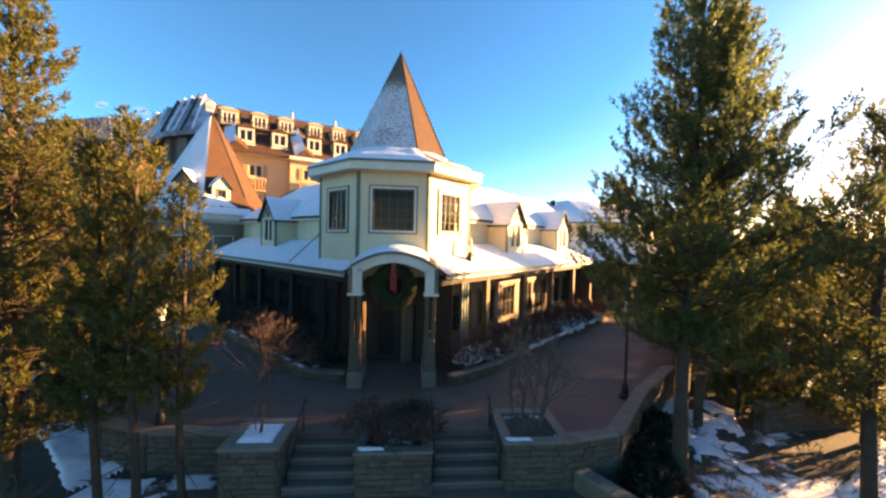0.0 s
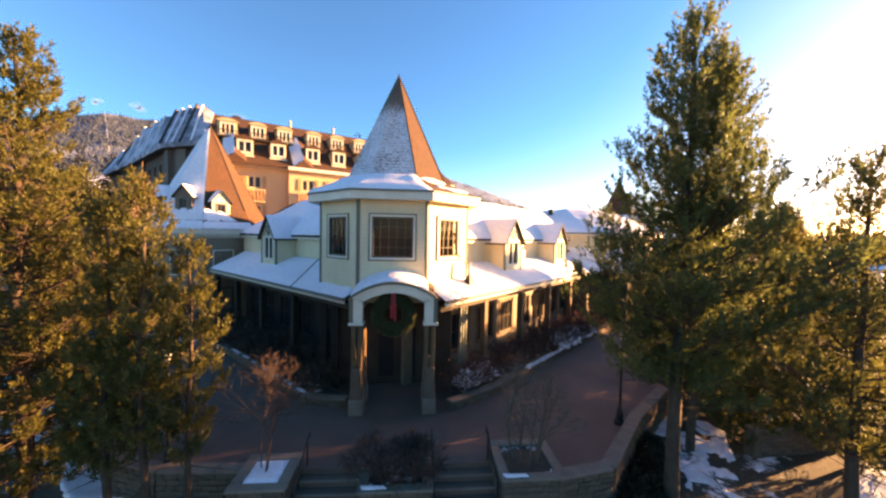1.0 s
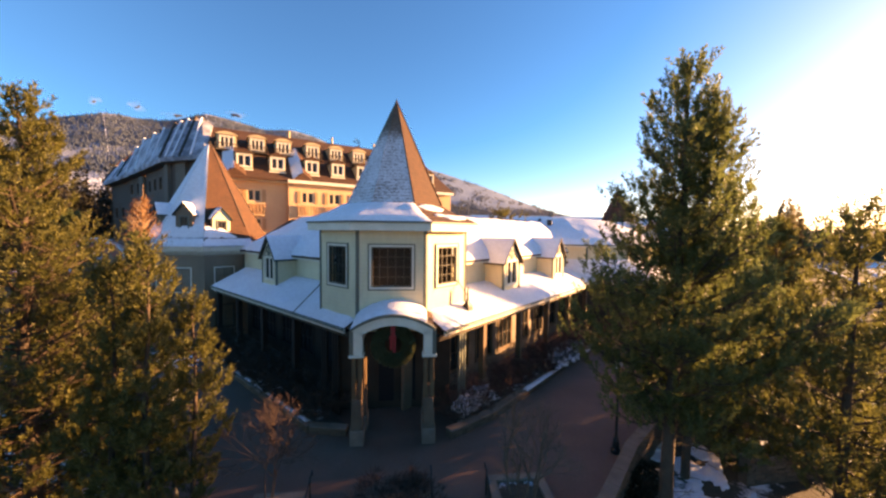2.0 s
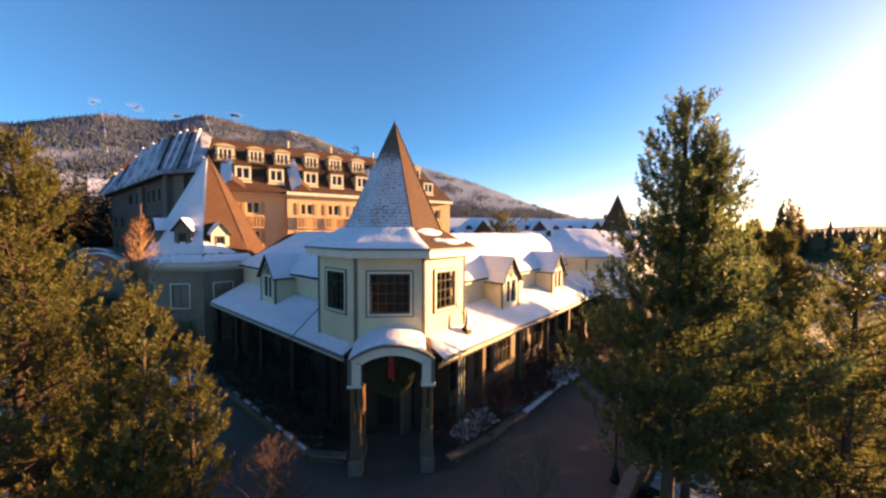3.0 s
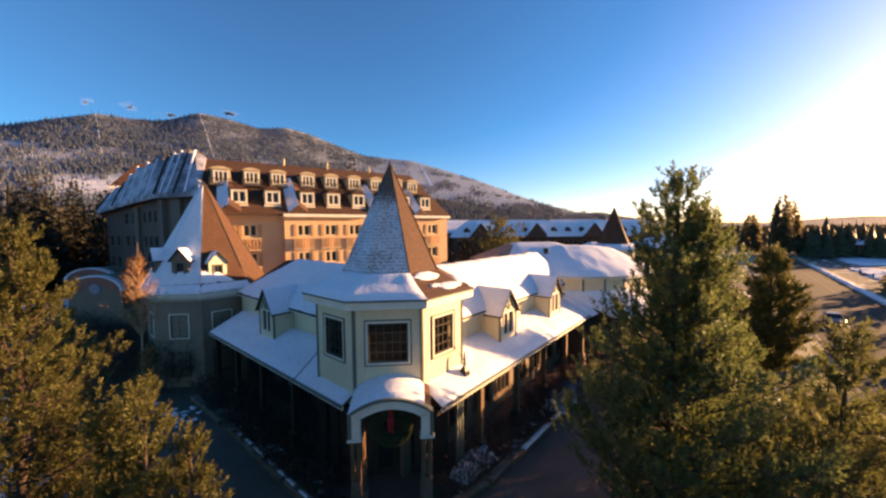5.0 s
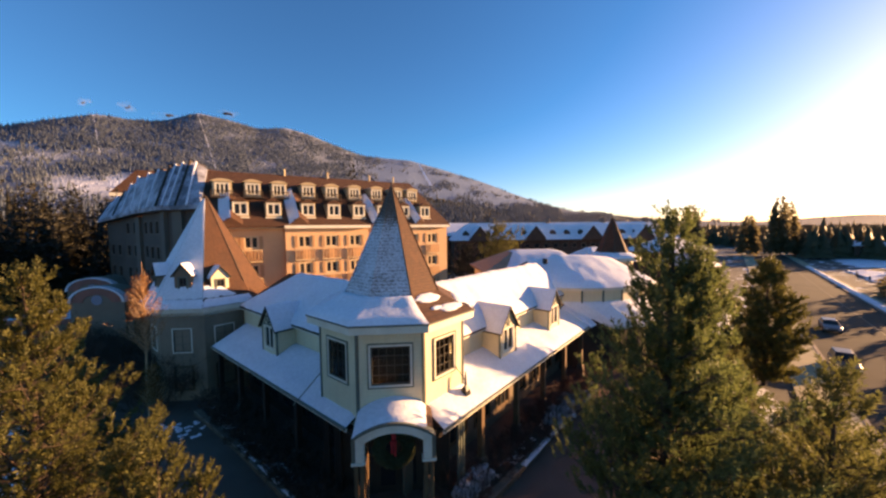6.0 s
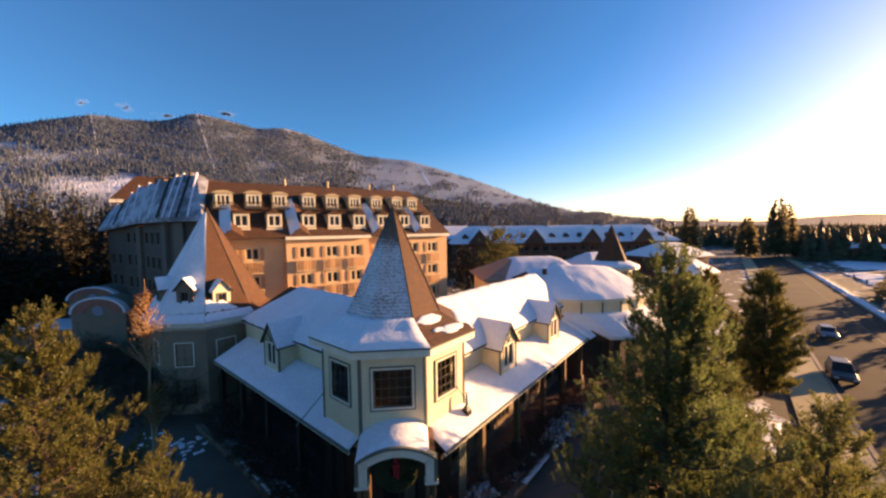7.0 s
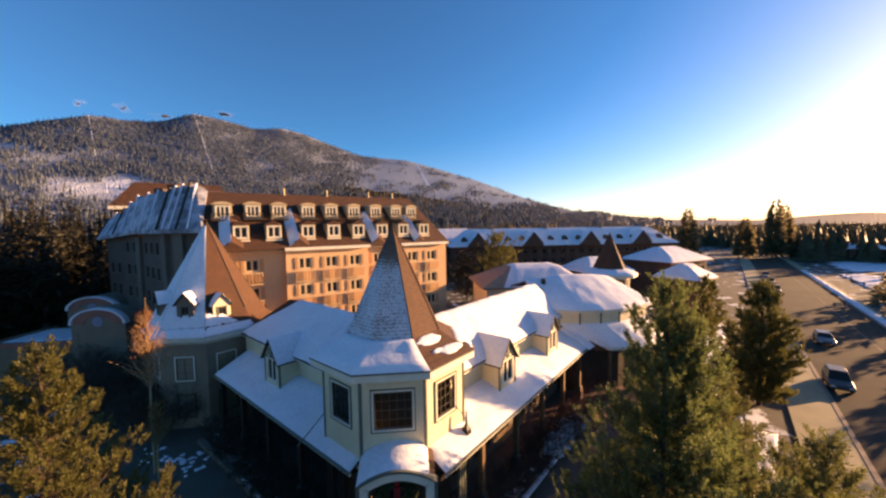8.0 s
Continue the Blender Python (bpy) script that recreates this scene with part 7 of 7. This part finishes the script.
def mountain_material():
    """Thin snow over brush and rock, tinted blue for haze; the wood on it stands as trees of its own."""
    m, nd, lk, bs = nodes_of("hazed_forested_mountain")
    co = nd.new("ShaderNodeTexCoord").outputs["Object"]
    sx = nd.new("ShaderNodeSeparateXYZ")
    lk.new(co, sx.inputs[0])
    arc = math_node(nd, lk, "MULTIPLY", math_node(nd, lk, "ARCTAN2", sx.outputs["X"], sx.outputs["Y"]), 2400.0)
    cb = nd.new("ShaderNodeCombineXYZ")
    lk.new(arc, cb.inputs[0])
    lk.new(math_node(nd, lk, "MULTIPLY", sx.outputs["Z"], 0.8), cb.inputs[1])
    trees = noise_node(nd, lk, cb.outputs[0], 0.13, 2, 0.6)
    clump = noise_node(nd, lk, cb.outputs[0], 0.03, 4, 0.65)
    broad = noise_node(nd, lk, cb.outputs[0], 0.006, 4, 0.6)
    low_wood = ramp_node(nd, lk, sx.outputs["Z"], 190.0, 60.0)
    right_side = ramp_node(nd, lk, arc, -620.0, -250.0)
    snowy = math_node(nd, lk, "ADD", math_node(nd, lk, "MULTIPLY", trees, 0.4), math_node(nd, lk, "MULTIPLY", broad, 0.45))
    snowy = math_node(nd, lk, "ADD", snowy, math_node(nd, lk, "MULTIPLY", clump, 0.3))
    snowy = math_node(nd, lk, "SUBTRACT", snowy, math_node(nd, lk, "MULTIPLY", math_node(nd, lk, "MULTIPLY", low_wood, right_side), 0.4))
    for a0, z0, ra, rz, much in ((-1890.0, 262.0, 220.0, 60.0, 0.22), (-1990.0, 200.0, 180.0, 46.0, 0.15), (-1640.0, 130.0, 300.0, 56.0, 0.36), (-1540.0, 165.0, 150.0, 40.0, 0.28), (-1646.0, 600.0, 90.0, 22.0, 0.3), (-1227.0, 690.0, 100.0, 24.0, 0.35), (-1930.0, 330.0, 160.0, 40.0, 0.2)):
        da = math_node(nd, lk, "DIVIDE", math_node(nd, lk, "SUBTRACT", arc, a0), ra)
        dz = math_node(nd, lk, "DIVIDE", math_node(nd, lk, "SUBTRACT", sx.outputs["Z"], z0), rz)
        rr = math_node(nd, lk, "SQRT", math_node(nd, lk, "ADD", math_node(nd, lk, "MULTIPLY", da, da), math_node(nd, lk, "MULTIPLY", dz, dz)))
        open_face = nd.new("ShaderNodeMapRange")
        open_face.inputs["From Min"].default_value, open_face.inputs["From Max"].default_value = 1.3, 0.6
        open_face.inputs["To Max"].default_value = much
        lk.new(math_node(nd, lk, "ADD", rr, math_node(nd, lk, "MULTIPLY", clump, 0.9)), open_face.inputs["Value"])
        snowy = math_node(nd, lk, "ADD", snowy, open_face.outputs["Result"])
    f = ramp_node(nd, lk, snowy, 0.50, 0.98)
    # ground and snow turn bluer with bearing: distance haze put into the colour
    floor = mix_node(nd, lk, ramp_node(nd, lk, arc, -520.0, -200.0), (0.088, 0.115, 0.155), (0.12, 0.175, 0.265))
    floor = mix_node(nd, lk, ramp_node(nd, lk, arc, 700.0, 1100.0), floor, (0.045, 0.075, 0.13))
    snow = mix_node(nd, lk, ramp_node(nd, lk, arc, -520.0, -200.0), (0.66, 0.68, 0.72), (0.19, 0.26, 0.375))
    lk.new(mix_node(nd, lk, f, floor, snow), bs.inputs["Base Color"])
    bs.inputs["Roughness"].default_value = 1.0
    bs.inputs["Specular IOR Level"].default_value = 0.1
    bump_node(nd, lk, trees, 0.6, 5.0, bs)
    return m


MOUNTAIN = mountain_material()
NA, NR, RNEAR, RFAR = 300, 60, 750.0, 2500.0
azs = np.linspace(-74, 74, NA + 1)
crest = np.interp(azs, [a for a, _ in RIDGE], [e for _, e in RIDGE])
bell = np.exp(-np.linspace(-2, 2, 5) ** 2)
crest = np.convolve(np.pad(crest, 2, "edge"), bell / bell.sum(), "valid")
wide = np.exp(-np.linspace(-2, 2, 81) ** 2)
body = np.convolve(np.pad(crest, 40, "edge"), wide / wide.sum(), "valid")    # the flanks run smoother than the skyline
vs = np.zeros((NA + 1, NR + 2, 3))
for i in range(NA + 1):
    az, e = azs[i], crest[i]
    sa, ca = math.sin(radians(az)), math.cos(radians(az))
    for j in range(NR + 2):
        f = min(1.0, j / NR)
        d = RNEAR + (RFAR - RNEAR) * f if j <= NR else RFAR + 700
        top = RFAR * (body[i] + (e - body[i]) * f ** 4) + 15.0
        z = top * (0.5 * f + 0.5 * f ** 1.6)
        spur = noise.noise(Vector((sa * d * 0.0022, ca * d * 0.0022, 1.3))) + 0.4 * noise.noise(Vector((sa * d * 0.006, ca * d * 0.006, 5.0)))
        crowns = 3.0 * noise.noise(Vector((sa * d * 0.05, ca * d * 0.05, 2.0)))
        z += (spur * 11.0 * math.sin(math.pi * f ** 0.8) + crowns) * min(1.0, e / 0.1) * (1 if j <= NR else 0)
        if j > NR:
            z = top * 0.6
        vs[i, j] = (sa * d, ca * d, LOW - 2 + max(0.0, z))
idx = np.arange((NA + 1) * (NR + 2)).reshape(NA + 1, NR + 2)
a, b, c, d = idx[:-1, :-1].ravel(), idx[1:, :-1].ravel(), idx[1:, 1:].ravel(), idx[:-1, 1:].ravel()
tris = np.concatenate([np.stack([a, b, c], 1), np.stack([a, c, d], 1)])
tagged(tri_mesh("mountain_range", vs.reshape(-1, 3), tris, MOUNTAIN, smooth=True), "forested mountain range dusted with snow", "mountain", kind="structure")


def slope_point(az, f):
    """The place on the mountain side at the bearing az and the share f of the way up."""
    u, j = (az + 74) / 148 * NA, f * NR
    i0, j0 = np.minimum(NA - 1, u.astype(int)), np.minimum(NR - 1, j.astype(int))
    fi, fj = (u - i0)[:, None], (j - j0)[:, None]
    return (vs[i0, j0] * (1 - fi) + vs[i0 + 1, j0] * fi) * (1 - fj) + (vs[i0, j0 + 1] * (1 - fi) + vs[i0 + 1, j0 + 1] * fi) * fj


def mountain_wood(count, seed):
    """Single small conifers all over the mountain side, thinned out on its open snowy shoulders."""
    rng = np.random.default_rng(seed)
    p = slope_point(rng.uniform(-56, 44, count), rng.uniform(0.0, 1.0, count) ** 0.8 * 0.99)
    arc = np.arctan2(p[:, 0], p[:, 1]) * 2400
    keep = np.array([noise.noise(Vector((a * 0.006, z * 0.012, 3.0))) + 0.5 * noise.noise(Vector((a * 0.02, z * 0.03, 7.0))) for a, z in zip(arc, p[:, 2])]) * 0.9 + 0.78
    for a0, zc, ra, rz in ((-1890.0, 262.0, 190.0, 52.0), (-1990.0, 200.0, 160.0, 40.0), (-1640.0, 130.0, 250.0, 46.0), (-1540.0, 165.0, 120.0, 30.0), (-1760.0, 95.0, 180.0, 30.0)):
        keep -= 0.45 * np.clip(1.5 - np.hypot((arc - a0) / ra, (p[:, 2] - zc) / rz), 0, 1)
    keep -= 0.75 * np.clip((arc + 480) / 250, 0, 1) * np.clip((p[:, 2] - 70) / 90, 0, 1)   # fewer on the farther ridge, so its haze-blue ground shows
    keep -= np.clip((arc - 900) / 850, 0, 1)                 # and thins out towards the plain
    p = p[rng.uniform(0, 1, count) < keep]
    n, k = len(p), 5
    h, r = rng.uniform(9, 22, n), rng.uniform(1.6, 3.2, n)
    ang = rng.uniform(0, 6.28, n)[:, None] + 2 * math.pi * np.arange(k) / k
    ring = np.stack([p[:, :1] + r[:, None] * np.cos(ang), p[:, 1:2] + r[:, None] * np.sin(ang), np.repeat(p[:, 2:] + 1.0, k, axis=1)], axis=2)
    v = np.concatenate([ring, (p + np.stack([0 * h, 0 * h, h], 1))[:, None, :]], axis=1)
    o = np.arange(n)[:, None, None] * (k + 1)
    t = o + np.array([[i, (i + 1) % k, k] for i in range(k)])[None]
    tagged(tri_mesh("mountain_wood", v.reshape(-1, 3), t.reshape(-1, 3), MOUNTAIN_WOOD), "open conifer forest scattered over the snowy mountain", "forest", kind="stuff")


# Blue-grey rather than green, to imitate haze over the distance.
MOUNTAIN_WOOD = needles("haze_blue_conifers", (0.058, 0.078, 0.10), (0.10, 0.12, 0.135), 0.05)
mountain_wood(60000, 8)

spots = []
for _ in range(3800):                        # dense wood on the lower slope behind the lodges
    az = rngf.uniform(-14, 34)
    f = rngf.uniform(0.0, 1.0) ** 0.8 * (0.42 - 0.006 * max(0.0, az - 4))
    i, j = int((az + 74) / 148 * NA), min(NR - 1, int(f * NR))
    p = vs[i, j] + (vs[i, j + 1] - vs[i, j]) * (f * NR - j)
    spots.append((p[0], p[1], rngf.uniform(9, 14), rngf.uniform(9.0, 14.0), p[2] - 2))
forest("slope_forest", "dense dark conifer forest on the lower mountain slope", spots, 5, FOREST_HAZED, 3, 7)


def lift_line(az0, az1, f0, f1, width):
    """A cleared strip of snow down the mountain side."""
    v, t = [], []
    for k in range(30):
        f = f0 + (f1 - f0) * k / 29
        az = az0 + (az1 - az0) * k / 29
        j = f * NR
        j0 = min(NR - 1, int(j))
        i0 = min(NA - 1, max(0, int((az + 74) / 148 * NA)))
        fi, fj = (az + 74) / 148 * NA - i0, j - j0
        p = (vs[i0, j0] * (1 - fi) + vs[i0 + 1, j0] * fi) * (1 - fj) + (vs[i0, j0 + 1] * (1 - fi) + vs[i0 + 1, j0 + 1] * fi) * fj
        s = np.array([math.cos(radians(az)), -math.sin(radians(az)), 0]) * width / 2
        v += [p - s + (0, 0, 6.0), p + s + (0, 0, 6.0)]
        if k:
            n0 = 2 * k
            t += [(n0 - 2, n0 - 1, n0 + 1), (n0 - 2, n0 + 1, n0)]
    tagged(tri_mesh("ski_lift_clearing", np.array(v), np.array(t), SNOW), "straight snowy clearing down the mountain", "ski slope", kind="stuff")


lift_line(-29.3, -27.6, 0.995, 0.45, 3.0)
lift_line(-39.3, -38.9, 0.995, 0.5, 1.8)
lift_line(1.5, 3.4, 0.97, 0.6, 16.0)


# ---- small clouds over the ridge ----
def cloud_material():
    m, nd, lk, bs = nodes_of("thin_cloud")
    co = nd.new("ShaderNodeTexCoord").outputs["Object"]
    bs.inputs["Base Color"].default_value = (0.85, 0.87, 0.9, 1)
    bs.inputs["Roughness"].default_value = 1.0
    bs.inputs["Specular IOR Level"].default_value = 0.0
    thin = ramp_node(nd, lk, noise_node(nd, lk, co, 0.03, 4), 0.3, 0.7)
    lk.new(math_node(nd, lk, "MULTIPLY", thin, 0.022), bs.inputs["Alpha"])
    return m


CLOUD = cloud_material()


def cloud(az, el, wide, tall, seed):
    """A wisp of cloud: a few flattened lumps, thin enough to see the sky through."""
    rng = np.random.default_rng(seed)
    d = 3300.0
    bm = bmesh.new()
    for k in range(9):
        at = pose(rng.normal(0, 0.3) * wide, rng.normal(0, 10), rng.normal(0, 0.25) * tall) @ Matrix.Diagonal((wide * rng.uniform(0.2, 0.45), wide * 0.2, tall * rng.uniform(0.25, 0.5), 1))
        made = bmesh.ops.create_icosphere(bm, subdivisions=3, radius=1.0, matrix=at)
        for v in made["verts"]:
            v.co += Vector((0, 0, 0.3 * tall * noise.noise(v.co * 0.04)))
    m = pose(d * math.sin(radians(az)), d * math.cos(radians(az)), 15 + d * math.tan(radians(el)), 0, 0, -az)
    tagged(part("cloud", bm, CLOUD, None, "small thin white cloud above the mountain ridge", smooth=True, m=m), category="cloud", kind="structure")


for i, (az, el, wide, tall) in enumerate(((-40.0, 14.3, 44, 40), (-36.2, 14.7, 70, 46), (-32.3, 14.4, 120, 30), (-26.0, 15.6, 110, 40))):
    cloud(az, el, wide, tall, 900 + i)
